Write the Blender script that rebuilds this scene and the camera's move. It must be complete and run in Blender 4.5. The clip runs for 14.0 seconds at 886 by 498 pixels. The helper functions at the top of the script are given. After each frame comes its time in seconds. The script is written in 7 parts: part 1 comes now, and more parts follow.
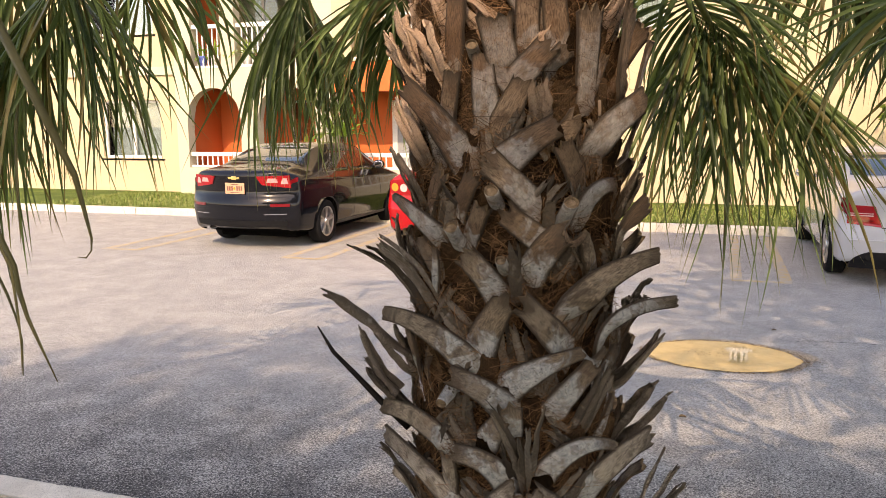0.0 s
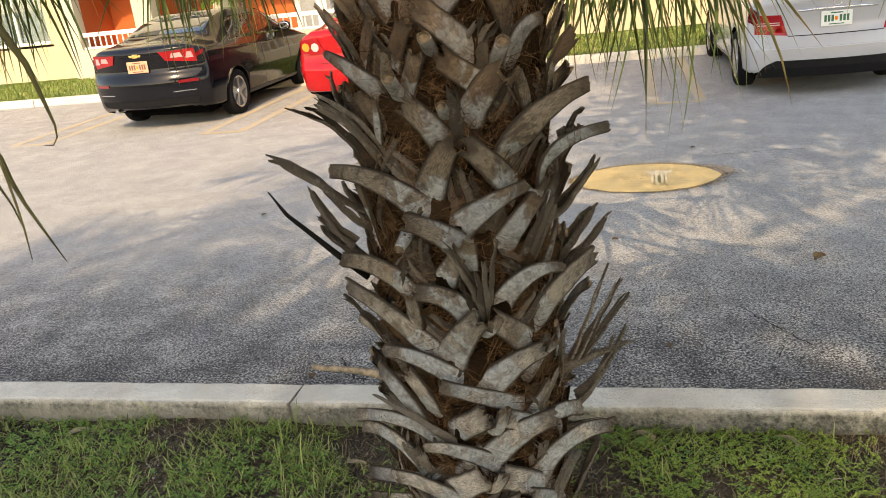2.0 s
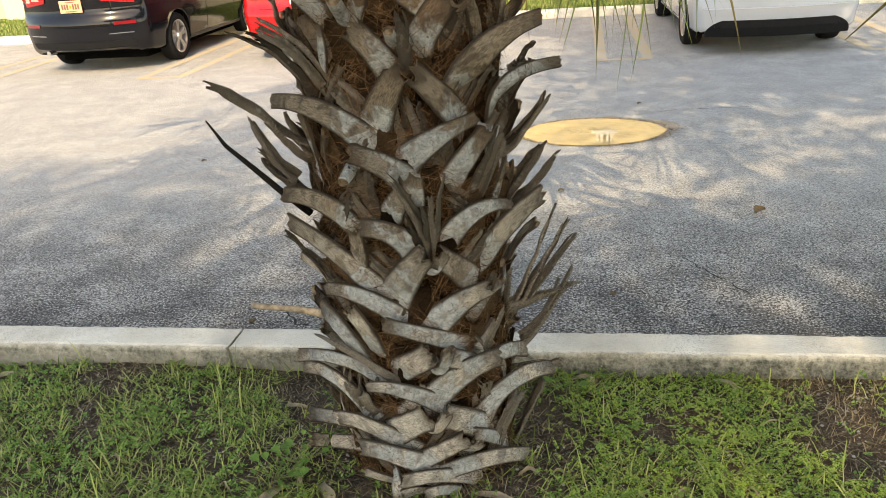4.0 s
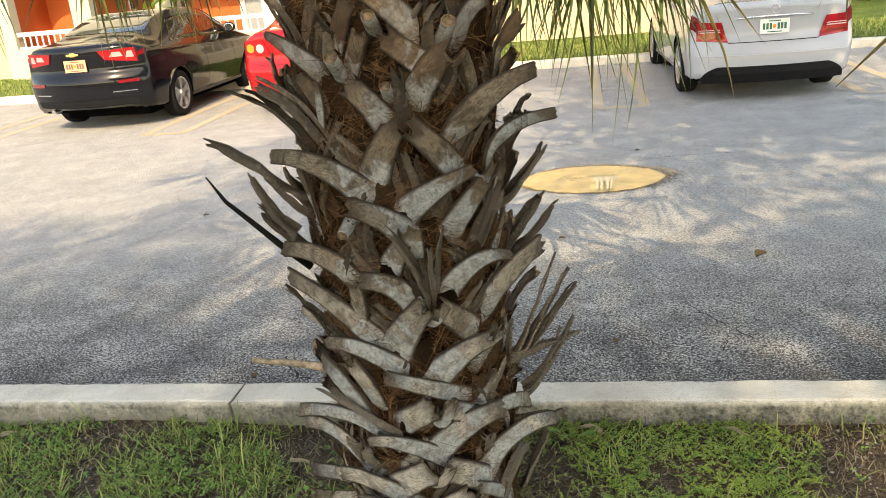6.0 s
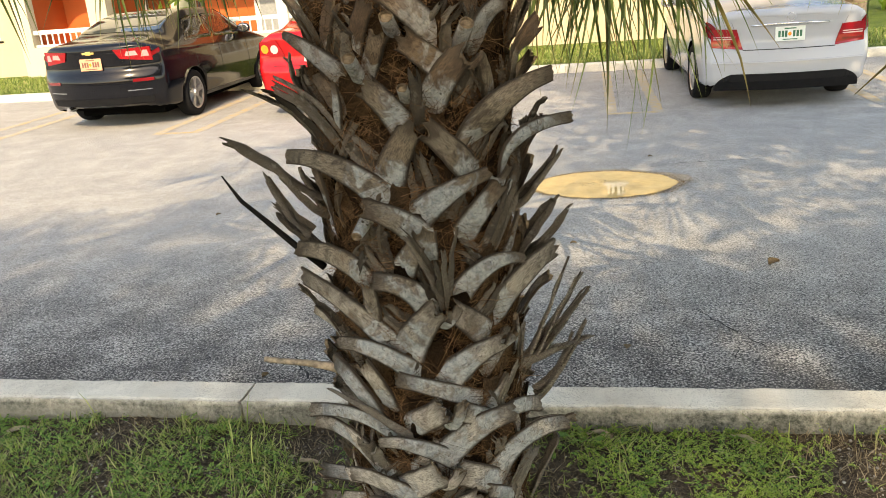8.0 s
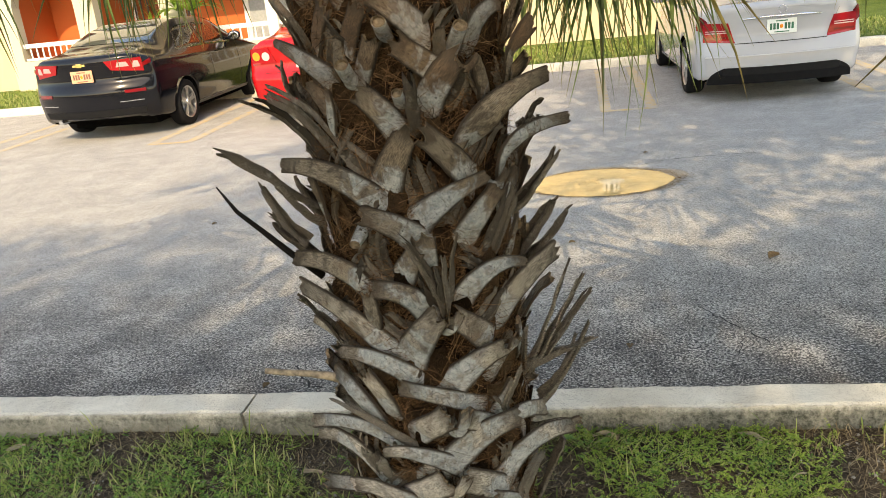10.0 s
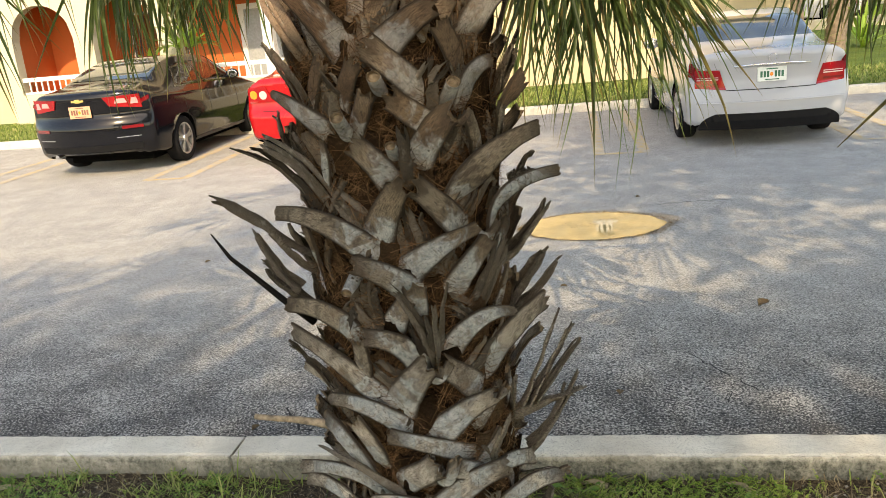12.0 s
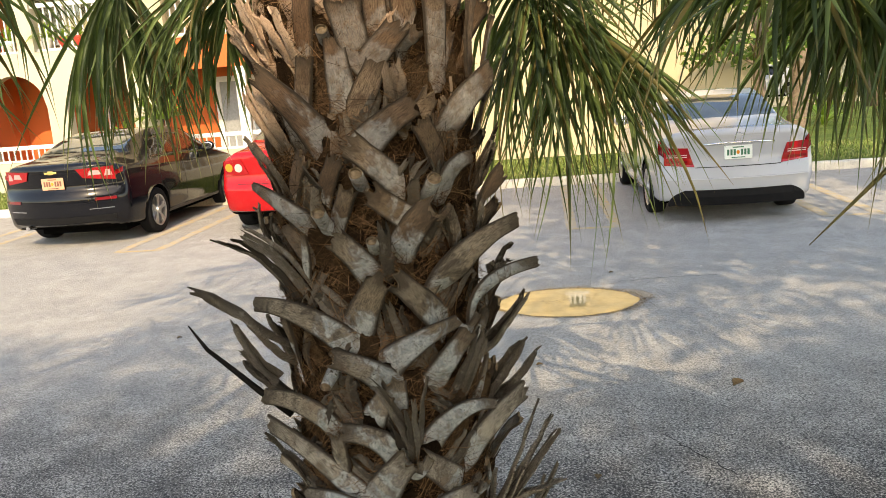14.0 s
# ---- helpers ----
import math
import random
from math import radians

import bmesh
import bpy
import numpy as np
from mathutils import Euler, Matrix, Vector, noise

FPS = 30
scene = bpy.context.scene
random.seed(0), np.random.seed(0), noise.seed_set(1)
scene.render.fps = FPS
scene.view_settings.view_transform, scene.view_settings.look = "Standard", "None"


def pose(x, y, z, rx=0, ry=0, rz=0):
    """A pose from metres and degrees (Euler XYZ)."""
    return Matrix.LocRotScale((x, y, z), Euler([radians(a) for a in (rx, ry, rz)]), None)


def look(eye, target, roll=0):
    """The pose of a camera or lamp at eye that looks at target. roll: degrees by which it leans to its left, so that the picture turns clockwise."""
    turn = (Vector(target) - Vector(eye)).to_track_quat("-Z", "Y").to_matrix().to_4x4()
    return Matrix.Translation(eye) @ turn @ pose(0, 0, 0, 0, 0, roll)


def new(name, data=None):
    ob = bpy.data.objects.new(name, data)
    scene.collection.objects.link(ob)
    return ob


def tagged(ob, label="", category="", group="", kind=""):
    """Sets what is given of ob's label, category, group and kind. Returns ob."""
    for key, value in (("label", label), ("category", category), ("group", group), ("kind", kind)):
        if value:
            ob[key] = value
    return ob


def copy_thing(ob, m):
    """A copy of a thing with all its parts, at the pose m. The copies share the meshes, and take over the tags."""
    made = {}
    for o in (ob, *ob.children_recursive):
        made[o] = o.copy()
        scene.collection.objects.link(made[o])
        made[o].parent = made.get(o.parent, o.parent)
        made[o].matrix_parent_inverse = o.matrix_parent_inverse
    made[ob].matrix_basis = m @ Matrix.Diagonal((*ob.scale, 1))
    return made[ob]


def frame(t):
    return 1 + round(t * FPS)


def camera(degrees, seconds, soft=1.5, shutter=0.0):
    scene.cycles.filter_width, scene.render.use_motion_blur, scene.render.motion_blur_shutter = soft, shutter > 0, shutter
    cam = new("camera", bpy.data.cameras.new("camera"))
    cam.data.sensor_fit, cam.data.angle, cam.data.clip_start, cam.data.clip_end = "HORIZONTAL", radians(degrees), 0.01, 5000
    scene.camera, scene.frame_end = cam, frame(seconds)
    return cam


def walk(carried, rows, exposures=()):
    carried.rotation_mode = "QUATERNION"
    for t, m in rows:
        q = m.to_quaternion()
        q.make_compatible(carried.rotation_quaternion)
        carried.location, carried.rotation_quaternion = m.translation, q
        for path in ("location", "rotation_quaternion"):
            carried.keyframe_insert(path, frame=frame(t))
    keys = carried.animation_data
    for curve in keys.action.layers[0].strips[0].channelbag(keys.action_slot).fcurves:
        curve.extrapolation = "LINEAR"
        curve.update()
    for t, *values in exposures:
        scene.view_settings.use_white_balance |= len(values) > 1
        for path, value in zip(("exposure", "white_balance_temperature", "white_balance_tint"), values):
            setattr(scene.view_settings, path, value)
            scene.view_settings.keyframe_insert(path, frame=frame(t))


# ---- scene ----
cam = camera(56.7, 14.0, soft=0.5)
EXPOSURES = [(0.0, 1.70, 8600, 24), (1.0, 1.68, 8900, 17), (2.0, 1.76, 8900, 15), (2.5, 1.90, 8900, 13), (5.0, 2.08, 8900, 11), (7.0, 2.02, 8900, 11), (8.0, 1.96, 8900, 11), (11.0, 1.89, 8900, 11), (14.0, 1.81, 8700, 12)]
PATH = [
    (0, (0.504, -0.537, 1.753), (-0.125, 1.337, 1.448), -0.4),
    (0.5, (0.464, -0.6, 1.712), (0.001, 1.317, 1.377), -2.4),
    (1, (0.469, -0.643, 1.742), (0.049, 1.285, 1.411), -5.7),
    (1.5, (0.475, -0.634, 1.772), (0.028, 1.26, 1.308), -7.3),
    (2, (0.471, -0.629, 1.756), (0.019, 1.206, 1.1), -6.3),
    (2.5, (0.463, -0.627, 1.696), (0.073, 1.165, 0.899), -4.3),
    (2.7, (0.463, -0.626, 1.677), (0.106, 1.162, 0.855), -3.5),
    (4.8, (0.454, -0.593, 1.683), (0.144, 1.255, 0.983), -4.2),
    (5, (0.464, -0.601, 1.684), (0.148, 1.251, 0.997), -4.4),
    (5.5, (0.467, -0.602, 1.686), (0.146, 1.257, 1.022), -4.9),
    (6, (0.466, -0.601, 1.687), (0.139, 1.262, 1.038), -5.1),
    (6.5, (0.469, -0.601, 1.69), (0.134, 1.264, 1.05), -5.0),
    (7, (0.461, -0.608, 1.698), (0.116, 1.258, 1.064), -4.7),
    (7.5, (0.45, -0.597, 1.688), (0.1, 1.268, 1.055), -4.4),
    (8, (0.455, -0.604, 1.685), (0.105, 1.259, 1.045), -4.4),
    (10.5, (0.443, -0.574, 1.687), (0.101, 1.291, 1.051), -6.2),
    (11, (0.458, -0.578, 1.696), (0.116, 1.295, 1.082), -5.9),
    (11.5, (0.469, -0.589, 1.726), (0.13, 1.293, 1.14), -5.5),
    (12, (0.457, -0.591, 1.726), (0.133, 1.304, 1.173), -5.0),
    (12.5, (0.454, -0.586, 1.738), (0.152, 1.322, 1.222), -4.5),
    (13, (0.449, -0.577, 1.739), (0.17, 1.344, 1.259), -4.1),
    (13.5, (0.45, -0.575, 1.755), (0.188, 1.358, 1.313), -4.0),
    (14, (0.442, -0.584, 1.791), (0.191, 1.36, 1.393), -4.3),
]
walk(cam, [(t, look(eye, target, roll)) for t, eye, target, roll in PATH], EXPOSURES)

# ---- sky and sun ----
SUN_TO = Vector((-0.13, 1.0, -0.80)).normalized()   # the way the sunlight travels
world = bpy.data.worlds.new("daylight")
scene.world = world
world.use_nodes = True
_wn, _wl = world.node_tree.nodes, world.node_tree.links
_sky = _wn.new("ShaderNodeTexSky")
_sky.sky_type, _sky.sun_disc = "NISHITA", False
_sky.sun_elevation = math.asin(-SUN_TO.z)
_sky.sun_rotation = math.atan2(-SUN_TO.x, -SUN_TO.y)
_wn["Background"].inputs["Strength"].default_value = 0.15
_wl.new(_sky.outputs[0], _wn["Background"].inputs["Color"])
_sun = new("sun", bpy.data.lights.new("sun", "SUN"))
_sun.data.energy, _sun.data.angle, _sun.data.color = 1.5, radians(0.53), (1.0, 0.90, 0.73)
_sun.matrix_world = Matrix.LocRotScale((0, 0, 12), SUN_TO.to_track_quat("-Z", "Y"), None)


# ---- materials ----
class Mat:
    """A node material that is built up step by step."""

    def __init__(self, name, rough=0.8, metal=0.0, spec=0.5):
        self.m = bpy.data.materials.new(name)
        self.m.use_nodes = True
        self.n, self.l = self.m.node_tree.nodes, self.m.node_tree.links
        self.b = self.n["Principled BSDF"]
        self.b.inputs["Roughness"].default_value = rough
        self.b.inputs["Metallic"].default_value = metal
        self.b.inputs["Specular IOR Level"].default_value = spec

    def coord(self, kind="Object", scale=(1, 1, 1)):
        c = self.n.new("ShaderNodeTexCoord")
        mp = self.n.new("ShaderNodeMapping")
        mp.inputs["Scale"].default_value = scale
        self.l.new(c.outputs[kind], mp.inputs["Vector"])
        return mp.outputs[0]

    def place(self, scale=(1, 1, 1)):
        g = self.n.new("ShaderNodeNewGeometry")
        mp = self.n.new("ShaderNodeMapping")
        mp.inputs["Scale"].default_value = scale
        self.l.new(g.outputs["Position"], mp.inputs["Vector"])
        return mp.outputs[0]

    def noise(self, vec, scale, detail=4.0, rough=0.6, dist=0.0):
        t = self.n.new("ShaderNodeTexNoise")
        t.inputs["Scale"].default_value = scale
        t.inputs["Detail"].default_value = detail
        t.inputs["Roughness"].default_value = rough
        t.inputs["Distortion"].default_value = dist
        if vec is not None:
            self.l.new(vec, t.inputs["Vector"])
        return t.outputs["Fac"]

    def voronoi(self, vec, scale, feature="F1", out="Distance"):
        t = self.n.new("ShaderNodeTexVoronoi")
        t.feature = feature
        t.inputs["Scale"].default_value = scale
        self.l.new(vec, t.inputs["Vector"])
        return t.outputs[out]

    def ramp(self, fac, *stops):
        r = self.n.new("ShaderNodeValToRGB")
        els = r.color_ramp.elements
        while len(els) < len(stops):
            els.new(0.5)
        for e, (p, c) in zip(els, stops):
            e.position = p
            e.color = (*c, 1) if len(c) == 3 else c
        self.l.new(fac, r.inputs[0])
        return r.outputs[0]

    def grey(self, fac, lo, hi, a=0.0, b=1.0):
        r = self.n.new("ShaderNodeMapRange")
        r.inputs["From Min"].default_value, r.inputs["From Max"].default_value = lo, hi
        r.inputs["To Min"].default_value, r.inputs["To Max"].default_value = a, b
        self.l.new(fac, r.inputs["Value"])
        return r.outputs[0]

    def mix(self, fac, a, b, blend="MIX"):
        x = self.n.new("ShaderNodeMix")
        x.data_type, x.blend_type = "RGBA", blend
        for sock, v in ((x.inputs[0], fac), (x.inputs[6], a), (x.inputs[7], b)):
            if isinstance(v, (int, float)):
                sock.default_value = v
            elif isinstance(v, tuple):
                sock.default_value = (*v, 1)
            else:
                self.l.new(v, sock)
        return x.outputs[2]

    def math(self, op, a, b=0.0):
        x = self.n.new("ShaderNodeMath")
        x.operation = op
        for sock, v in zip(x.inputs, (a, b)):
            if isinstance(v, (int, float)):
                sock.default_value = v
            else:
                self.l.new(v, sock)
        return x.outputs[0]

    def rand(self):
        return self.n.new("ShaderNodeObjectInfo").outputs["Random"]

    def island(self):
        return self.n.new("ShaderNodeNewGeometry").outputs["Random Per Island"]

    def color(self, v):
        if isinstance(v, tuple):
            self.b.inputs["Base Color"].default_value = (*v, 1)
        else:
            self.l.new(v, self.b.inputs["Base Color"])
        return self

    def rough(self, v):
        self.l.new(v, self.b.inputs["Roughness"])
        return self

    def bump(self, height, strength=0.3, distance=0.01):
        b = self.n.new("ShaderNodeBump")
        b.inputs["Strength"].default_value, b.inputs["Distance"].default_value = strength, distance
        self.l.new(height, b.inputs["Height"])
        self.l.new(b.outputs[0], self.b.inputs["Normal"])
        return self


def stucco(name, base, var=0.08):
    k = Mat(name, 0.92, spec=0.2)
    p = k.place()
    big = k.noise(p, 0.7, 5)
    fine = k.noise(p, 60, 3)
    streak = k.noise(k.place((3.0, 3.0, 0.25)), 1.6, 4)
    c = k.mix(k.grey(big, 0.35, 0.7), tuple(v * (1 - var) for v in base), base)
    c = k.mix(k.grey(streak, 0.55, 0.8, 0, 0.18), c, tuple(v * 0.72 for v in base))
    return k.color(c).bump(fine, 0.25, 0.01).m


def asphalt_mat():
    """Old bleached asphalt: pale stones, dark pits, and a strip along the near kerb that is more open."""
    k = Mat("asphalt", 0.9, spec=0.3)
    p = k.place()
    stones = k.voronoi(p, 150, out="Color")
    cells = k.voronoi(p, 150)
    coarse = k.voronoi(p, 135, out="Color")
    big = k.noise(p, 0.45, 5, 0.6)
    mid = k.noise(p, 3.0, 5, 0.65)
    fine = k.noise(p, 90, 5, 0.75)
    base = k.mix(k.grey(big, 0.3, 0.7), (0.42, 0.405, 0.375), (0.49, 0.467, 0.427))
    base = k.mix(k.grey(mid, 0.35, 0.75, 0, 0.5), base, (0.365, 0.35, 0.327))
    sep = k.n.new("ShaderNodeSeparateXYZ")
    k.l.new(p, sep.inputs[0])
    edge = k.math("ADD", sep.outputs["Y"], k.math("MULTIPLY", k.noise(p, 1.3, 4), 1.4))
    strip = k.grey(edge, 3.0, 5.2, 1, 0.3)
    c = k.mix(k.math("MULTIPLY", k.grey(stones, 0.5, 0.75, 0, 0.9), k.grey(strip, 0.3, 1.0, 0.4, 0.95)), base, (0.80, 0.77, 0.71))
    dark = k.math("MULTIPLY", k.grey(coarse, 0.42, 0.28), k.grey(fine, 0.33, 0.46))
    c = k.mix(k.math("MULTIPLY", dark, k.grey(strip, 0.3, 1, 0.5, 1.0)), c, (0.035, 0.034, 0.034))
    pits = k.math("MULTIPLY", k.grey(k.math("ADD", fine, k.math("MULTIPLY", mid, 0.35)), 0.60, 0.70), strip)
    c = k.mix(k.math("MULTIPLY", pits, 0.95), c, (0.025, 0.025, 0.027))
    gut = k.math("MULTIPLY", k.grey(edge, 2.85, 3.45, 0.85, 0), k.grey(k.noise(p, 14, 5, 0.7), 0.35, 0.6))
    c = k.mix(gut, c, (0.07, 0.066, 0.06))
    h = k.math("SUBTRACT", k.math("ADD", stones, k.math("MULTIPLY", cells, 0.8)), k.math("MULTIPLY", pits, 1.2))
    return k.color(c).bump(h, 0.5, 0.01).m


def concrete_mat(grown=1.0):
    k = Mat("kerb_concrete", 0.9, spec=0.25)
    p = k.place()
    big, fine = k.noise(p, 5, 6, 0.65), k.noise(p, 130, 3, 0.7)
    pores = k.voronoi(p, 70)
    c = k.mix(k.grey(big, 0.3, 0.72), (0.50, 0.465, 0.39), (0.76, 0.715, 0.61))
    c = k.mix(k.grey(fine, 0.5, 0.7, 0, 0.6), c, (0.32, 0.3, 0.25))
    c = k.mix(k.grey(pores, 0.0, 0.16, 0.75, 0), c, (0.14, 0.13, 0.11))
    c = k.mix(k.grey(k.noise(p, 260, 2, 0.7), 0.56, 0.66, 0, 0.7), c, (0.16, 0.15, 0.125))
    c = k.mix(k.grey(k.noise(k.place((6, 30, 30)), 4, 5, 0.7), 0.56, 0.7, 0, 0.45), c, (0.36, 0.33, 0.27))
    # algae that grows up the soil side, coloured darker to add that face's shade
    g = k.n.new("ShaderNodeNewGeometry")
    sep = k.n.new("ShaderNodeSeparateXYZ")
    k.l.new(g.outputs["Position"], sep.inputs[0])
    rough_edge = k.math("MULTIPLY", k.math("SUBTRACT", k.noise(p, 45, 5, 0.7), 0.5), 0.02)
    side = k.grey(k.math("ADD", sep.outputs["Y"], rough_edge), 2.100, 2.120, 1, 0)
    algae_shade = k.math("MULTIPLY", side, k.grey(k.math("ADD", k.noise(p, 12, 6, 0.75), k.grey(sep.outputs["X"], -1.5, 1.5, -0.12, 0.16)), 0.36, 0.56, 0.88, 1.0))
    c = k.mix(k.math("MULTIPLY", algae_shade, grown), c, k.mix(k.grey(k.noise(p, 60, 5, 0.75), 0.4, 0.62), (0.04, 0.043, 0.033), (0.14, 0.14, 0.118)))
    # paler, drier concrete low on the soil side, towards the west
    dry = k.math("ADD", k.math("ADD", sep.outputs["Z"], k.math("MULTIPLY", k.noise(p, 7, 5, 0.7), 0.10)), k.grey(sep.outputs["X"], -1.2, 1.0, -0.03, 0.06))
    c = k.mix(k.math("MULTIPLY", k.math("MULTIPLY", side, grown), k.grey(dry, 0.07, 0.12, 0.65, 0.0)), c, (0.23, 0.215, 0.17))
    return k.color(c).bump(k.math("ADD", fine, k.math("MULTIPLY", big, 2.0)), 0.4, 0.008).m


def soil_mat():
    k = Mat("soil", 0.95, spec=0.15)
    p = k.place()
    a, b, c3 = k.noise(p, 3, 5), k.noise(p, 40, 5, 0.7), k.voronoi(p, 120, out="Color")
    c = k.mix(k.grey(a, 0.35, 0.65), (0.028, 0.021, 0.015), (0.075, 0.055, 0.038))
    c = k.mix(k.grey(b, 0.5, 0.68, 0, 0.8), c, (0.17, 0.135, 0.095))
    c = k.mix(k.grey(k.noise(p, 130, 4, 0.75), 0.54, 0.66, 0, 0.8), c, (0.25, 0.2, 0.145))
    c = k.mix(k.grey(c3, 0.86, 0.92, 0, 0.8), c, (0.34, 0.32, 0.28))
    return k.color(c).bump(k.math("ADD", b, c3), 1.0, 0.03).m


def lawn_mat():
    k = Mat("far_lawn", 0.9, spec=0.2)
    p = k.place()
    c = k.mix(k.grey(k.noise(p, 1.5, 6), 0.3, 0.7), (0.09, 0.15, 0.03), (0.19, 0.26, 0.055))
    c = k.mix(k.grey(k.noise(p, 50, 4, 0.7), 0.4, 0.7, 0, 0.7), c, (0.045, 0.085, 0.018))
    return k.color(c).bump(k.noise(p, 70, 4), 1.0, 0.06).m


def plain(name, col, rough=0.6, metal=0.0, var=0.15, scale=20, spec=0.5, bump=0.0):
    k = Mat(name, rough, metal, spec)
    p = k.place()
    f = k.noise(p, scale, 5, 0.65)
    k.color(k.mix(k.grey(f, 0.3, 0.7), tuple(v * (1 - var) for v in col), tuple(min(1, v * (1 + var)) for v in col)))
    if bump:
        k.bump(f, bump, 0.004)
    return k.m


def gloss(name, col, rough=0.3, coat=0.0, metal=0.0, dust=0.0):
    k = Mat(name, rough, metal)
    p = k.place()
    k.b.inputs["Coat Weight"].default_value = coat
    k.b.inputs["Coat Roughness"].default_value = 0.04
    f = k.noise(p, 7, 5, 0.7)
    k.color(k.mix(k.grey(f, 0.35, 0.8, 0, dust), col, (0.3, 0.28, 0.25)))
    return k.m


def glass_mat(name, tint=(0.9, 0.95, 0.93), rough=0.01):
    m = bpy.data.materials.new(name)
    m.use_nodes = True
    n, l = m.node_tree.nodes, m.node_tree.links
    n.remove(n["Principled BSDF"])
    tr, gl, fr, mx = n.new("ShaderNodeBsdfTransparent"), n.new("ShaderNodeBsdfGlossy"), n.new("ShaderNodeFresnel"), n.new("ShaderNodeMixShader")
    tr.inputs[0].default_value = (*tint, 1)
    gl.inputs["Roughness"].default_value = rough
    fr.inputs[0].default_value = 1.55
    l.new(fr.outputs[0], mx.inputs[0]); l.new(tr.outputs[0], mx.inputs[1]); l.new(gl.outputs[0], mx.inputs[2])
    l.new(mx.outputs[0], n["Material Output"].inputs[0])
    return m


CLEAN_CONCRETE = concrete_mat(0.25)
ASPHALT, CONCRETE, SOIL, LAWN = asphalt_mat(), concrete_mat(), soil_mat(), lawn_mat()
YELLOW = stucco("yellow_stucco", (0.55, 0.45, 0.29))
CREAM = stucco("cream_stucco", (0.53, 0.48, 0.365))
ORANGE = stucco("orange_stucco", (0.62, 0.15, 0.05))
TRIM = plain("white_trim", (0.66, 0.65, 0.62), 0.6, var=0.06)
BLINDS = plain("blind_fabric", (0.42, 0.46, 0.47), 0.8, var=0.05)
DARK = plain("dark_metal_and_room_shade", (0.03, 0.03, 0.033), 0.5)
GREYDOOR = plain("grey_door", (0.3, 0.31, 0.31), 0.6)
PANE = glass_mat("window_pane", (0.82, 0.88, 0.88))


# ---- building helpers ----
def mesh_of(bm, name, mats, smooth=False):
    me = bpy.data.meshes.new(name)
    bm.normal_update()
    bm.to_mesh(me)
    bm.free()
    for m in mats if isinstance(mats, (list, tuple)) else (mats,):
        me.materials.append(m)
    if smooth:
        me.shade_smooth()
    return me


def part(name, bm, material, parent=None, label="", smooth=False, m=None):
    """Links a bmesh as one mesh object under a thing or a part."""
    ob = new(name, mesh_of(bm, name, material, smooth))
    if m is not None:
        ob.matrix_basis = m
    ob.parent = parent
    return tagged(ob, label)


def thing(name, label, category, m=None, group="", kind=""):
    ob = new(name)
    ob.empty_display_size = 0.1
    if m is not None:
        ob.matrix_basis = m
    return tagged(ob, label, category, group, kind)


def solid(name, bm, material, label="", category="", kind="", group="", smooth=False, m=None):
    ob = new(name, mesh_of(bm, name, material, smooth))
    if m is not None:
        ob.matrix_basis = m
    return tagged(ob, label, category, group, kind)


def box(bm, x0, x1, y0, y1, z0, z1, bevel=0.0):
    g = bmesh.ops.create_cube(bm, size=1.0)
    vs = g["verts"]
    for v in vs:
        v.co = Vector((x0 + (v.co.x + 0.5) * (x1 - x0), y0 + (v.co.y + 0.5) * (y1 - y0), z0 + (v.co.z + 0.5) * (z1 - z0)))
    if bevel:
        es = list({e for v in vs for e in v.link_edges})
        bmesh.ops.bevel(bm, geom=es, offset=bevel, segments=2, profile=0.5, affect="EDGES")
    return bm


def boxed(x0, x1, y0, y1, z0, z1, bevel=0.0):
    return box(bmesh.new(), x0, x1, y0, y1, z0, z1, bevel)


def tube(bm, pts, radii, sides=8, cap=True):
    """A tube along points with a radius at each."""
    rings, up = [], Vector((0.13, 0.31, 0.94))
    for i, p in enumerate(pts):
        d = (Vector(pts[min(i + 1, len(pts) - 1)]) - Vector(pts[max(i - 1, 0)])).normalized()
        a = d.cross(up)
        if a.length < 0.05:
            a = d.cross(Vector((1, 0, 0)))
        a.normalize()
        b = d.cross(a)
        r = radii[i] if isinstance(radii, (list, tuple)) else radii
        rings.append([bm.verts.new(Vector(p) + (a * math.cos(q) + b * math.sin(q)) * r) for q in (2 * math.pi * s / sides for s in range(sides))])
    for r0, r1 in zip(rings, rings[1:]):
        for s in range(sides):
            bm.faces.new((r0[s], r0[(s + 1) % sides], r1[(s + 1) % sides], r1[s]))
    if cap:
        bm.faces.new(rings[0][::-1])
        bm.faces.new(rings[-1])
    return bm


def sheet(nx, ny, fn):
    """A grid of (nx+1) x (ny+1) vertices at fn(u, v), u and v from 0 to 1."""
    bm = bmesh.new()
    g = [[bm.verts.new(fn(i / nx, j / ny)) for j in range(ny + 1)] for i in range(nx + 1)]
    for i in range(nx):
        for j in range(ny):
            bm.faces.new((g[i][j], g[i + 1][j], g[i + 1][j + 1], g[i][j + 1]))
    return bm


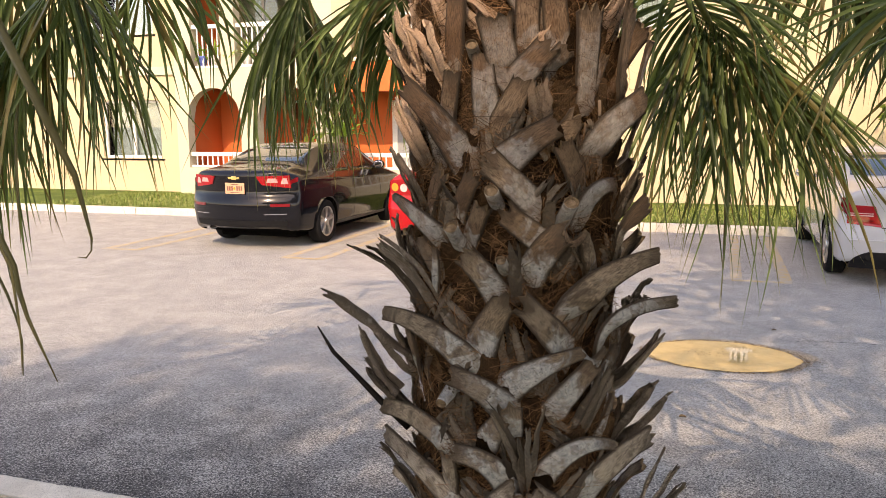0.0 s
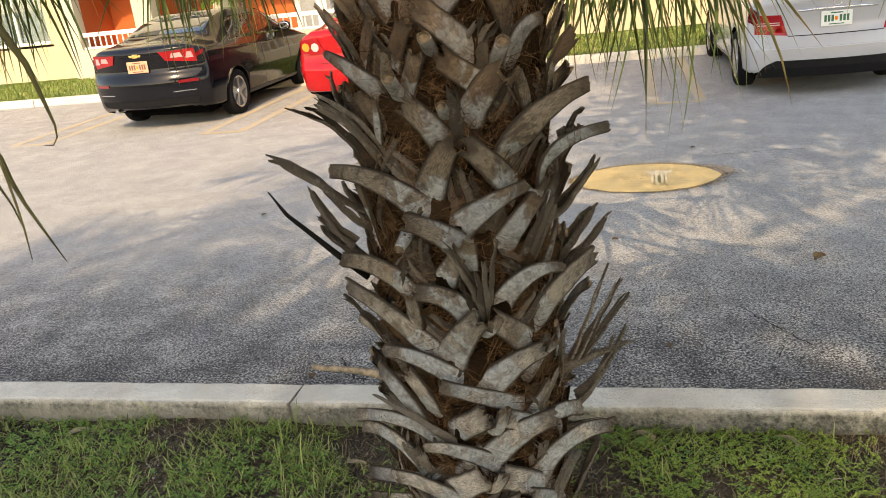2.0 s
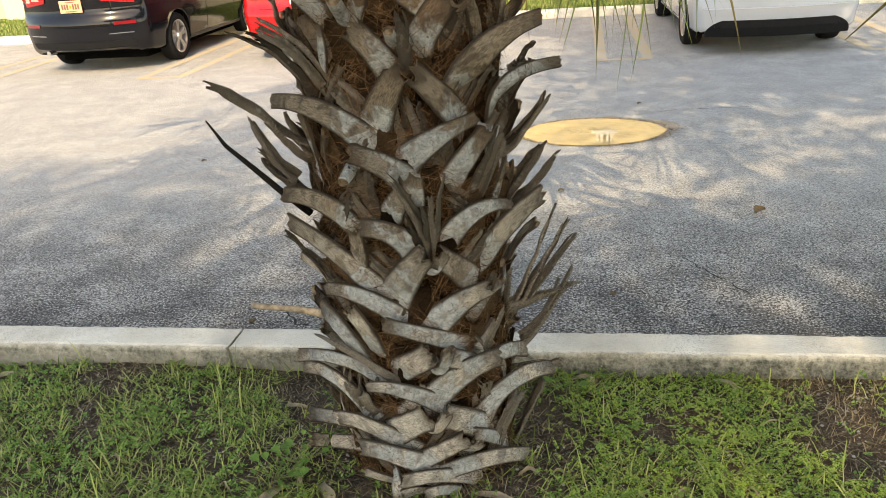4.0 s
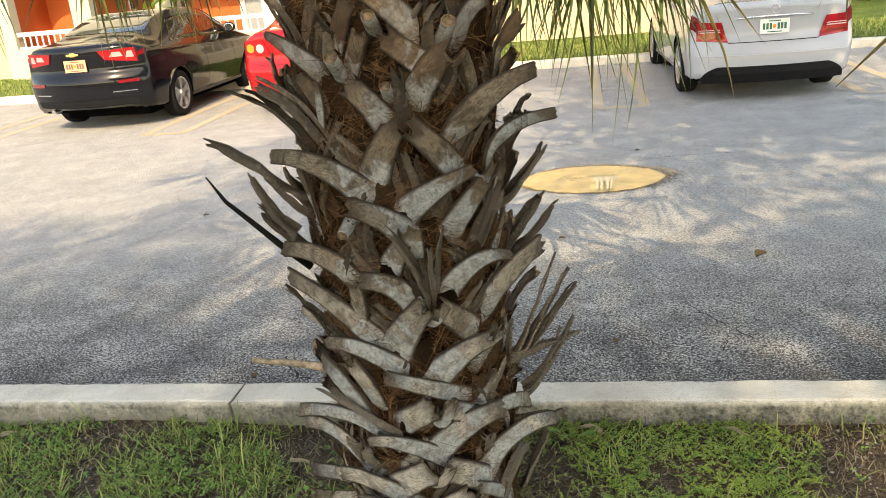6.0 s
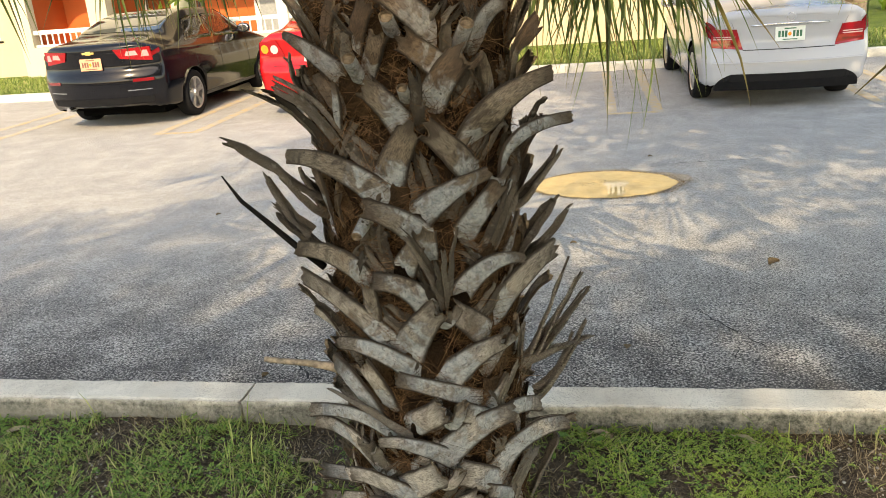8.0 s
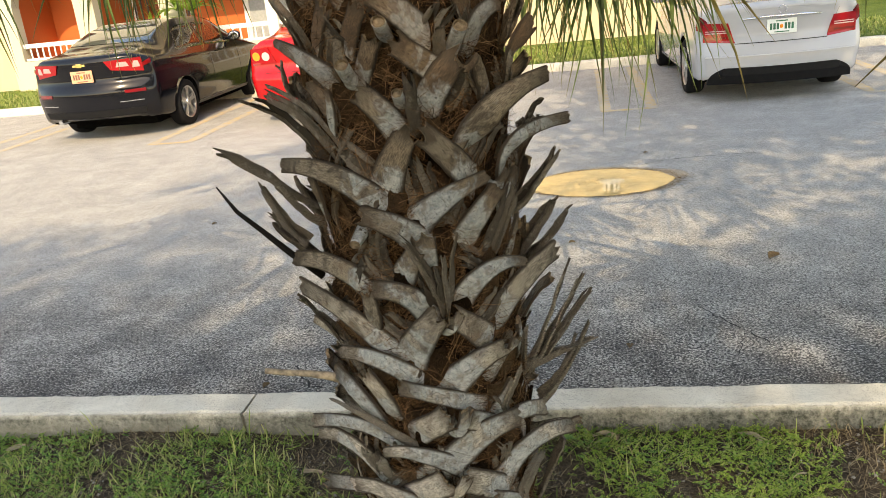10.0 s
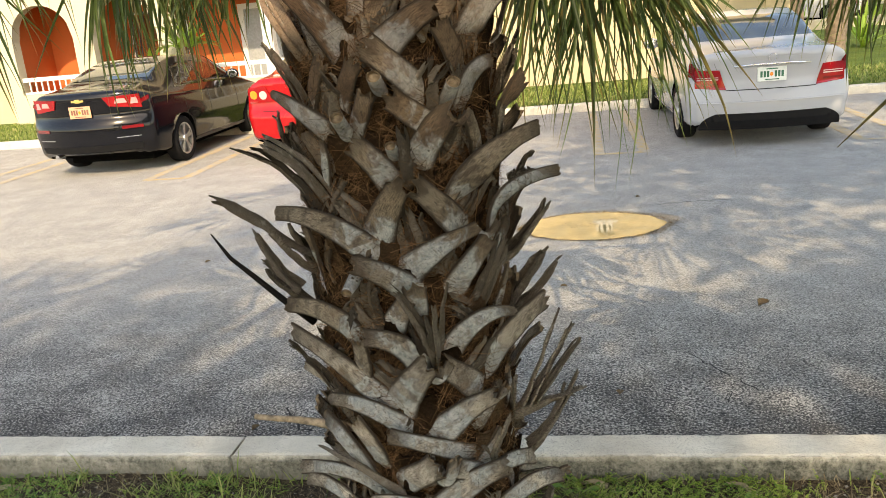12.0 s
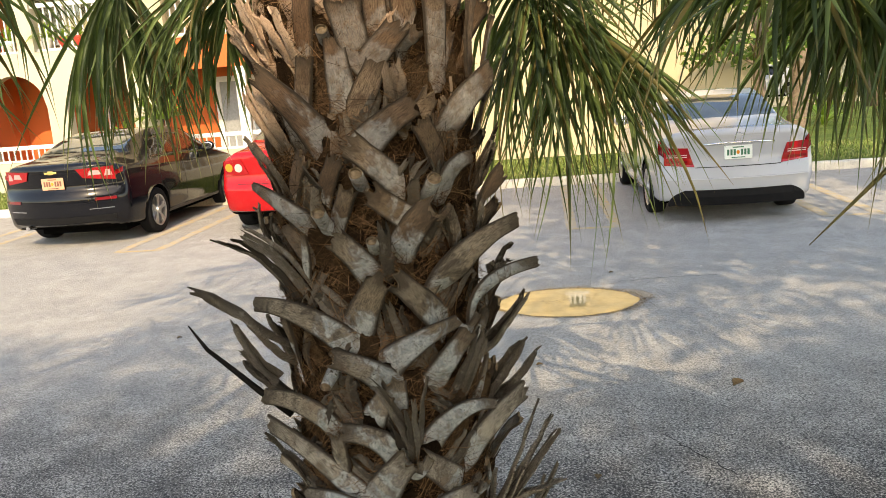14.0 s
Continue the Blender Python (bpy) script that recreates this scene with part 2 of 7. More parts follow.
def leaf_base_mat():
    """Weathered leaf bases: grey-tan straps, a chalky blue-grey bloom towards the foot, brown ends, dark edges, cracks and specks."""
    k = Mat("weathered_leaf_base", 0.85, spec=0.2)
    uv = k.coord("UV")
    sep, al = k.n.new("ShaderNodeSeparateXYZ"), k.n.new("ShaderNodeSeparateXYZ")
    k.l.new(uv, sep.inputs[0])
    um = k.n.new("ShaderNodeUVMap")
    um.uv_map = "Along"
    k.l.new(um.outputs[0], al.inputs[0])
    along = al.outputs["Y"]
    across = k.math("ABSOLUTE", sep.outputs["X"])
    p, r = k.place(), k.rand()
    r2 = k.math("FRACT", k.math("MULTIPLY", r, 7.31))
    grain = k.noise(k.coord("UV", (7, 1.4, 1)), 3.0, 6, 0.7, 0.5)
    fine = k.noise(k.coord("UV", (34, 5, 1)), 4.0, 4, 0.75)
    patch = k.noise(p, 9, 4, 0.6, 0.6)
    speck = k.noise(p, 150, 4, 0.7)
    crust = k.noise(p, 55, 5, 0.75, 0.8)
    zz = k.n.new("ShaderNodeSeparateXYZ")
    k.l.new(p, zz.inputs[0])
    tone = k.ramp(r, (0.0, (0.15, 0.098, 0.06)), (0.25, (0.36, 0.272, 0.18)), (0.5, (0.29, 0.24, 0.185)), (0.75, (0.52, 0.43, 0.315)), (1.0, (0.20, 0.13, 0.08)))
    c = k.mix(k.grey(grain, 0.44, 0.58, 0.0, 0.85), tone, (0.06, 0.045, 0.032))
    c = k.mix(k.grey(fine, 0.52, 0.72, 0, 0.45), c, (0.34, 0.305, 0.25))
    low = k.grey(k.math("ADD", zz.outputs["Z"], k.math("MULTIPLY", patch, 0.6)), 1.45, 0.65, 0.0, 0.95)
    c = k.mix(k.math("MULTIPLY", low, k.grey(grain, 0.66, 0.42)), c, (0.80, 0.735, 0.63))
    stain = k.math("MULTIPLY", k.grey(k.noise(p, 14, 6, 0.7, 0.8), 0.50, 0.62, 0, 0.8), k.grey(low, 0.0, 0.95, 1.0, 0.6))
    c = k.mix(stain, c, (0.075, 0.058, 0.043))
    rust = k.grey(k.noise(p, 11, 5, 0.65), 0.56, 0.68, 0, 0.5)
    c = k.mix(rust, c, (0.20, 0.12, 0.075))
    # the chalky bloom, blue-grey to off-white, with an uneven upper rim
    f = k.math("SUBTRACT", k.math("ADD", k.math("MULTIPLY", patch, 1.1), k.math("MULTIPLY", r2, 0.42)), k.math("MULTIPLY", along, 0.62))
    bloom = k.grey(f, 0.36, 0.46)
    chalk = k.mix(k.grey(crust, 0.36, 0.6), (0.29, 0.335, 0.355), (0.66, 0.68, 0.665))
    chalk = k.mix(k.grey(k.noise(p, 26, 4, 0.7), 0.50, 0.64, 0, 0.75), chalk, (0.24, 0.20, 0.155))
    chalk = k.mix(k.grey(grain, 0.50, 0.72, 0, 0.6), chalk, (0.11, 0.098, 0.085))
    c = k.mix(k.math("MULTIPLY", bloom, 0.85), c, chalk)
    rim = k.grey(k.math("ABSOLUTE", k.math("SUBTRACT", f, 0.40)), 0.0, 0.022, 0.5, 0)
    c = k.mix(rim, c, (0.10, 0.065, 0.055))
    spots = k.math("MULTIPLY", k.grey(speck, 0.585, 0.63, 0, 0.9), k.grey(k.noise(p, 22, 3, 0.6), 0.46, 0.56))
    c = k.mix(spots, c, (0.045, 0.04, 0.037))
    young = k.grey(k.math("ADD", zz.outputs["Z"], k.math("MULTIPLY", k.noise(p, 6, 4), 0.6)), 1.6, 2.2, 0, 0.55)
    c = k.mix(young, c, k.mix(k.grey(grain, 0.35, 0.65), (0.38, 0.21, 0.12), (0.07, 0.038, 0.024)))
    tip = k.grey(k.math("ADD", along, k.math("MULTIPLY", k.math("SUBTRACT", patch, 0.5), 0.5)), 0.78, 1.0, 0, 0.75)
    c = k.mix(tip, c, (0.085, 0.065, 0.047))
    edge = k.grey(k.math("ADD", across, k.math("MULTIPLY", fine, 0.5)), 0.98, 1.2)
    c = k.mix(edge, c, (0.055, 0.04, 0.028))
    split = k.noise(k.coord("UV", (6, 0.5, 1)), 4.0, 3, 0.6, 0.7)
    line = k.math("MULTIPLY", k.grey(k.math("ABSOLUTE", k.math("SUBTRACT", split, 0.5)), 0.0, 0.014, 0.9, 0), k.grey(k.noise(p, 16, 3), 0.46, 0.56))
    c = k.mix(line, c, (0.035, 0.025, 0.018))
    h = k.math("ADD", k.math("SUBTRACT", k.math("MULTIPLY", grain, -1.1), k.math("MULTIPLY", line, 1.2)), k.math("ADD", fine, k.math("MULTIPLY", crust, 0.7)))
    return k.color(c).bump(h, 0.9, 0.007).m


def rag_mat():
    k = Mat("split_dry_leaf_base", 0.9, spec=0.2)
    p, r = k.place(), k.rand()
    grain = k.noise(k.coord("UV", (12, 3, 1)), 3.0, 6, 0.7, 0.3)
    tone = k.ramp(k.math("FRACT", k.math("ADD", r, k.math("MULTIPLY", k.island(), 0.6))), (0.0, (0.05, 0.04, 0.03)), (0.4, (0.16, 0.135, 0.105)), (0.75, (0.27, 0.235, 0.19)), (1.0, (0.08, 0.066, 0.052)))
    c = k.mix(k.grey(grain, 0.38, 0.62), (0.028, 0.021, 0.015), tone)
    hz = k.n.new("ShaderNodeSeparateXYZ")
    k.l.new(p, hz.inputs[0])
    c = k.mix(k.math("MULTIPLY", k.grey(hz.outputs["Z"], 0.9, 0.4, 0.0, 0.45), k.grey(grain, 0.4, 0.6)), c, (0.34, 0.30, 0.245))
    young = k.grey(k.math("ADD", hz.outputs["Z"], k.math("MULTIPLY", k.noise(p, 6, 4), 0.6)), 1.95, 2.2, 0, 0.75)
    c = k.mix(k.math("MULTIPLY", young, k.grey(grain, 0.36, 0.5)), c, (0.56, 0.38, 0.27))
    c = k.mix(k.grey(k.noise(p, 35, 5, 0.7), 0.56, 0.7, 0, 0.5), c, (0.3, 0.285, 0.25))
    return k.color(c).bump(grain, 0.8, 0.006).m


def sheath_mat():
    k = Mat("gap_shaded_sheath", 1.0, spec=0.0)
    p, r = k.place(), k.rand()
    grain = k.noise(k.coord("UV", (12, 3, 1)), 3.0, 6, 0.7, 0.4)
    # brown fibre, taken down to near-black to paint in the gaps' shade
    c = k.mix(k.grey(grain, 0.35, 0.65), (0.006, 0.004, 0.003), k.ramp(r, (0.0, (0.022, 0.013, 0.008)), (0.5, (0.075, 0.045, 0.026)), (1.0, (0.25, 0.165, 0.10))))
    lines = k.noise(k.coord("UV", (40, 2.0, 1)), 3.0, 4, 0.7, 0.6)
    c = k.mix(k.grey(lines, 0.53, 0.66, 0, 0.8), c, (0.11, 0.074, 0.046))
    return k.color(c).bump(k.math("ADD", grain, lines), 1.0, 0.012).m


def fibre_mat():
    k = Mat("palm_fibre", 1.0, spec=0.0)
    c = k.ramp(k.island(), (0.0, (0.012, 0.007, 0.004)), (0.5, (0.075, 0.042, 0.022)), (0.85, (0.19, 0.105, 0.055)), (1.0, (0.30, 0.185, 0.10)))
    return k.color(c).m


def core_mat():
    k = Mat("shaded_fibrous_trunk", 1.0, spec=0.0)
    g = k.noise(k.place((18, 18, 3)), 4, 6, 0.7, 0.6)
    # near-black: the shade deep between the leaf bases is in this colour
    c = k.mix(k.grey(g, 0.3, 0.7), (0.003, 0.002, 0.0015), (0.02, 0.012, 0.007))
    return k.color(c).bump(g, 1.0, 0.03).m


def cut_mat():
    k = Mat("cut_end", 0.85, spec=0.2)
    p = k.place()
    c = k.mix(k.grey(k.noise(p, 70, 4, 0.7), 0.35, 0.65), (0.07, 0.048, 0.03), (0.21, 0.155, 0.10))
    return k.color(c).bump(k.noise(p, 160, 3), 0.6, 0.004).m


def leaf_mat(name, dark, light, dry=(0.3, 0.22, 0.09)):
    """Green blades, a little translucent, with dry tips; UV y runs from the stalk to the tip."""
    k = Mat(name, 0.45, spec=0.3)
    uv = k.coord("UV")
    sep = k.n.new("ShaderNodeSeparateXYZ")
    k.l.new(uv, sep.inputs[0])
    ribs = k.noise(k.coord("UV", (14, 1.2, 1)), 3.0, 4, 0.6)
    c = k.mix(k.grey(k.math("FRACT", k.math("ADD", k.rand(), k.island())), 0.2, 1.0), dark, light)
    c = k.mix(k.grey(ribs, 0.4, 0.7, 0, 0.35), c, light)
    tip = k.grey(k.math("ADD", sep.outputs["Y"], k.math("MULTIPLY", k.island(), 0.22)), 0.98, 1.16, 0, 0.85)
    c = k.mix(tip, c, dry)
    k.color(c)
    tr, mx = k.n.new("ShaderNodeBsdfTranslucent"), k.n.new("ShaderNodeMixShader")
    k.l.new(k.mix(0.5, c, (light[0] * 2.2, light[1] * 2.0, light[2] * 1.2)), tr.inputs[0])
    mx.inputs[0].default_value = 0.3
    k.l.new(k.b.outputs[0], mx.inputs[1])
    k.l.new(tr.outputs[0], mx.inputs[2])
    k.l.new(mx.outputs[0], k.n["Material Output"].inputs[0])
    return k.m


LEAF_BASE, RAG, FIBRE, CORE, CUT, SHEATH = leaf_base_mat(), rag_mat(), fibre_mat(), core_mat(), cut_mat(), sheath_mat()
FROND = leaf_mat("palm_blade", (0.008, 0.021, 0.010), (0.145, 0.205, 0.07))
DRYBLADE = leaf_mat("drying_blade", (0.06, 0.06, 0.022), (0.17, 0.14, 0.05), (0.22, 0.14, 0.06))
STALK = plain("palm_stalk", (0.13, 0.15, 0.05), 0.5, var=0.3)


# ---- ground ----
KERB_Y0, KERB_Y1, KERB_Z = 2.098, 2.286, 0.13
FAR_Y = 12.85          # the far kerb's road side
solid("ground", boxed(-400, 400, -400, 400, -1.5, -0.06), SOIL, kind="structure")
solid("road", sheet(60, 24, lambda u, v: (-60 + 120 * u, KERB_Y1 - 0.02 + (FAR_Y + 0.1 - KERB_Y1) * v, 0.0)), ASPHALT, kind="structure")
verge = solid("lawn", sheet(90, 60, lambda u, v: (
    -6 + 12 * u, -6 + (KERB_Y0 + 6.01) * v,
    0.035 + 0.03 * noise.noise((u * 14, v * 9, 0)) + 0.012 * noise.noise((u * 60, v * 50, 3)))), SOIL, kind="structure", smooth=True)
solid("far_verge", boxed(-60, 60, FAR_Y + 0.16, 60, -0.05, 0.12), LAWN, kind="structure")


def kerb_run(name, x0, x1, y0, y1, z, mat=CONCRETE):
    """A kerb of concrete with rounded upper edges and slightly uneven faces."""
    prof = [(y0, -0.1), (y0 + 0.004, z - 0.022), (y0 + 0.012, z - 0.006), (y0 + 0.028, z), (y1 - 0.035, z + 0.002), (y1 - 0.012, z - 0.008), (y1, z - 0.035), (y1 + 0.012, -0.1)]
    n = max(2, int((x1 - x0) / 0.03))
    bm = bmesh.new()
    rows = []
    for i in range(n + 1):
        x = x0 + (x1 - x0) * i / n
        rag = 0.022 if i in (0, n) else 0.0
        rows.append([bm.verts.new((x + rag * noise.noise((k * 0.83, round(x), 2.6)), y + 0.006 * noise.noise((x * 5, k * 1.7, 1)) + 0.005 * noise.noise((x * 23, k * 3.1, 4)), zz + (0.004 * noise.noise((x * 4, k, 5)) + 0.004 * noise.noise((x * 31, k * 2.3, 8)) if zz > 0 else 0))) for k, (y, zz) in enumerate(prof)])
    for a, b in zip(rows, rows[1:]):
        for k in range(len(prof) - 1):
            bm.faces.new((a[k], b[k], b[k + 1], a[k + 1]))
    bm.faces.new(rows[0])
    bm.faces.new(rows[-1][::-1])
    return solid(name, bm, mat, kind="structure")


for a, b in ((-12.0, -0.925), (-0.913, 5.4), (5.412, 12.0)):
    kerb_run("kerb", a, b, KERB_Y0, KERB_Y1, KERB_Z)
for a, b in ((-30.0, -10.4), (-10.38, -4.0), (-3.98, 4.0), (4.02, 30.0)):
    kerb_run("far_kerb", a, b, FAR_Y, FAR_Y + 0.17, 0.13, CLEAN_CONCRETE)


# ---- apartment house ----
WHITE_Y, WIN_Y, BACK_Y = 16.0, 16.45, 17.5
house = thing("apartment_house", "yellow and cream two-storey apartment house with arched porches behind a lawn", "house", pose(-8.0, 16.0, 0))


def hp(name, bm, mat, parent=None, label="", smooth=False):
    """A part of the house, built at its place in the world."""
    ob = part(name, bm, mat, parent or house, label, smooth)
    ob.matrix_parent_inverse = Matrix.Translation((8.0, -16.0, 0))
    return ob


def pierced(x0, x1, y0, y1, z0, z1, holes):
    """A wall along x with openings that go through it: (xa, xb, z low, z spring); above the spring line an opening has a round arch, unless that is None: (xa, xb, z low, None, z high)."""
    bm = bmesh.new()
    xs = {x0, x1}
    for h in holes:
        n = 20 if h[3] is not None else 1
        for i in range(n + 1):
            xs.add(h[0] + (h[1] - h[0]) * i / n)
    xs = sorted(xs)

    def prism(xa, xb, za0, za1, zb0, zb1):
        v = [bm.verts.new(c) for c in ((xa, y0, za0), (xb, y0, zb0), (xb, y0, zb1), (xa, y0, za1), (xa, y1, za0), (xb, y1, zb0), (xb, y1, zb1), (xa, y1, za1))]
        for f in ((0, 1, 2, 3), (7, 6, 5, 4), (0, 4, 5, 1), (3, 2, 6, 7), (0, 3, 7, 4), (1, 5, 6, 2)):
            bm.faces.new([v[k] for k in f])

    for xa, xb in zip(xs, xs[1:]):
        mid = 0.5 * (xa + xb)
        spans, lo = [], z0
        for h in sorted((h for h in holes if h[0] < mid < h[1]), key=lambda h: h[2]):
            if h[3] is None:
                ta = tb = h[4]
            else:
                c, r = 0.5 * (h[0] + h[1]), 0.5 * (h[1] - h[0])
                ta, tb = (h[3] + math.sqrt(max(0, r * r - (x - c) ** 2)) for x in (xa, xb))
            spans.append((lo, lo, h[2], h[2]) if isinstance(lo, (int, float)) else (lo[0], lo[1], h[2], h[2]))
            lo = (ta, tb)
        la, lb = (lo, lo) if isinstance(lo, (int, float)) else lo
        spans.append((la, lb, z1, z1))
        for a0, b0, a1, b1 in spans:
            prism(xa, xb, a0, a1, b0, b1)
    bmesh.ops.remove_doubles(bm, verts=bm.verts, dist=0.0005)
    return bm


def railing(x0, x1, y, z0, z1, step=0.13, top=0.09):
    rl = new("railing")
    rl.parent = house
    rl.matrix_parent_inverse = Matrix.Translation((8.0, -16.0, 0))
    tagged(rl, "white railing")
    part("top_rail", boxed(x0, x1, y - 0.03, y + 0.04, z1 - top, z1, 0.006), TRIM, rl)
    part("bottom_rail", boxed(x0, x1, y - 0.02, y + 0.03, z0, z0 + 0.05, 0.004), TRIM, rl)
    n = max(1, int((x1 - x0) / step))
    shared = None
    for i in range(1, n):
        x = x0 + (x1 - x0) * i / n
        if shared is None:
            ob = part("picket", boxed(-0.014, 0.014, -0.012, 0.014, z0 + 0.05, z1 - top), TRIM, rl)
            shared = ob.data
        else:
            ob = new("picket", shared)
            ob.parent = rl
        ob.location = (x, y, 0)
    return rl


def house_window(x0, x1, z0, z1, y, blinds=True, bars=0, leaf=2):
    """A window set in a wall's opening: frame, sill, panes and slatted blinds behind."""
    w = new("window")
    w.parent = house
    w.matrix_parent_inverse = Matrix.Translation((8.0, -16.0, 0))
    f = 0.06
    bm = bmesh.new()
    for a in ((x0, x1, z1 - f, z1), (x0, x1, z0, z0 + f), (x0, x0 + f, z0 + f, z1 - f), (x1 - f, x1, z0 + f, z1 - f)):
        box(bm, a[0], a[1], y, y + 0.07, a[2], a[3])
    for i in range(1, leaf):
        xm = x0 + (x1 - x0) * i / leaf
        box(bm, xm - 0.03, xm + 0.03, y + 0.002, y + 0.06, z0 + f, z1 - f)
    part("window_frame", bm, TRIM, w, "white frame")
    part("window_sill", boxed(x0 - 0.08, x1 + 0.08, y - 0.10, y + 0.02, z0 - 0.07, z0 - 0.002, 0.01), TRIM, w)
    for i in range(leaf):
        a, b = x0 + f + (x1 - x0 - 2 * f) * i / leaf, x0 + f + (x1 - x0 - 2 * f) * (i + 1) / leaf
        p = part("pane", boxed(a, b, y + 0.03, y + 0.036, z0 + f, z1 - f), PANE, w)
        p.visible_shadow = False
    # a thin dark panel stands in for the shade of the room
    part("room_shade", boxed(x0, x1, y + 0.24, y + 0.26, z0, z1), DARK, w, "dark panel that stands in for the room's shade")
    if blinds:
        n = int((x1 - x0) / 0.09)
        mesh = None
        for i in range(n):
            x = x0 + (x1 - x0) * (i + 0.5) / n
            if mesh is None:
                ob = part("blind_slat", boxed(-0.043, 0.043, 0, 0.004, z0 + 0.02, z1 - 0.02), BLINDS, w, "pale vertical slat")
                mesh = ob.data
            else:
                ob = new("blind_slat", mesh)
                ob.parent = w
            ob.location = (x, y + 0.13, 0)
            ob.rotation_euler = (0, 0, 0.35)
    for i in range(bars):
        x = x0 + (x1 - x0) * (i + 0.5) / bars
        ob = part("bar", boxed(x - 0.012, x + 0.012, y - 0.05, y - 0.03, z0, z1), DARK, w, "dark iron bar")
    return w


# side with the window, the arched porch front, the storey above it and the wings
hp("wall", pierced(-30, -11.62, WIN_Y, WIN_Y + 0.22, 0.0, 6.6, [(-14.16, -12.42, 0.93, None, 2.34), (-14.4, -12.5, 3.9, None, 5.3)]), YELLOW, label="yellow stucco wall")
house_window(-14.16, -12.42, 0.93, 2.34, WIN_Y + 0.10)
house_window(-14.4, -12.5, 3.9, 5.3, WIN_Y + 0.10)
hp("string_course", boxed(-30, -11.64, WIN_Y - 0.06, WIN_Y - 0.003, 2.92, 3.12, 0.01), CREAM, label="cream band")
hp("wall", pierced(-11.62, -7.55, WHITE_Y, WHITE_Y + 0.26, 0.0, 6.6, [
    (-11.32, -9.90, 0.74, 1.86), (-9.46, -8.00, 0.74, 1.86), (-11.15, -10.35, 3.02, None, 5.0), (-9.98, -8.2, 3.02, None, 5.0)]), CREAM, label="cream wall with arches")
hp("wall", boxed(-11.62, -11.40, WHITE_Y + 0.262, BACK_Y, 0.0, 6.6), ORANGE, label="orange side wall of the porch")
railing(-11.32, -9.90, WHITE_Y + 0.10, 0.745, 1.10)
railing(-9.46, -8.00, WHITE_Y + 0.10, 0.745, 1.10)
railing(-11.15, -10.35, WHITE_Y + 0.10, 3.03, 4.0)
railing(-9.98, -8.2, WHITE_Y + 0.10, 3.03, 4.0)
hp("back_wall", boxed(-11.40, -4.6, BACK_Y, BACK_Y + 0.2, 0.0, 2.95), ORANGE, label="orange porch wall")
hp("back_wall", boxed(-4.597, -2.6, BACK_Y, BACK_Y + 0.2, 0.0, 2.95), YELLOW)
hp("back_wall", boxed(-11.40, -2.6, BACK_Y, BACK_Y + 0.2, 3.08, 6.6), YELLOW)
hp("porch_ceiling", boxed(-11.40, -2.6, WHITE_Y + 0.27, BACK_Y + 0.2, 2.955, 3.075), CREAM)
hp("partition", boxed(-9.78, -9.60, WHITE_Y + 0.27, BACK_Y - 0.003, 0.0, 2.95), ORANGE)
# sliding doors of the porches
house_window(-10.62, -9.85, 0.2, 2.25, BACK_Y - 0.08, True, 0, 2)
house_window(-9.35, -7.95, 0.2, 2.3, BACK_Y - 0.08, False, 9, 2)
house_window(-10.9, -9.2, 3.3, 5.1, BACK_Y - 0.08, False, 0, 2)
hp("beam", boxed(-7.55, -2.6, WHITE_Y + 0.02, WHITE_Y + 0.24, 2.42, 3.06, 0.01), ORANGE, label="orange beam over the entrance")
hp("upper_front", pierced(-7.55, -2.6, WHITE_Y, WHITE_Y + 0.22, 3.07, 6.6, [(-7.1, -5.2, 3.1, None, 5.0), (-4.8, -3.0, 3.1, None, 5.0)]), YELLOW)
railing(-7.1, -5.2, WHITE_Y + 0.10, 3.11, 4.05)
railing(-4.8, -3.0, WHITE_Y + 0.10, 3.11, 4.05)
railing(-7.5, -5.72, WHITE_Y + 0.10, 0.74, 1.10, 0.16)
railing(-5.5, -2.7, WHITE_Y + 0.10, 0.74, 1.10, 0.16)
hp("low_wall", boxed(-7.5, -2.6, WHITE_Y + 0.02, WHITE_Y + 0.2, 0.0, 0.738), CREAM)
hp("post", boxed(-5.72, -5.5, WHITE_Y, WHITE_Y + 0.22, 0.742, 2.415, 0.008), TRIM, label="white post")
_d = hp("door", boxed(-6.62, -5.75, BACK_Y - 0.06, BACK_Y - 0.004, 0.15, 2.15, 0.006), GREYDOOR, label="grey door in a white frame")
_b = bmesh.new()
for a in ((-6.74, -6.62, 0.15, 2.27), (-5.75, -5.63, 0.15, 2.27), (-6.62, -5.75, 2.15, 2.27)):
    box(_b, a[0], a[1], BACK_Y - 0.09, BACK_Y - 0.004, a[2], a[3])
part("door_frame", _b, TRIM, _d, "white door frame")
hp("wall", pierced(-2.6, 4.62, 16.5, 16.75, 0.0, 6.6, [(0.86, 1.22, 2.84, None, 3.12), (-2.2, -0.6, 3.6, None, 5.2)]), YELLOW, label="yellow stucco wall")
hp("wall", boxed(4.4, 4.62, 16.753, 26.0, 0.0, 6.6), YELLOW)
hp("wall", boxed(-2.6, -2.4, BACK_Y - 1.0 + 0.255, BACK_Y + 8, 0.0, 6.6), YELLOW)
house_window(0.86, 1.22, 2.84, 3.12, 16.58, True, 0, 3)
house_window(-2.2, -0.6, 3.6, 5.2, 16.58, True, 0, 2)
hp("roof", boxed(-30.3, 4.9, 15.7, 27, 6.62, 6.9, 0.03), CREAM, label="flat roof edge")

POT_RED, POT_BLUE = plain("red_pot", (0.5, 0.05, 0.03), 0.5), plain("blue_pot", (0.08, 0.12, 0.4), 0.5)
POT_WHITE = plain("white_pot", (0.6, 0.6, 0.58), 0.5)
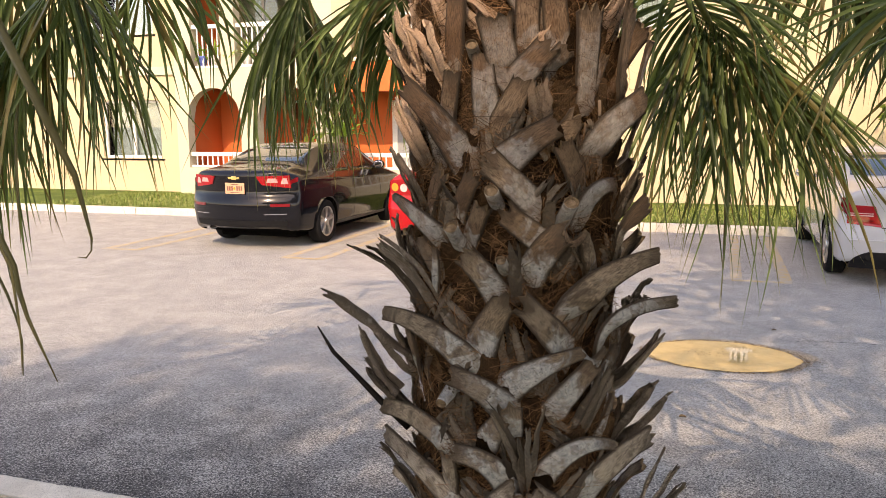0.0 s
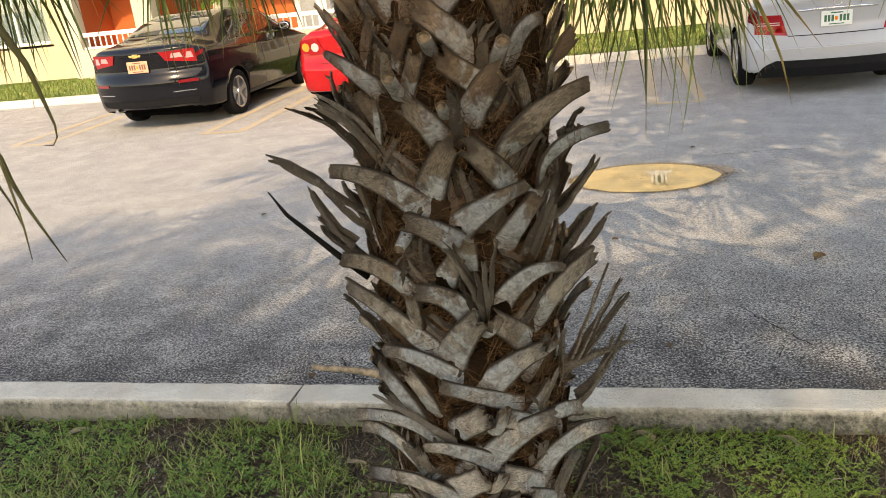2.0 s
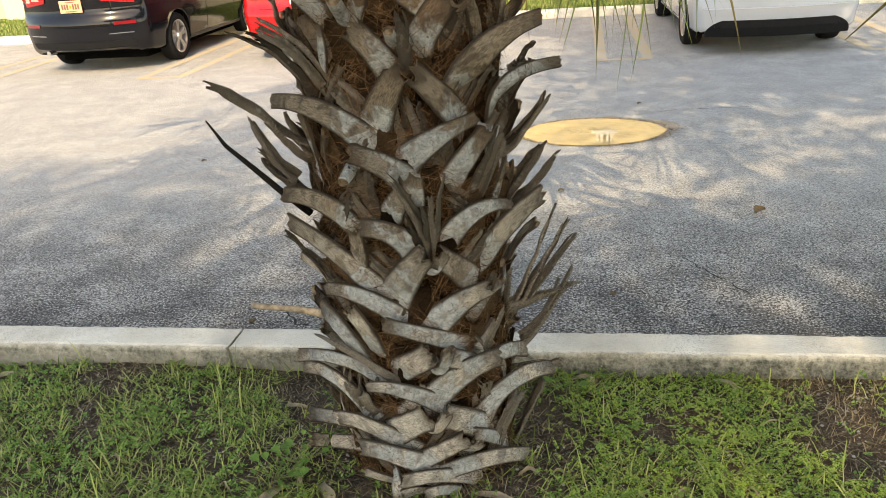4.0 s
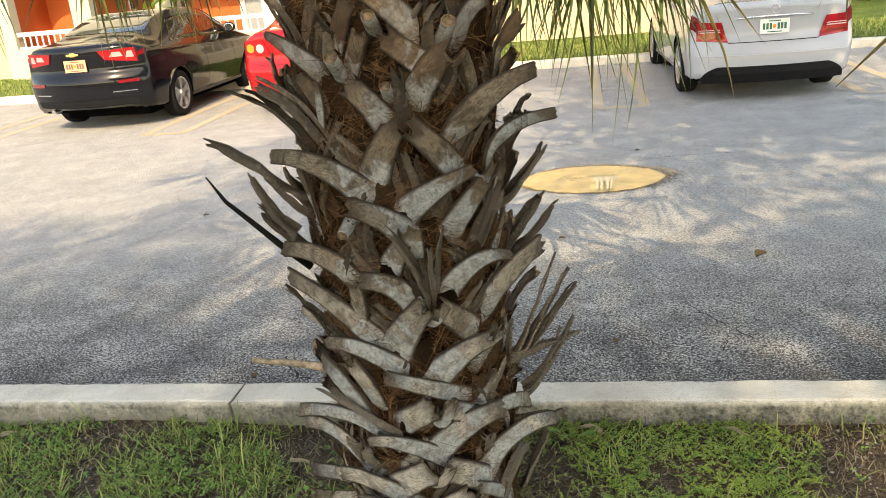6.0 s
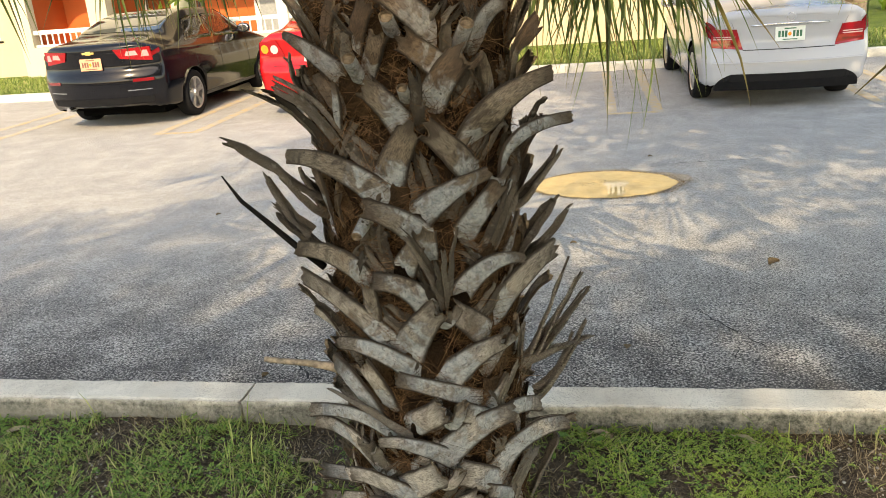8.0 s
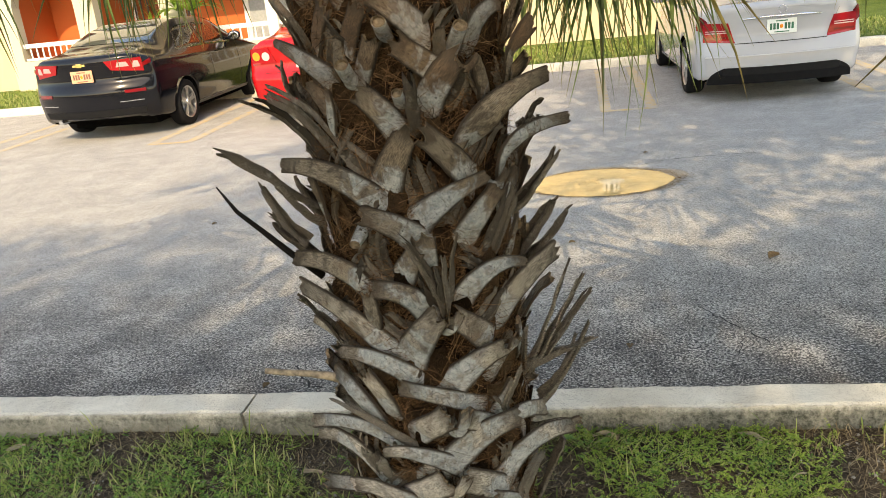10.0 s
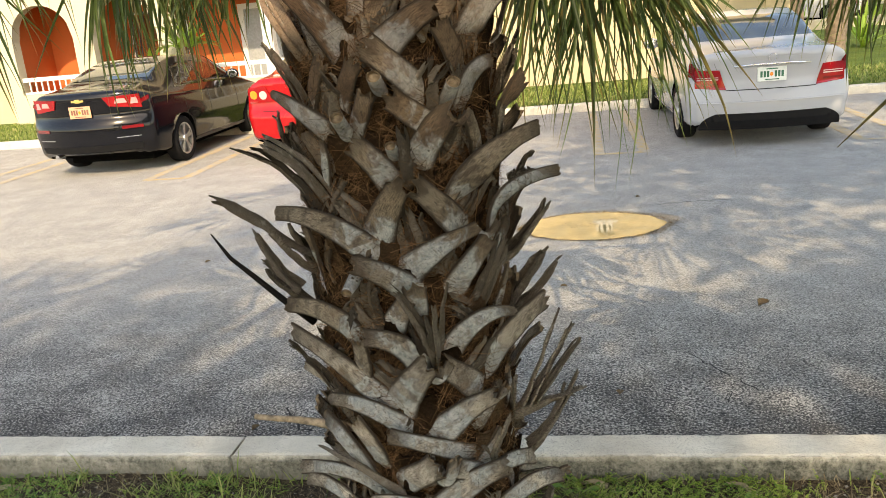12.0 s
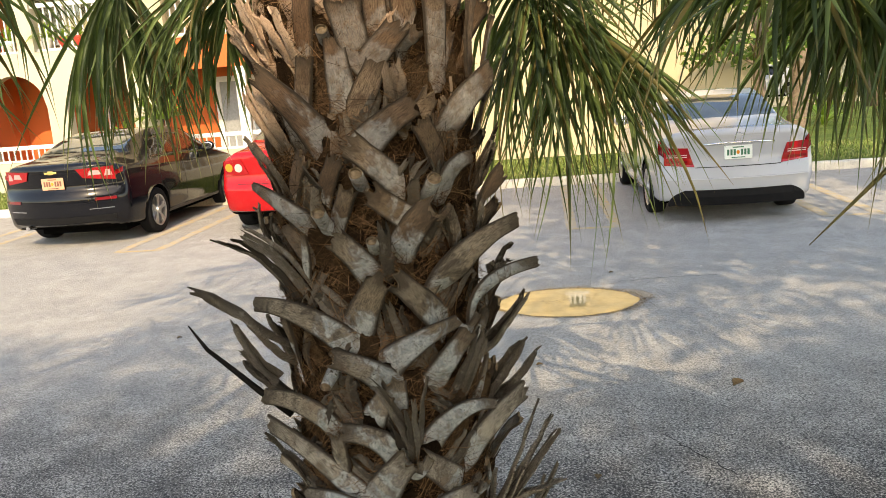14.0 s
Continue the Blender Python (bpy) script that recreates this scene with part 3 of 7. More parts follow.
HOUSEPLANT = leaf_mat("house_plant_leaf", (0.08, 0.19, 0.03), (0.24, 0.36, 0.06), (0.3, 0.3, 0.08))


def pot_plant(x, y, z, pot, h, spread, n, seed, label, size=1.0):
    t = thing("potted_plant", label, "plant", pose(x, y, z), "balcony plants")
    bm = bmesh.new()
    tube(bm, [(0, 0, 0), (0, 0, 0.16 * size), (0, 0, 0.2 * size), (0, 0, 0.22 * size)], [0.08 * size, 0.11 * size, 0.125 * size, 0.12 * size], 14)
    part("pot", bm, pot, t, smooth=True)
    leafy(t, "foliage", n, seed, h, spread, 0.2 * size)
    return t


def leafy(parent, name, n, seed, h, spread, z0, wide=0.07, mat=None):
    """Long arching leaves that spring from one point."""
    q = random.Random(seed)
    vv, ff, uu = [], [], []
    for _ in range(n):
        a, e = q.uniform(0, 6.283), q.uniform(0.5, 1.45)
        d = Vector((math.cos(a) * math.cos(e), math.sin(a) * math.cos(e), math.sin(e)))
        L, w = h * q.uniform(0.6, 1.1), wide * q.uniform(0.6, 1.2)
        p = Vector((q.uniform(-0.04, 0.04), q.uniform(-0.04, 0.04), z0))
        sd = Vector((-math.sin(a), math.cos(a), 0))
        i0 = len(vv)
        for r in range(7):
            u = r / 6
            ww = w * math.sin(math.pi * min(0.98, 0.12 + 0.86 * u)) * 0.5
            vv += [p - sd * ww, p + Vector((0, 0, -0.15 * ww)), p + sd * ww]
            uu += [(0, u), (0.5, u), (1, u)]
            d = (d + Vector((0, 0, -1)) * spread * 0.16).normalized()
            p = p + d * L / 6
        for r in range(6):
            b = i0 + 3 * r
            ff += [(b, b + 1, b + 4, b + 3), (b + 1, b + 2, b + 5, b + 4)]
    me = bpy.data.meshes.new(name)
    me.from_pydata(vv, [], ff)
    ul = me.uv_layers.new(name="UVMap")
    ul.data.foreach_set("uv", [c for f in ff for v in f for c in uu[v]])
    me.materials.append(mat or HOUSEPLANT)
    ob = new(name, me)
    ob.parent = parent
    return ob


pot_plant(-10.95, 16.17, 3.082, POT_BLUE, 0.5, 1.6, 16, 1, "leafy plant in a blue pot on the balcony")
pot_plant(-10.62, 16.17, 3.082, POT_WHITE, 0.45, 1.6, 14, 2, "leafy plant in a white pot on the balcony")
pot_plant(-9.75, 16.17, 3.082, POT_WHITE, 0.6, 1.6, 18, 3, "bushy green plant on the balcony")
pot_plant(-9.40, 16.17, 3.082, POT_RED, 0.4, 1.6, 14, 4, "leafy plant in a red pot on the balcony")
pot_plant(-9.05, 16.17, 3.082, POT_RED, 0.45, 1.6, 14, 5, "leafy plant in a red pot on the balcony")
pot_plant(-8.55, 16.17, 3.082, POT_WHITE, 0.55, 1.6, 16, 6, "leafy plant in a white pot on the balcony")

# tall leafy plants on the lawn between the arches and the entrance
for i, (x, y, h, n) in enumerate(((-7.35, 15.55, 0.75, 22), (-7.0, 15.35, 0.9, 20), (-8.05, 15.7, 0.55, 16))):
    t = thing("banana_plant", "bright green broad-leaved garden plant in front of the house", "plant", pose(x, y, 0.12), "garden plants")
    st = 1.35 if i < 2 else 0.95
    part("stem", tube(bmesh.new(), [(0, 0, 0), (0.03, 0, st * 0.5), (0.0, 0.02, st)], [0.05, 0.04, 0.03], 8), STALK, t, smooth=True)
    leafy(t, "leaf_crown", n, 30 + i, h, 1.3, st, 0.13)


# ---- marks on the road ----
def worn_paint(name, col):
    k = Mat(name, 0.8, spec=0.3)
    p = k.place()
    w = k.grey(k.math("ADD", k.noise(p, 9, 6, 0.7), k.math("MULTIPLY", k.noise(p, 70, 3, 0.7), 0.35)), 0.45, 0.72, 0.0, 0.85)
    c = k.mix(w, col, (0.38, 0.365, 0.335))
    return k.color(c).bump(k.noise(p, 110, 3, 0.7), 0.4, 0.008).m


YELLOW_PAINT = worn_paint("worn_yellow_paint", (0.55, 0.35, 0.085))


def stripe(pts, w):
    """A painted bar along a line of two points."""
    (x0, y0), (x1, y1) = pts
    d = Vector((x1 - x0, y1 - y0, 0)).normalized()
    s = Vector((-d.y, d.x, 0)) * w * 0.5
    a, b = Vector((x0, y0, 0)), Vector((x1, y1, 0))
    n = 24
    bm = bmesh.new()
    rows = []
    for i in range(n + 1):
        p = a + (b - a) * i / n
        k = 1 + 0.14 * noise.noise((p.x * 3, p.y * 3, 4))
        rows.append([bm.verts.new((p + s * k * e) + Vector((0, 0, 0.004))) for e in (-1, 1)])
    for r0, r1 in zip(rows, rows[1:]):
        bm.faces.new((r0[0], r0[1], r1[1], r1[0]))
    bmesh.ops.recalc_face_normals(bm, faces=bm.faces)
    if bm.faces[0].normal.z < 0:
        bmesh.ops.reverse_faces(bm, faces=bm.faces)
    return solid("stall_line", bm, YELLOW_PAINT, kind="structure")


def double_line(x, y0, y1, gap):
    """The hairpin of two bars that parts two stalls."""
    stripe(((x - gap, y0), (x - gap * 0.92, y1)), 0.13)
    stripe(((x + gap, y0), (x + gap * 0.92, y1)), 0.13)
    stripe(((x - gap - 0.05, y0 - 0.052), (x + gap + 0.05, y0 - 0.052)), 0.10)


double_line(-7.50, 9.0, 12.7, 0.26)
double_line(-4.62, 9.0, 12.7, 0.26)
double_line(-1.9, 9.0, 12.7, 0.26)
double_line(1.0, 9.0, 12.7, 0.26)
double_line(3.86, 9.0, 12.7, 0.28)


def puddle_mat():
    k = Mat("muddy_mirror_water", 0.03, spec=1.0)
    k.b.inputs["IOR"].default_value = 1.5
    p = k.place()
    # mud colour, with the yellow wall's reflection painted into the ochre
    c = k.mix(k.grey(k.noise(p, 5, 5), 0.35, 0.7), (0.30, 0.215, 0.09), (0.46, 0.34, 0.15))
    return k.color(c).m


def wet_mat():
    k = Mat("wet_asphalt", 0.35, spec=0.5)
    p = k.place()
    return k.color(k.mix(k.grey(k.noise(p, 60, 5, 0.8), 0.42, 0.6), (0.04, 0.035, 0.03), (0.33, 0.31, 0.285))).bump(k.noise(p, 90, 3), 0.4, 0.008).m


def blot(rx, ry, seed, z, wob=0.14):
    bm = bmesh.new()
    n = 72
    c = bm.verts.new((0, 0, z))
    ring = []
    for i in range(n):
        a = 2 * math.pi * i / n
        k = 1 + wob * noise.noise((math.cos(a) * 1.4, math.sin(a) * 1.4, seed)) + 0.05 * noise.noise((math.cos(a) * 6, math.sin(a) * 6, seed))
        ring.append(bm.verts.new((math.cos(a) * rx * k, math.sin(a) * abs(math.sin(a)) ** 0.16 * ry * k, z)))
    for i in range(n):
        bm.faces.new((c, ring[i], ring[(i + 1) % n]))
    return bm


puddle = thing("puddle", "shallow muddy puddle that mirrors the yellow house", "puddle", pose(0.58, 5.80, 0))
part("wet_rim", blot(0.60, 0.43, 2, 0.0035, 0.16), wet_mat(), puddle, "dark wet rim", m=pose(0.07, 0.03, 0))
part("water", blot(0.58, 0.42, 1, 0.0065, 0.1), puddle_mat(), puddle, "ochre water, tinted with the yellow wall's reflection")
DEBRIS = plain("leaf_debris", (0.13, 0.085, 0.04), 0.9, var=0.4, scale=90)
_q = random.Random(8)


def grains(name, spots, lo, hi, label):
    """Many small flat crumbs at the given spots."""
    vv, ff = [], []
    for x, y in spots:
        r, a, i0 = _q.uniform(lo, hi), _q.uniform(0, 3), len(vv)
        for dx, dy, dz in ((-1, -0.5, 0), (1, -0.6, 0), (0.8, 0.5, 0), (-0.9, 0.6, 0), (0, 0, 0.5)):
            vv.append((x + r * (dx * math.cos(a) - dy * math.sin(a)), y + r * (dx * math.sin(a) + dy * math.cos(a)), 0.0075 + r * dz))
        ff += [(i0 + j, i0 + (j + 1) % 4, i0 + 4) for j in range(4)]
    me = bpy.data.meshes.new(name)
    me.from_pydata(vv, [], ff)
    me.materials.append(DEBRIS)
    ob = new(name, me)
    ob.parent = puddle
    return tagged(ob, label, kind="stuff")


_rim = []
for i in range(1100):
    a = _q.uniform(0, 6.283)
    k = 1.0 + abs(_q.gauss(0, 0.05 + 0.05 * max(0, math.cos(a)))) - 0.03
    _rim.append((math.cos(a) * 0.58 * k, math.sin(a) * abs(math.sin(a)) ** 0.16 * 0.42 * k))
grains("silt", _rim, 0.002, 0.007, "dark silt crumbs along the water's edge")
grains("debris", [(-0.24 + 0.28 * _q.random(), 0.02 + 0.07 * _q.gauss(0, 0.6)) for i in range(46)], 0.002, 0.006, "brown leaf crumbs afloat")

CRACK = plain("crack_filler", (0.02, 0.02, 0.02), 0.95)


def crack(pts, w, seed):
    q = random.Random(seed)
    bm = bmesh.new()
    line = []
    for (x0, y0), (x1, y1) in zip(pts, pts[1:]):
        n = max(2, int(math.hypot(x1 - x0, y1 - y0) / 0.03))
        line += [(x0 + (x1 - x0) * i / n + q.uniform(-0.012, 0.012), y0 + (y1 - y0) * i / n + q.uniform(-0.012, 0.012)) for i in range(n)]
    rows = []
    for i, (x, y) in enumerate(line):
        k = w * q.uniform(0.2, 1.0)
        rows.append((bm.verts.new((x - k * 0.5, y - k * 0.5, 0.0022)), bm.verts.new((x + k * 0.5, y + k * 0.5, 0.0022))))
    for a, b in zip(rows, rows[1:]):
        bm.faces.new((a[0], a[1], b[1], b[0]))
    return solid("crack", bm, CRACK, kind="structure")


crack(((0.98, 3.30), (1.10, 3.08), (1.25, 2.86)), 0.007, 1)
crack(((1.12, 2.92), (1.06, 2.74)), 0.008, 2)
crack(((-0.92, 2.75), (-0.80, 2.55), (-0.70, 2.52)), 0.012, 3)
crack(((0.9, 6.3), (1.25, 6.45), (1.9, 6.5)), 0.012, 4)

# small litter on the road
t = thing("dead_leaf", "curled dark dead leaf on the asphalt", "leaf", pose(1.47, 3.93, 0.004, 0, 0, 35) @ Matrix.Diagonal((0.8, 0.8, 0.8, 1)))
part("blade", sheet(8, 6, lambda u, v: (0.10 * (u - 0.5), 0.045 * (v - 0.5) * math.sin(math.pi * min(0.97, u + 0.03)) * 2, 0.006 + 0.022 * (2 * v - 1) ** 2 + 0.012 * math.sin(3 * u))), DEBRIS, t, smooth=True)
for i, (x, y, r) in enumerate(((0.62, 2.86, 80), (0.36, 4.35, 10), (-2.4, 5.2, 40), (1.0, 6.7, 20), (-1.0, 2.55, 60))):
    copy_thing(t, pose(x, y, 0.004, 0, 0, r) @ Matrix.Diagonal((0.5, 0.5, 0.5, 1)))


# ---- cars ----
def paint_mat(name, col, rough=0.22, dust=0.05, coat=0.75):
    k = Mat(name, rough, spec=0.12)
    p = k.place()
    k.b.inputs["Coat Weight"].default_value = coat
    k.b.inputs["Coat IOR"].default_value = 1.42
    k.b.inputs["Coat Roughness"].default_value = 0.03
    f = k.noise(p, 5, 6, 0.7)
    k.color(k.mix(k.grey(f, 0.45, 0.8, 0, dust), col, (0.35, 0.32, 0.27)))
    return k.m


BLACK_PAINT = paint_mat("black_car_paint", (0.004, 0.0045, 0.007), 0.15, 0.012, 0.5)
WHITE_PAINT = paint_mat("white_car_paint", (0.38, 0.39, 0.41), 0.25, 0.06)
RED_PAINT = paint_mat("red_car_paint", (0.36, 0.006, 0.009), 0.2, 0.03)
TINTED = gloss("tinted_glass", (0.012, 0.014, 0.015), 0.02, 1.0)
CLEARISH = gloss("rear_glass", (0.03, 0.04, 0.045), 0.02, 1.0)
TYRE = plain("tyre_rubber", (0.010, 0.010, 0.011), 0.9, var=0.3, scale=40, spec=0.12)
RIM = gloss("alloy_rim", (0.5, 0.5, 0.51), 0.3, 0.2, 0.85, 0.1)
CHROME = gloss("chrome", (0.75, 0.75, 0.76), 0.12, 0.0, 1.0)
GOLD = gloss("gold_badge", (0.75, 0.55, 0.2), 0.25, 0.3, 0.7)
BLACKPLASTIC = plain("black_plastic", (0.007, 0.007, 0.008), 0.6, var=0.2, spec=0.15)
GAP = plain("panel_gap", (0.004, 0.004, 0.004), 0.9, var=0.1)
# near-black, so that the shade beneath the cars is in the colour too
UNDER = plain("underbody_shade", (0.004, 0.004, 0.004), 1.0, var=0.2, spec=0.0)
RED_LENS = gloss("red_lamp_lens", (0.30, 0.003, 0.006), 0.08, 0.25)
DARK_LENS = gloss("dark_red_lens", (0.16, 0.004, 0.006), 0.08, 1.0)
CLEAR_LENS = gloss("clear_lamp_lens", (0.6, 0.42, 0.40), 0.1, 1.0)
PINK_LENS = gloss("pink_highlit_lens", (0.72, 0.30, 0.29), 0.1, 1.0)
AMBER_LENS = gloss("amber_lens", (0.85, 0.25, 0.02), 0.1, 1.0)
PLATE_ORANGE = plain("plate_orange", (0.58, 0.31, 0.19), 0.5, var=0.12, scale=60)
PLATE_WHITE = plain("plate_white", (0.7, 0.74, 0.7), 0.5, var=0.06, scale=60)
PLATE_GREEN = plain("plate_green", (0.02, 0.13, 0.07), 0.5)
PLATE_INK = plain("plate_ink", (0.16, 0.06, 0.04), 0.5)
SILVER = plain("sill_grey", (0.2, 0.2, 0.2), 0.5)


class Shell:
    """A car's skin: cross-sections along its length, from the tail (y = 0) to the nose."""

    def __init__(self, top, belt, half, roof_half, low, rear, bulge):
        self.t = (top, belt, half, roof_half, low)
        self.rear, self.bulge, self.length = rear, bulge, top[-1][0]

    def at(self, i, y):
        tab = self.t[i]
        xs, ys = [a for a, _ in tab], [b for _, b in tab]
        y = min(max(y, xs[0]), xs[-1])
        j = max(0, min(len(xs) - 2, sum(1 for a in xs if a <= y) - 1))
        f = (y - xs[j]) / (xs[j + 1] - xs[j])

        def slope(k):
            if k <= 0 or k >= len(xs) - 1:
                kk = min(max(k, 0), len(xs) - 2)
                return (ys[kk + 1] - ys[kk]) / (xs[kk + 1] - xs[kk])
            a, b = (ys[k] - ys[k - 1]) / (xs[k] - xs[k - 1]), (ys[k + 1] - ys[k]) / (xs[k + 1] - xs[k])
            return 0.0 if a * b <= 0 else 2 * a * b / (a + b)

        h = xs[j + 1] - xs[j]
        m0, m1 = slope(j) * h, slope(j + 1) * h
        return (2 * f ** 3 - 3 * f * f + 1) * ys[j] + (f ** 3 - 2 * f * f + f) * m0 + (3 * f * f - 2 * f ** 3) * ys[j + 1] + (f ** 3 - f * f) * m1

    def ctrl(self, y):
        top, belt, w, wt, zb = (self.at(i, y) for i in range(5))
        d = top - belt
        return [(0, zb), (0.72 * w, zb), (0.93 * w, zb + 0.035), (0.965 * w, zb + 0.15), (w, zb + 0.5 * (belt - zb)), (0.972 * w, belt - 0.1 * (belt - zb) - 0.02),
                (0.935 * w, belt), (wt, top - min(0.07, 0.42 * d)), (0.80 * wt, top - min(0.016, 0.1 * d)), (0, top)]

    def back(self, x, z):
        tab = self.rear
        zs = [a for a, _ in tab]
        v = np.interp(z, zs, [b for _, b in tab])
        return float(v) + self.bulge * (x / 0.88) ** 2

    def skin(self, y, s, side=1):
        """s runs from 0, under the middle, over the side to 9, the middle of the top."""
        c = self.ctrl(y)
        j = min(int(s), 8)
        f = s - j
        p = [c[max(j - 1, 0)], c[j], c[j + 1], c[min(j + 2, 9)]]
        if j in (0, 6):
            q = [p[1][k] + (p[2][k] - p[1][k]) * f for k in (0, 1)]
            if j == 6:
                q[0] += 0.018 * math.sin(math.pi * f)
        else:
            q = [0.5 * (2 * p[1][k] + (p[2][k] - p[0][k]) * f + (2 * p[0][k] - 5 * p[1][k] + 4 * p[2][k] - p[3][k]) * f * f + (3 * p[1][k] - p[0][k] - 3 * p[2][k] + p[3][k]) * f ** 3) for k in (0, 1)]
        x, z = q
        fall = max(0.0, 1 - y / 0.55) ** 2
        return Vector((side * x, y + fall * self.back(x, z), z))

    def out(self, y, s, side, d):
        """The skin's point, moved d outwards."""
        e = 0.01
        a = self.skin(y + e, s, side) - self.skin(y - e, s, side)
        b = self.skin(y, min(9, s + 0.05), side) - self.skin(y, max(0, s - 0.05), side)
        n = a.cross(b).normalized() * side
        if n.x * side < 0 and n.z < 0.3:
            n = -n
        if n.z < -0.2 and s > 5:
            n = -n
        return self.skin(y, s, side) + n * d


def car_body(shell, paint, parent, arches, arch_r):
    ss = [0, 0.5] + [1 + k / 4 for k in range(0, 33)]
    stations = [0.0, 0.012, 0.03, 0.06, 0.1, 0.15, 0.22, 0.3, 0.4] + [0.5 + 0.1 * i for i in range(int((shell.length - 0.7) / 0.1))] + [shell.length - d for d in (0.16, 0.1, 0.05, 0.02, 0.0)]
    bm = bmesh.new()
    rings = []
    for y in stations:
        ring = [bm.verts.new(shell.skin(y, s, 1)) for s in ss]
        ring += [bm.verts.new(shell.skin(y, s, -1)) for s in ss[-2:0:-1]]
        rings.append(ring)
    m = len(rings[0])
    for a, b in zip(rings, rings[1:]):
        for j in range(m):
            bm.faces.new((a[j], a[(j + 1) % m], b[(j + 1) % m], b[j])).smooth = True
    half = len(ss)
    for ring, rear in ((rings[0], True), (rings[-1], False)):
        cols = 12
        grid = []
        for j in range(half):
            r, l = ring[j], ring[(m - j) % m]
            row = [l]
            for c in range(1, cols):
                x = l.co.x + (r.co.x - l.co.x) * c / cols
                if r is l:
                    row.append(r)
                else:
                    yy = shell.back(x, r.co.z) if rear else r.co.y
                    row.append(bm.verts.new((x, yy, r.co.z)))
            row.append(r)
            grid.append(row)
        for r0, r1 in zip(grid, grid[1:]):
            for c in range(cols):
                vs = []
                for v in (r0[c], r0[c + 1], r1[c + 1], r1[c]):
                    if v not in vs:
                        vs.append(v)
                if len(vs) > 2:
                    f = bm.faces.new(vs if rear else vs[::-1])
                    f.smooth = True
    bmesh.ops.recalc_face_normals(bm, faces=bm.faces)
    me = mesh_of(bm, "body", (paint, UNDER))
    ob = new("body", me)
    cb = bmesh.new()
    for y in arches:
        for sd in (-1, 1):
            g = bmesh.ops.create_cone(cb, cap_ends=True, segments=40, radius1=arch_r, radius2=arch_r, depth=0.5, matrix=Matrix.Translation((sd * 0.86, y, 0.315)) @ Matrix.Rotation(radians(90), 4, "Y"))
    cut = new("cut", mesh_of(cb, "cut", (paint, UNDER)))
    for p in cut.data.polygons:
        p.material_index = 1
    md = ob.modifiers.new("arch", "BOOLEAN")
    md.operation, md.object, md.solver = "DIFFERENCE", cut, "EXACT"
    done = bpy.data.meshes.new_from_object(ob.evaluated_get(bpy.context.evaluated_depsgraph_get()))
    ob.modifiers.clear()
    ob.data = done
    for p in done.polygons:
        if p.normal.z < -0.8 and p.center.z < 0.3 and p.center.y > 0.1:
            p.material_index = 1
    bpy.data.objects.remove(cut)
    ob.parent = parent
    return ob


def patch(shell, side, y0, y1, s0, s1, d=0.004, nx=14, ny=6, lean=(0.0, 0.0)):
    """A panel that lies on a car's side, from y0 to y1 and s0 to s1; lean shifts its upper ends along the car."""
    bm = sheet(nx, ny, lambda u, v: shell.out((y0 + lean[0] * v) * (1 - u) + (y1 + lean[1] * v) * u, s0 + (s1 - s0) * v, side, d))
    bmesh.ops.solidify(bm, geom=bm.faces[:], thickness=0.003)
    return bm


def rear_panel(shell, pts, d=0.006, sink=0.02, n=9):
    """A plate on a car's tail, bounded left and right by edge curves: pts maps v (0 low, 1 high) to (x left, x right, z left, z right)."""
    def at(u, v):
        xl, xr, zl, zr = pts(v)
        x, z = xl + (xr - xl) * u, zl + (zr - zl) * u
        return (x, shell.back(x, z) - d, z)
    bm = sheet(12, n, at)
    edge = [e for e in bm.edges if e.is_boundary]
    r = bmesh.ops.extrude_edge_only(bm, edges=edge)
    for v in r["geom"]:
        if isinstance(v, bmesh.types.BMVert):
            v.co.y += sink
    bmesh.ops.recalc_face_normals(bm, faces=bm.faces)
    return bm


def quad_pts(x0, x1, z0, z1, slant_l=0.0, slant_r=0.0, tilt=0.0):
    return lambda v: (x0 + slant_l * v, x1 + slant_r * v, z0 + (z1 - z0) * v, z0 + (z1 - z0) * v + tilt)


def disc_pts(x, z, r):
    """A round outline for rear_panel."""
    def pts(v):
        a = math.pi * (v - 0.5)
        return (x - r * math.cos(a) - 0.002, x + r * math.cos(a) + 0.002, z + r * math.sin(a), z + r * math.sin(a))
    return pts


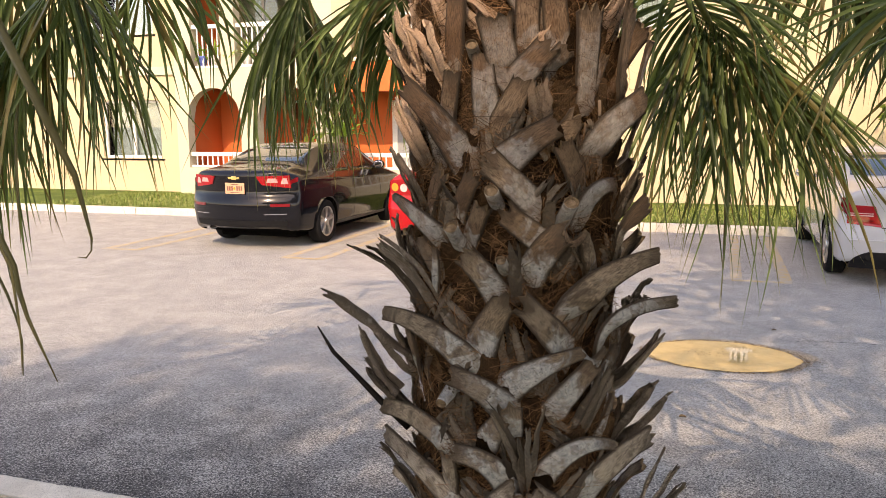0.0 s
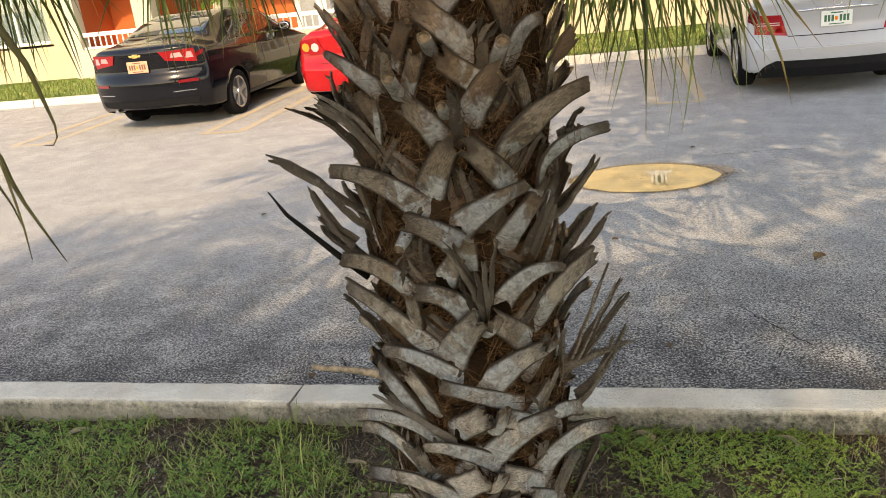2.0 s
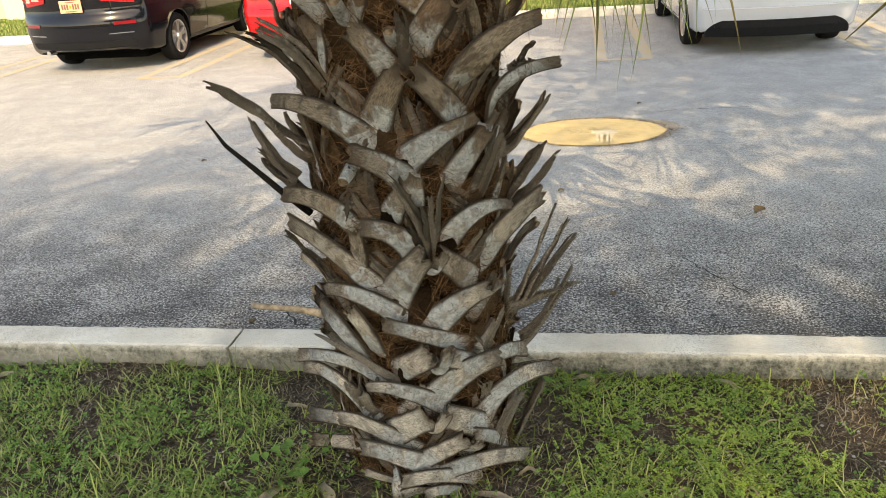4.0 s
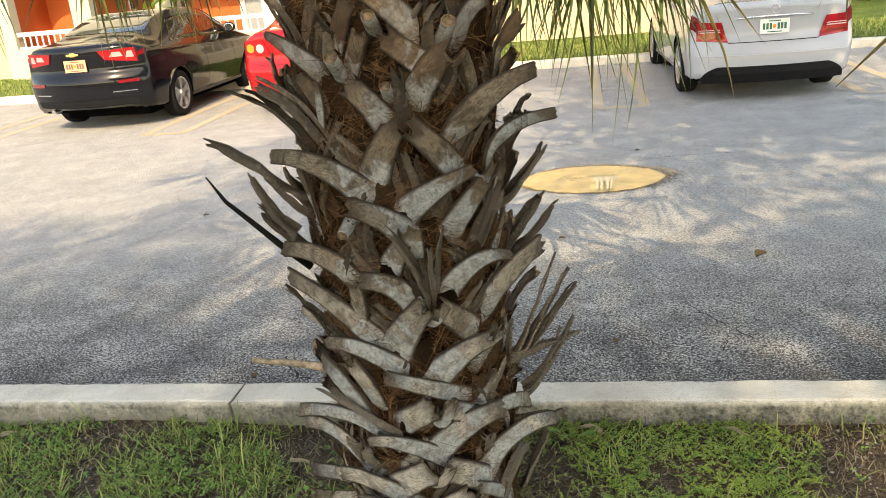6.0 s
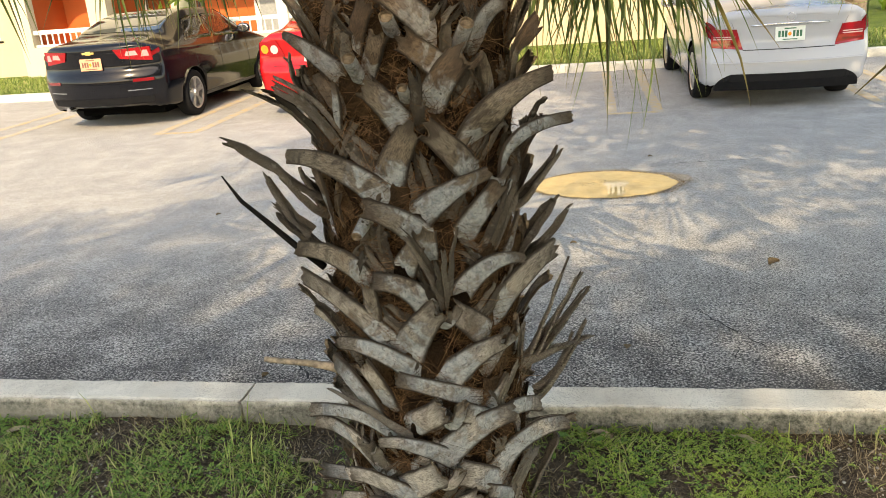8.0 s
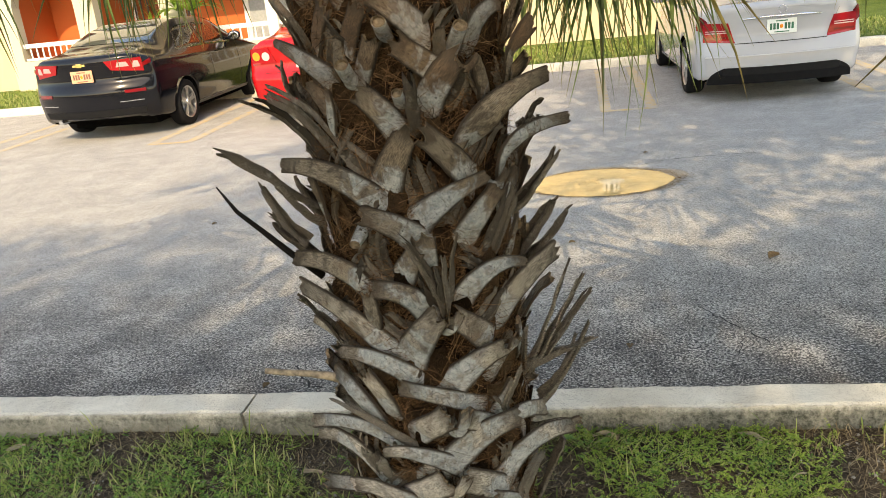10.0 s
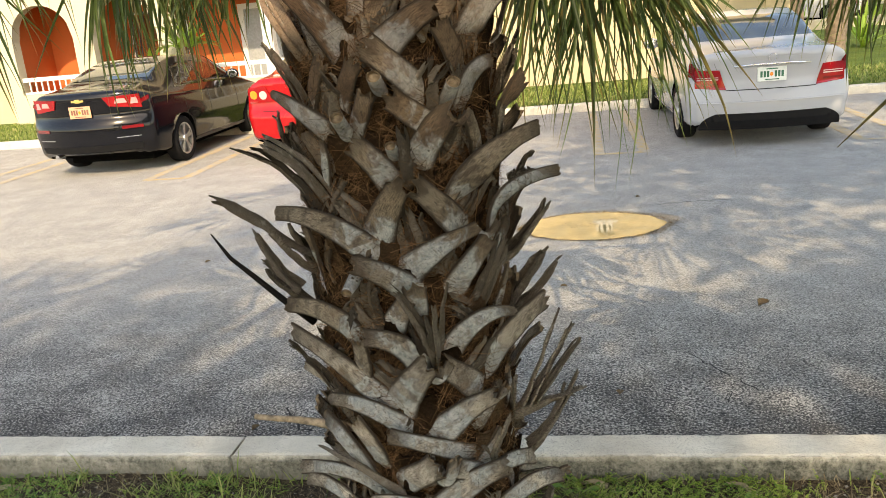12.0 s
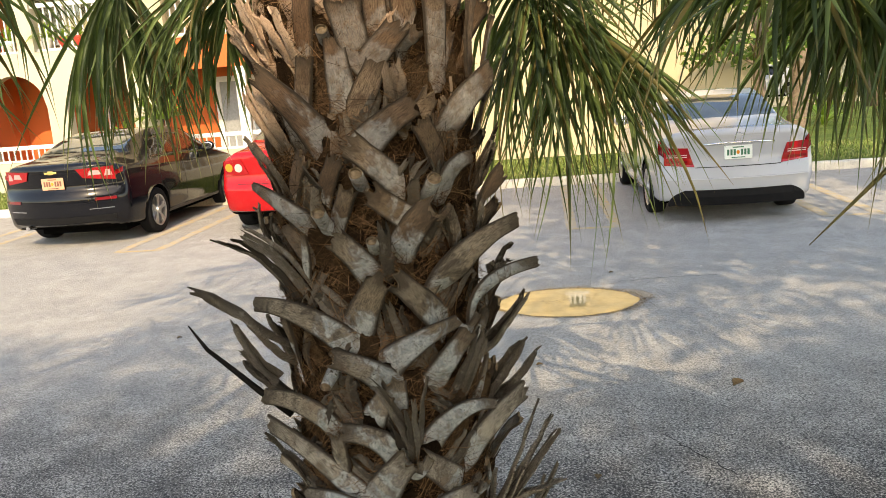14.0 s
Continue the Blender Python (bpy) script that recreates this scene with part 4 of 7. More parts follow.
def wheel(parent, x, y, r, width, spokes, side, hub=0.7):
    wh = new("wheel")
    wh.parent = parent
    wh.location = (x, y, r)
    prof = [(r * hub, -width * 0.42), (r * 0.9, -width * 0.5), (r * 0.975, -width * 0.42), (r, -width * 0.3), (r, width * 0.3), (r * 0.975, width * 0.42), (r * 0.9, width * 0.5), (r * hub, width * 0.42)]
    n = 44
    bm = bmesh.new()
    rg = [[bm.verts.new((w, math.cos(a) * q, math.sin(a) * q)) for q, w in prof] for a in (2 * math.pi * i / n for i in range(n))]
    for i in range(n):
        for j in range(len(prof) - 1):
            bm.faces.new((rg[i][j], rg[i][j + 1], rg[(i + 1) % n][j + 1], rg[(i + 1) % n][j])).smooth = True
    part("tyre", bm, TYRE, wh, "black rubber tyre")
    bm = bmesh.new()
    o = side * width * 0.40
    # barrel, lip and spokes
    for i in range(n):
        a, b = 2 * math.pi * i / n, 2 * math.pi * (i + 1) / n
        for (q0, w0), (q1, w1) in (((r * hub, o + side * 0.012), (r * hub * 0.92, o + side * 0.004)), ((r * hub * 0.92, o + side * 0.004), (r * hub * 0.88, o - side * 0.11)), ((r * hub * 0.88, o - side * 0.11), (0.03, o - side * 0.11))):
            bm.faces.new([bm.verts.new((w, math.cos(t) * q, math.sin(t) * q)) for q, w, t in ((q0, w0, a), (q0, w0, b), (q1, w1, b), (q1, w1, a))])
    for i in range(spokes):
        a = 2 * math.pi * i / spokes + 0.3
        d, s = Vector((0, math.cos(a), math.sin(a))), Vector((0, -math.sin(a), math.cos(a)))
        for off in (-0.22, 0.22):
            vs = []
            for q, ww, dep in ((r * 0.16, 0.014, 0.0), (r * hub * 0.93, 0.017, 0.006)):
                c = d * q + s * off * q * 0.55
                vs += [[c + s * ww + Vector((o + side * dep, 0, 0)), c - s * ww + Vector((o + side * dep, 0, 0)), c - s * ww + Vector((o - side * 0.03, 0, 0)), c + s * ww + Vector((o - side * 0.03, 0, 0))]]
            va, vb = [[bm.verts.new(p) for p in ring] for ring in vs]
            for j in range(4):
                bm.faces.new((va[j], va[(j + 1) % 4], vb[(j + 1) % 4], vb[j]))
    bmesh.ops.create_cone(bm, cap_ends=True, segments=20, radius1=r * 0.19, radius2=r * 0.16, depth=0.03, matrix=Matrix.Translation((o - side * 0.0, 0, 0)) @ Matrix.Rotation(radians(90) * side, 4, "Y"))
    bmesh.ops.recalc_face_normals(bm, faces=bm.faces)
    part("rim", bm, RIM, wh, "silver alloy rim with double spokes")
    return wh


def number_plate(parent, shell, z, base, bars, extra):
    """The plate: its number is drawn as plain bars."""
    y = shell.back(0, z) - 0.016
    pl = part("number_plate", boxed(-0.152, 0.152, y, y + 0.012, z - 0.076, z + 0.076, 0.004), base, parent, "licence plate with plain bars")
    for i in range(7):
        if i == 3:
            continue
        x = -0.122 + 0.0345 * i + (0.012 if i > 3 else 0)
        part("plate_bar", boxed(x, x + 0.024, y - 0.002, y + 0.001, z - 0.032, z + 0.034), bars, pl, "dark plain bar")
    for w, z0, z1 in ((0.06, 0.05, 0.062), (0.075, -0.062, -0.052)):
        part("plate_line", boxed(-w, w, y - 0.002, y + 0.001, z + z0, z + z1), extra, pl, "thin plain line")
    g = bmesh.new()
    bmesh.ops.create_uvsphere(g, u_segments=12, v_segments=8, radius=0.018, matrix=Matrix.Translation((-0.004, y - 0.0005, z)) @ Matrix.Diagonal((1, 0.1, 1.2, 1)))
    part("plate_mark", g, AMBER_LENS, pl, "orange round mark")
    return pl


def sedan(m, label, shell, paint, style):
    car = thing("car", label, "car", m, kind="")
    ra, fa, wr = style["axles"][0], style["axles"][1], style["wheel"]
    car_body(shell, paint, car, (ra, fa), wr + 0.045)
    # low block, added to keep light off the ground under the car
    part("underbody_shade", boxed(-0.62, 0.62, 0.62, shell.length - 0.5, 0.125, 0.29, 0.02), UNDER, car, "dark block added under the floor to deepen the shade")
    tr = style["track"]
    for sd in (-1, 1):
        for y in (ra, fa):
            wheel(car, sd * tr, y, wr, 0.21, style["spokes"], sd)
    # glass
    g0, g1, s0, s1 = style["side_glass"]
    b = style["pillar"]
    for sd in (-1, 1):
        part("side_window", patch(shell, sd, g0, b - 0.03, s0, s1, lean=(style["lean"][0], 0.0)), TINTED, car, "dark tinted window", smooth=True)
        part("side_window", patch(shell, sd, b + 0.03, g1, s0, s1, lean=(0.0, style["lean"][1])), TINTED, car, "dark tinted window", smooth=True)
        for y in style["gaps"]:
            part("door_gap", patch(shell, sd, y, y + 0.007, 2.6, 6.0, 0.0015, 1, 16), GAP, car)
        for y in style["handles"]:
            part("door_handle", patch(shell, sd, y, y + 0.19, 5.42, 5.62, 0.022, 8, 3), paint if style["body_handles"] else CHROME, car, smooth=True)
        part("sill", patch(shell, sd, ra + 0.36, fa - 0.36, 2.05, 2.5, 0.006, 10, 3), style["sill"], car, "side sill", smooth=True)
        mp = shell.skin(style["mirror"], 6.25, sd)
        bm = bmesh.new()
        bmesh.ops.create_uvsphere(bm, u_segments=20, v_segments=12, radius=1.0, matrix=Matrix.Translation(mp + Vector((sd * 0.13, 0.0, 0.05))) @ Matrix.Diagonal((0.105, 0.075, 0.075, 1)))
        for v in bm.verts:
            v.co.y = max(v.co.y, mp.y - 0.035)
        box(bm, *sorted((mp.x - sd * 0.02, mp.x + sd * 0.08)), mp.y - 0.02, mp.y + 0.03, mp.z - 0.005, mp.z + 0.03)
        mir = part("wing_mirror", bm, paint, car, smooth=True)
        bm = bmesh.new()
        bmesh.ops.create_uvsphere(bm, u_segments=20, v_segments=8, radius=1.0, matrix=Matrix.Translation(mp + Vector((sd * 0.13, -0.0365, 0.05))) @ Matrix.Diagonal((0.088, 0.003, 0.058, 1)))
        part("mirror_glass", bm, CHROME, mir, "mirror glass", smooth=True)
    r0, r1 = style["rear_glass"]
    rg = sheet(18, 12, lambda u, v: shell.out(r0 + (r1 - r0) * v + 0.10 * (2 * u - 1) ** 2 * (1 - v), 9 - (1.62 - 0.12 * v) * abs(2 * u - 1), 1 if u >= 0.5 else -1, 0.004))
    part("rear_window", rg, style.get("rear_mat", CLEARISH), car, "sloping rear window", smooth=True)
    f0, f1 = style["front_glass"]
    fg = sheet(18, 10, lambda u, v: shell.out(f0 + (f1 - f0) * v, 9 - 1.6 * abs(2 * u - 1), 1 if u >= 0.5 else -1, 0.004))
    part("windscreen", fg, TINTED, car, "dark windscreen", smooth=True)
    return car


# black saloon
black = Shell(top=((0, 1.0), (0.03, 1.075), (0.1, 1.115), (0.5, 1.15), (0.72, 1.19), (1.0, 1.29), (1.4, 1.405), (1.85, 1.462), (2.4, 1.455), (2.75, 1.40), (3.4, 1.12), (3.6, 1.06), (4.3, 0.9), (4.58, 0.74), (4.66, 0.62)),
              belt=((0, 0.93), (0.06, 0.98), (0.5, 1.02), (1.2, 1.0), (2.5, 0.95), (3.4, 0.93), (4.3, 0.8), (4.66, 0.55)),
              half=((0, 0.755), (0.03, 0.79), (0.1, 0.835), (0.3, 0.88), (0.9, 0.9), (3.6, 0.9), (4.2, 0.86), (4.5, 0.75), (4.66, 0.6)),
              roof_half=((0, 0.7), (0.6, 0.68), (0.9, 0.63), (1.4, 0.585), (2.4, 0.585), (3.0, 0.64), (3.5, 0.72), (4.66, 0.5)),
              low=((0, 0.33), (0.3, 0.24), (0.8, 0.2), (4.2, 0.2), (4.66, 0.3)),
              rear=((0.2, 0.09), (0.33, 0.03), (0.45, 0.0), (0.68, 0.0), (0.72, 0.035), (0.80, 0.075), (0.9, 0.06), (1.0, 0.04), (1.08, 0.015), (1.12, 0.03)), bulge=0.30)
BLACK_AT = pose(-5.86, 9.30, 0, 0, 0, 0.0)
car_b = sedan(BLACK_AT, "glossy black saloon parked nose-in beside the house", black, BLACK_PAINT, dict(
    axles=(1.11, 3.71), wheel=0.318, track=0.785, spokes=5, side_glass=(1.12, 3.02, 6.12, 6.9), pillar=2.08, lean=(0.34, -0.42), gaps=(1.28, 2.08, 3.12),
    handles=(1.42, 2.3), body_handles=True, sill=SILVER, mirror=2.98, rear_glass=(0.80, 1.42), front_glass=(2.72, 3.36)))
for sd in (-1, 1):
    if sd < 0:
        lens = rear_panel(black, lambda v: (-0.755, -0.39 + 0.06 * v, 0.865 + 0.18 * v, 0.915 + 0.12 * v), 0.012)
    else:
        lens = rear_panel(black, lambda v: (0.39 - 0.06 * v, 0.755, 0.915 + 0.12 * v, 0.865 + 0.18 * v), 0.012)
    tl = part("tail_light", lens, RED_LENS, car_b, "red tail light")
    # inner lenses whose pale pink holds the lamp's bright highlights
    x0, x1 = (0.46, 0.61) if sd > 0 else (-0.61, -0.46)
    part("lens", rear_panel(black, quad_pts(x0, x1, 0.945, 1.005, 0.03, -0.02), 0.017, 0.008), PINK_LENS, tl, "inner lens, paler with a painted highlight")
    x0, x1 = (0.64, 0.73) if sd > 0 else (-0.73, -0.64)
    part("lens", rear_panel(black, quad_pts(x0, x1, 0.925, 1.005, 0.03, -0.01), 0.017, 0.008), PINK_LENS, tl, "inner lens, paler with a painted highlight")
    part("tail_light", patch(black, sd, 0.0, 0.20, 5.35, 6.05, 0.008, 8, 4, lean=(0.0, 0.10)), RED_LENS, car_b, "red tail light", smooth=True)
    x0, x1 = (0.52, 0.76) if sd > 0 else (-0.76, -0.52)
    part("reflector", rear_panel(black, quad_pts(x0, x1, 0.615, 0.655), 0.008), DARK_LENS, car_b, "dark red reflector")
    x0, x1 = (0.44, 0.72) if sd > 0 else (-0.72, -0.44)
    part("bumper_trim", rear_panel(black, quad_pts(x0, x1, 0.505, 0.515), 0.006), CHROME, car_b, "thin bright trim")
number_plate(car_b, black, 0.865, PLATE_ORANGE, PLATE_INK, PLATE_INK)
_b = bmesh.new()
box(_b, -0.085, 0.085, black.back(0, 1.0) - 0.01, black.back(0, 1.0) + 0.01, 0.995, 1.022, 0.004)
box(_b, -0.035, 0.035, black.back(0, 1.0) - 0.012, black.back(0, 1.0) + 0.01, 0.985, 1.034, 0.004)
part("badge", _b, GOLD, car_b, "gold badge, a plain shape")
part("lid_gap", rear_panel(black, quad_pts(-0.62, 0.62, 0.722, 0.73), 0.0015, 0.004), GAP, car_b)
part("bumper_lower", rear_panel(black, quad_pts(-0.70, 0.70, 0.34, 0.42, -0.03, 0.03), 0.006), BLACKPLASTIC, car_b, "matt black lower bumper")
part("exhaust", tube(bmesh.new(), [(-0.45, 0.05, 0.3), (-0.45, 0.3, 0.3)], 0.028, 10), CHROME, car_b, "exhaust pipe")

# white saloon
white = Shell(top=((0, 0.97), (0.02, 1.02), (0.07, 1.055), (0.12, 1.055), (0.5, 1.075), (0.82, 1.12), (1.1, 1.235), (1.5, 1.375), (1.95, 1.44), (2.45, 1.435), (2.8, 1.37), (3.4, 1.06), (3.6, 1.0), (4.3, 0.88), (4.5, 0.74), (4.58, 0.62)),
              belt=((0, 0.88), (0.06, 0.93), (0.5, 0.97), (1.2, 0.96), (2.5, 0.92), (3.4, 0.9), (4.3, 0.78), (4.58, 0.55)),
              half=((0, 0.79), (0.03, 0.82), (0.1, 0.855), (0.3, 0.875), (0.9, 0.885), (3.6, 0.885), (4.2, 0.85), (4.45, 0.74), (4.58, 0.6)),
              roof_half=((0, 0.72), (0.6, 0.72), (0.9, 0.70), (1.5, 0.665), (2.5, 0.655), (3.0, 0.69), (3.5, 0.72), (4.58, 0.5)),
              low=((0, 0.25), (0.3, 0.2), (0.8, 0.18), (4.2, 0.18), (4.58, 0.28)),
              rear=((0.18, 0.04), (0.3, 0.0), (0.5, -0.015), (0.53, 0.0), (0.63, 0.02), (0.66, 0.05), (0.75, 0.055), (0.9, 0.035), (1.0, 0.01), (1.05, 0.02)), bulge=0.17)
WHITE_AT = pose(2.61, 8.87, 0, 0, 0, 1.2)
car_w = sedan(WHITE_AT, "white saloon with red tail lights parked nose-in by the lawn", white, WHITE_PAINT, dict(
    axles=(0.99, 3.75), wheel=0.322, track=0.775, spokes=7, side_glass=(1.22, 3.0, 6.12, 6.9), pillar=2.12, lean=(0.30, -0.42), gaps=(1.34, 2.12, 3.14),
    handles=(1.5, 2.34), body_handles=False, sill=WHITE_PAINT, mirror=2.95, rear_glass=(0.86, 1.50), front_glass=(2.76, 3.32)))
for sd in (-1, 1):
    if sd < 0:
        f = lambda v: (-0.79, -0.47 - 0.07 * v, 0.665 + 0.2 * v, 0.64 + 0.215 * v)
    else:
        f = lambda v: (0.47 + 0.07 * v, 0.79, 0.64 + 0.215 * v, 0.665 + 0.2 * v)
    tl = part("tail_light", rear_panel(white, f, 0.012), RED_LENS, car_w, "red tail light with pale strips")
    for z0, z1, mt in ((0.748, 0.760, CLEAR_LENS), (0.772, 0.781, CLEAR_LENS), (0.69, 0.71, DARK_LENS)):
        x0, x1 = (0.55, 0.77) if sd > 0 else (-0.77, -0.55)
        part("lens", rear_panel(white, quad_pts(x0, x1, z0, z1), 0.016, 0.006), mt, tl, "lamp strip")
    part("tail_light", patch(white, sd, 0.0, 0.15, 4.75, 5.9, 0.008, 6, 5, lean=(0.0, 0.06)), RED_LENS, car_w, "red tail light", smooth=True)
    x0, x1 = (0.42, 0.70) if sd > 0 else (-0.70, -0.42)
    xm = 0.5 * (x0 + x1)
    _b = tube(bmesh.new(), [(xm, -0.0 + white.back(xm, 0.33), 0.325), (xm, 0.3, 0.325)], 0.05, 16)
    for v in _b.verts:
        v.co.x = xm + (v.co.x - xm) * 1.5
    part("exhaust", _b, BLACKPLASTIC, car_w, "dark oval exhaust pipe", smooth=True)
number_plate(car_w, white, 0.785, PLATE_WHITE, PLATE_GREEN, PLATE_GREEN)
_b = bmesh.new()
tube(_b, [(-0.40, white.back(-0.4, 0.9) - 0.012, 0.885), (-0.2, white.back(-0.2, 0.9) - 0.02, 0.895), (0.2, white.back(0.2, 0.9) - 0.02, 0.895), (0.40, white.back(0.4, 0.9) - 0.012, 0.885)], [0.008, 0.014, 0.014, 0.008], 10)
part("boot_trim", _b, CHROME, car_w, "chrome strip over the plate", smooth=True)
_b = bmesh.new()
_y = white.back(0, 0.96) - 0.004
tube(_b, [(0.042 * math.cos(a), _y, 0.962 + 0.042 * math.sin(a)) for a in (2 * math.pi * i / 24 for i in range(25))], 0.004, 6)
part("badge", _b, CHROME, car_w, "chrome ring badge", smooth=True)
part("diffuser", rear_panel(white, lambda v: (-0.75 + 0.17 * v ** 3, 0.75 - 0.17 * v ** 3, 0.20 + 0.18 * v, 0.20 + 0.18 * v), 0.012, 0.06), BLACKPLASTIC, car_w, "black lower bumper insert")
part("bumper_crease", rear_panel(white, quad_pts(-0.78, 0.78, 0.495, 0.512), 0.010, 0.02), WHITE_PAINT, car_w)
part("lid_gap", rear_panel(white, quad_pts(-0.47, 0.47, 0.628, 0.636), 0.0015, 0.004), GAP, car_w)
for sd in (-1, 1):
    part("lid_gap", rear_panel(white, lambda v, sd=sd: (sd * (0.475 + 0.12 * v) - 0.003, sd * (0.475 + 0.12 * v) + 0.003, 0.632 + 0.30 * v, 0.632 + 0.30 * v), 0.0015, 0.004), SILVER, car_w)

# red saloon, mostly behind the trunk
red = Shell(top=((0, 1.0), (0.03, 1.06), (0.1, 1.1), (0.5, 1.13), (0.72, 1.17), (1.0, 1.27), (1.4, 1.40), (1.85, 1.465), (2.4, 1.46), (2.75, 1.40), (3.3, 1.12), (3.5, 1.05), (4.2, 0.9), (4.45, 0.74), (4.53, 0.62)),
            belt=((0, 0.92), (0.06, 0.97), (0.5, 1.0), (1.2, 0.98), (2.5, 0.95), (3.4, 0.93), (4.2, 0.8), (4.53, 0.55)),
            half=((0, 0.78), (0.03, 0.81), (0.1, 0.84), (0.3, 0.865), (0.9, 0.88), (3.5, 0.88), (4.1, 0.84), (4.4, 0.74), (4.53, 0.6)),
            roof_half=((0, 0.68), (0.6, 0.66), (0.9, 0.62), (1.4, 0.58), (2.4, 0.58), (3.0, 0.63), (3.5, 0.7), (4.53, 0.5)),
            low=((0, 0.32), (0.3, 0.24), (0.8, 0.2), (4.1, 0.2), (4.53, 0.3)),
            rear=((0.2, 0.08), (0.33, 0.02), (0.45, 0.0), (0.62, 0.0), (0.68, 0.04), (0.80, 0.06), (1.0, 0.04), (1.08, 0.02), (1.12, 0.03)), bulge=0.20)
RED_AT = pose(-2.93, 9.62, 0, 0, 0, 0.0)
car_r = sedan(RED_AT, "bright red saloon parked next to the black one", red, RED_PAINT, dict(
    axles=(0.97, 3.57), wheel=0.315, track=0.77, spokes=5, side_glass=(1.12, 2.95, 6.12, 6.9), pillar=2.02, lean=(0.34, -0.42), gaps=(1.26, 2.02, 3.04),
    handles=(1.4, 2.24), body_handles=True, sill=RED_PAINT, mirror=2.9, rear_glass=(0.80, 1.42), front_glass=(2.7, 3.26)))
for sd in (-1, 1):
    if sd < 0:
        f = lambda v: (-0.785, -0.42 - 0.10 * v, 0.78 + 0.2 * v, 0.80 + 0.2 * v)
    else:
        f = lambda v: (0.42 + 0.10 * v, 0.785, 0.80 + 0.2 * v, 0.78 + 0.2 * v)
    tl = part("tail_light", rear_panel(red, f, 0.012), RED_LENS, car_r, "red tail light")
    x0, x1 = (0.50, 0.63) if sd > 0 else (-0.63, -0.50)
    part("lens", rear_panel(red, disc_pts(0.5 * (x0 + x1), 0.885, 0.055), 0.018, 0.008), CLEAR_LENS, tl, "round pale inner lens")
    x0, x1 = (0.65, 0.77) if sd > 0 else (-0.77, -0.65)
    part("lens", rear_panel(red, disc_pts(0.5 * (x0 + x1), 0.89, 0.055), 0.018, 0.008), AMBER_LENS, tl, "round amber lens")
    part("tail_light", patch(red, sd, 0.0, 0.2, 5.0, 5.85, 0.008, 6, 5, lean=(0.0, 0.08)), RED_LENS, car_r, "red side of the tail light", smooth=True)
number_plate(car_r, red, 0.80, PLATE_WHITE, PLATE_GREEN, PLATE_GREEN)
part("lid_gap", rear_panel(red, quad_pts(-0.6, 0.6, 0.672, 0.68), 0.0015, 0.004), GAP, car_r)


# ---- the palm ----
AX, AY = -0.02, 1.64


rng = random.Random(11)

palm = thing("cabbage_palm", "fan palm, its thick trunk wrapped in crossed grey leaf bases", "palm tree", pose(AX, AY, 0))


def trunk_pt(a, z, r):
    """A point in the palm's own frame: a degrees from the side that faces the verge, to the right."""
    q = radians(a)
    return Vector((r * math.sin(q), -r * math.cos(q), z))


def strap_mesh(bm, uvl, path, normals, widths, thick, arch, tip_rag, cuts=8, mat=0):
    """A closed, bowed strap along a path: arch bends its edges back towards the trunk."""
    n = len(path)
    top, bot = [], []
    jz = rng.uniform(0, 90)
    jag = [1.7 * noise.noise((j * 0.5, jz, 0)) + 0.5 * noise.noise((j * 1.7, jz, 4)) for j in range(cuts + 1)]
    wob = rng.uniform(0, 100)
    for i, (p, nn, w) in enumerate(zip(path, normals, widths)):
        t = (path[min(i + 1, n - 1)] - path[max(i - 1, 0)]).normalized()
        side = t.cross(nn).normalized()
        nn = side.cross(t).normalized()
        ta, ba = [], []
        for j in range(cuts + 1):
            u = -1 + 2 * j / cuts
            wav = 0.07 * w * noise.noise((i * 0.45, u * 1.5, wob))
            q = p + side * (u * w * 0.5 * (1 + 0.05 * noise.noise((i * 0.6, u, wob + 9)))) - nn * (arch * w * abs(u) ** 3 - wav)
            if i == n - 1:
                q = q + t * jag[j] * tip_rag
            th = thick * (1.0 - 0.45 * u * u)
            ta.append(bm.verts.new(q + nn * th * 0.5))
            ba.append(bm.verts.new(q - nn * th * 0.5))
        top.append(ta)
        bot.append(ba)

    alo = bm.loops.layers.uv.get("Along") or bm.loops.layers.uv.new("Along")

    def face(vs, uvs, s0=0.0, s1=0.0):
        f = bm.faces.new(vs)
        f.material_index = mat
        f.smooth = True
        for lp, c, s in zip(f.loops, uvs, (s0, s0, s1, s1)):
            lp[uvl].uv = c
            lp[alo].uv = (0.5, s)
        return f

    L = sum((b - a).length for a, b in zip(path, path[1:])) * 12
    off = rng.uniform(0, 9)
    for i in range(n - 1):
        v0, v1 = off + L * i / (n - 1), off + L * (i + 1) / (n - 1)
        for j in range(cuts):
            u0, u1 = -1 + 2 * j / cuts, -1 + 2 * (j + 1) / cuts
            face((top[i][j], top[i][j + 1], top[i + 1][j + 1], top[i + 1][j]), ((u0, v0), (u1, v0), (u1, v1), (u0, v1)), i / (n - 1), (i + 1) / (n - 1))
            face((bot[i][j + 1], bot[i][j], bot[i + 1][j], bot[i + 1][j + 1]), ((u1, v0), (u0, v0), (u0, v1), (u1, v1)), i / (n - 1), (i + 1) / (n - 1))
        for j, e in ((0, -1.0), (cuts, 1.0)):
            q = (bot[i][j], top[i][j], top[i + 1][j], bot[i + 1][j])
            face(q if j == 0 else q[::-1], ((e, v0), (e, v0), (e, v1), (e, v1)), 0.8, 0.8).smooth = False
    for i in (0, n - 1):
        for j in range(cuts):
            q = (top[i][j], bot[i][j], bot[i][j + 1], top[i][j + 1])
            f = face(q if i else q[::-1], ((0, 0),) * 4)
            f.smooth = False
            if i:
                f.material_index = min(mat + 1, 1)
    return bm


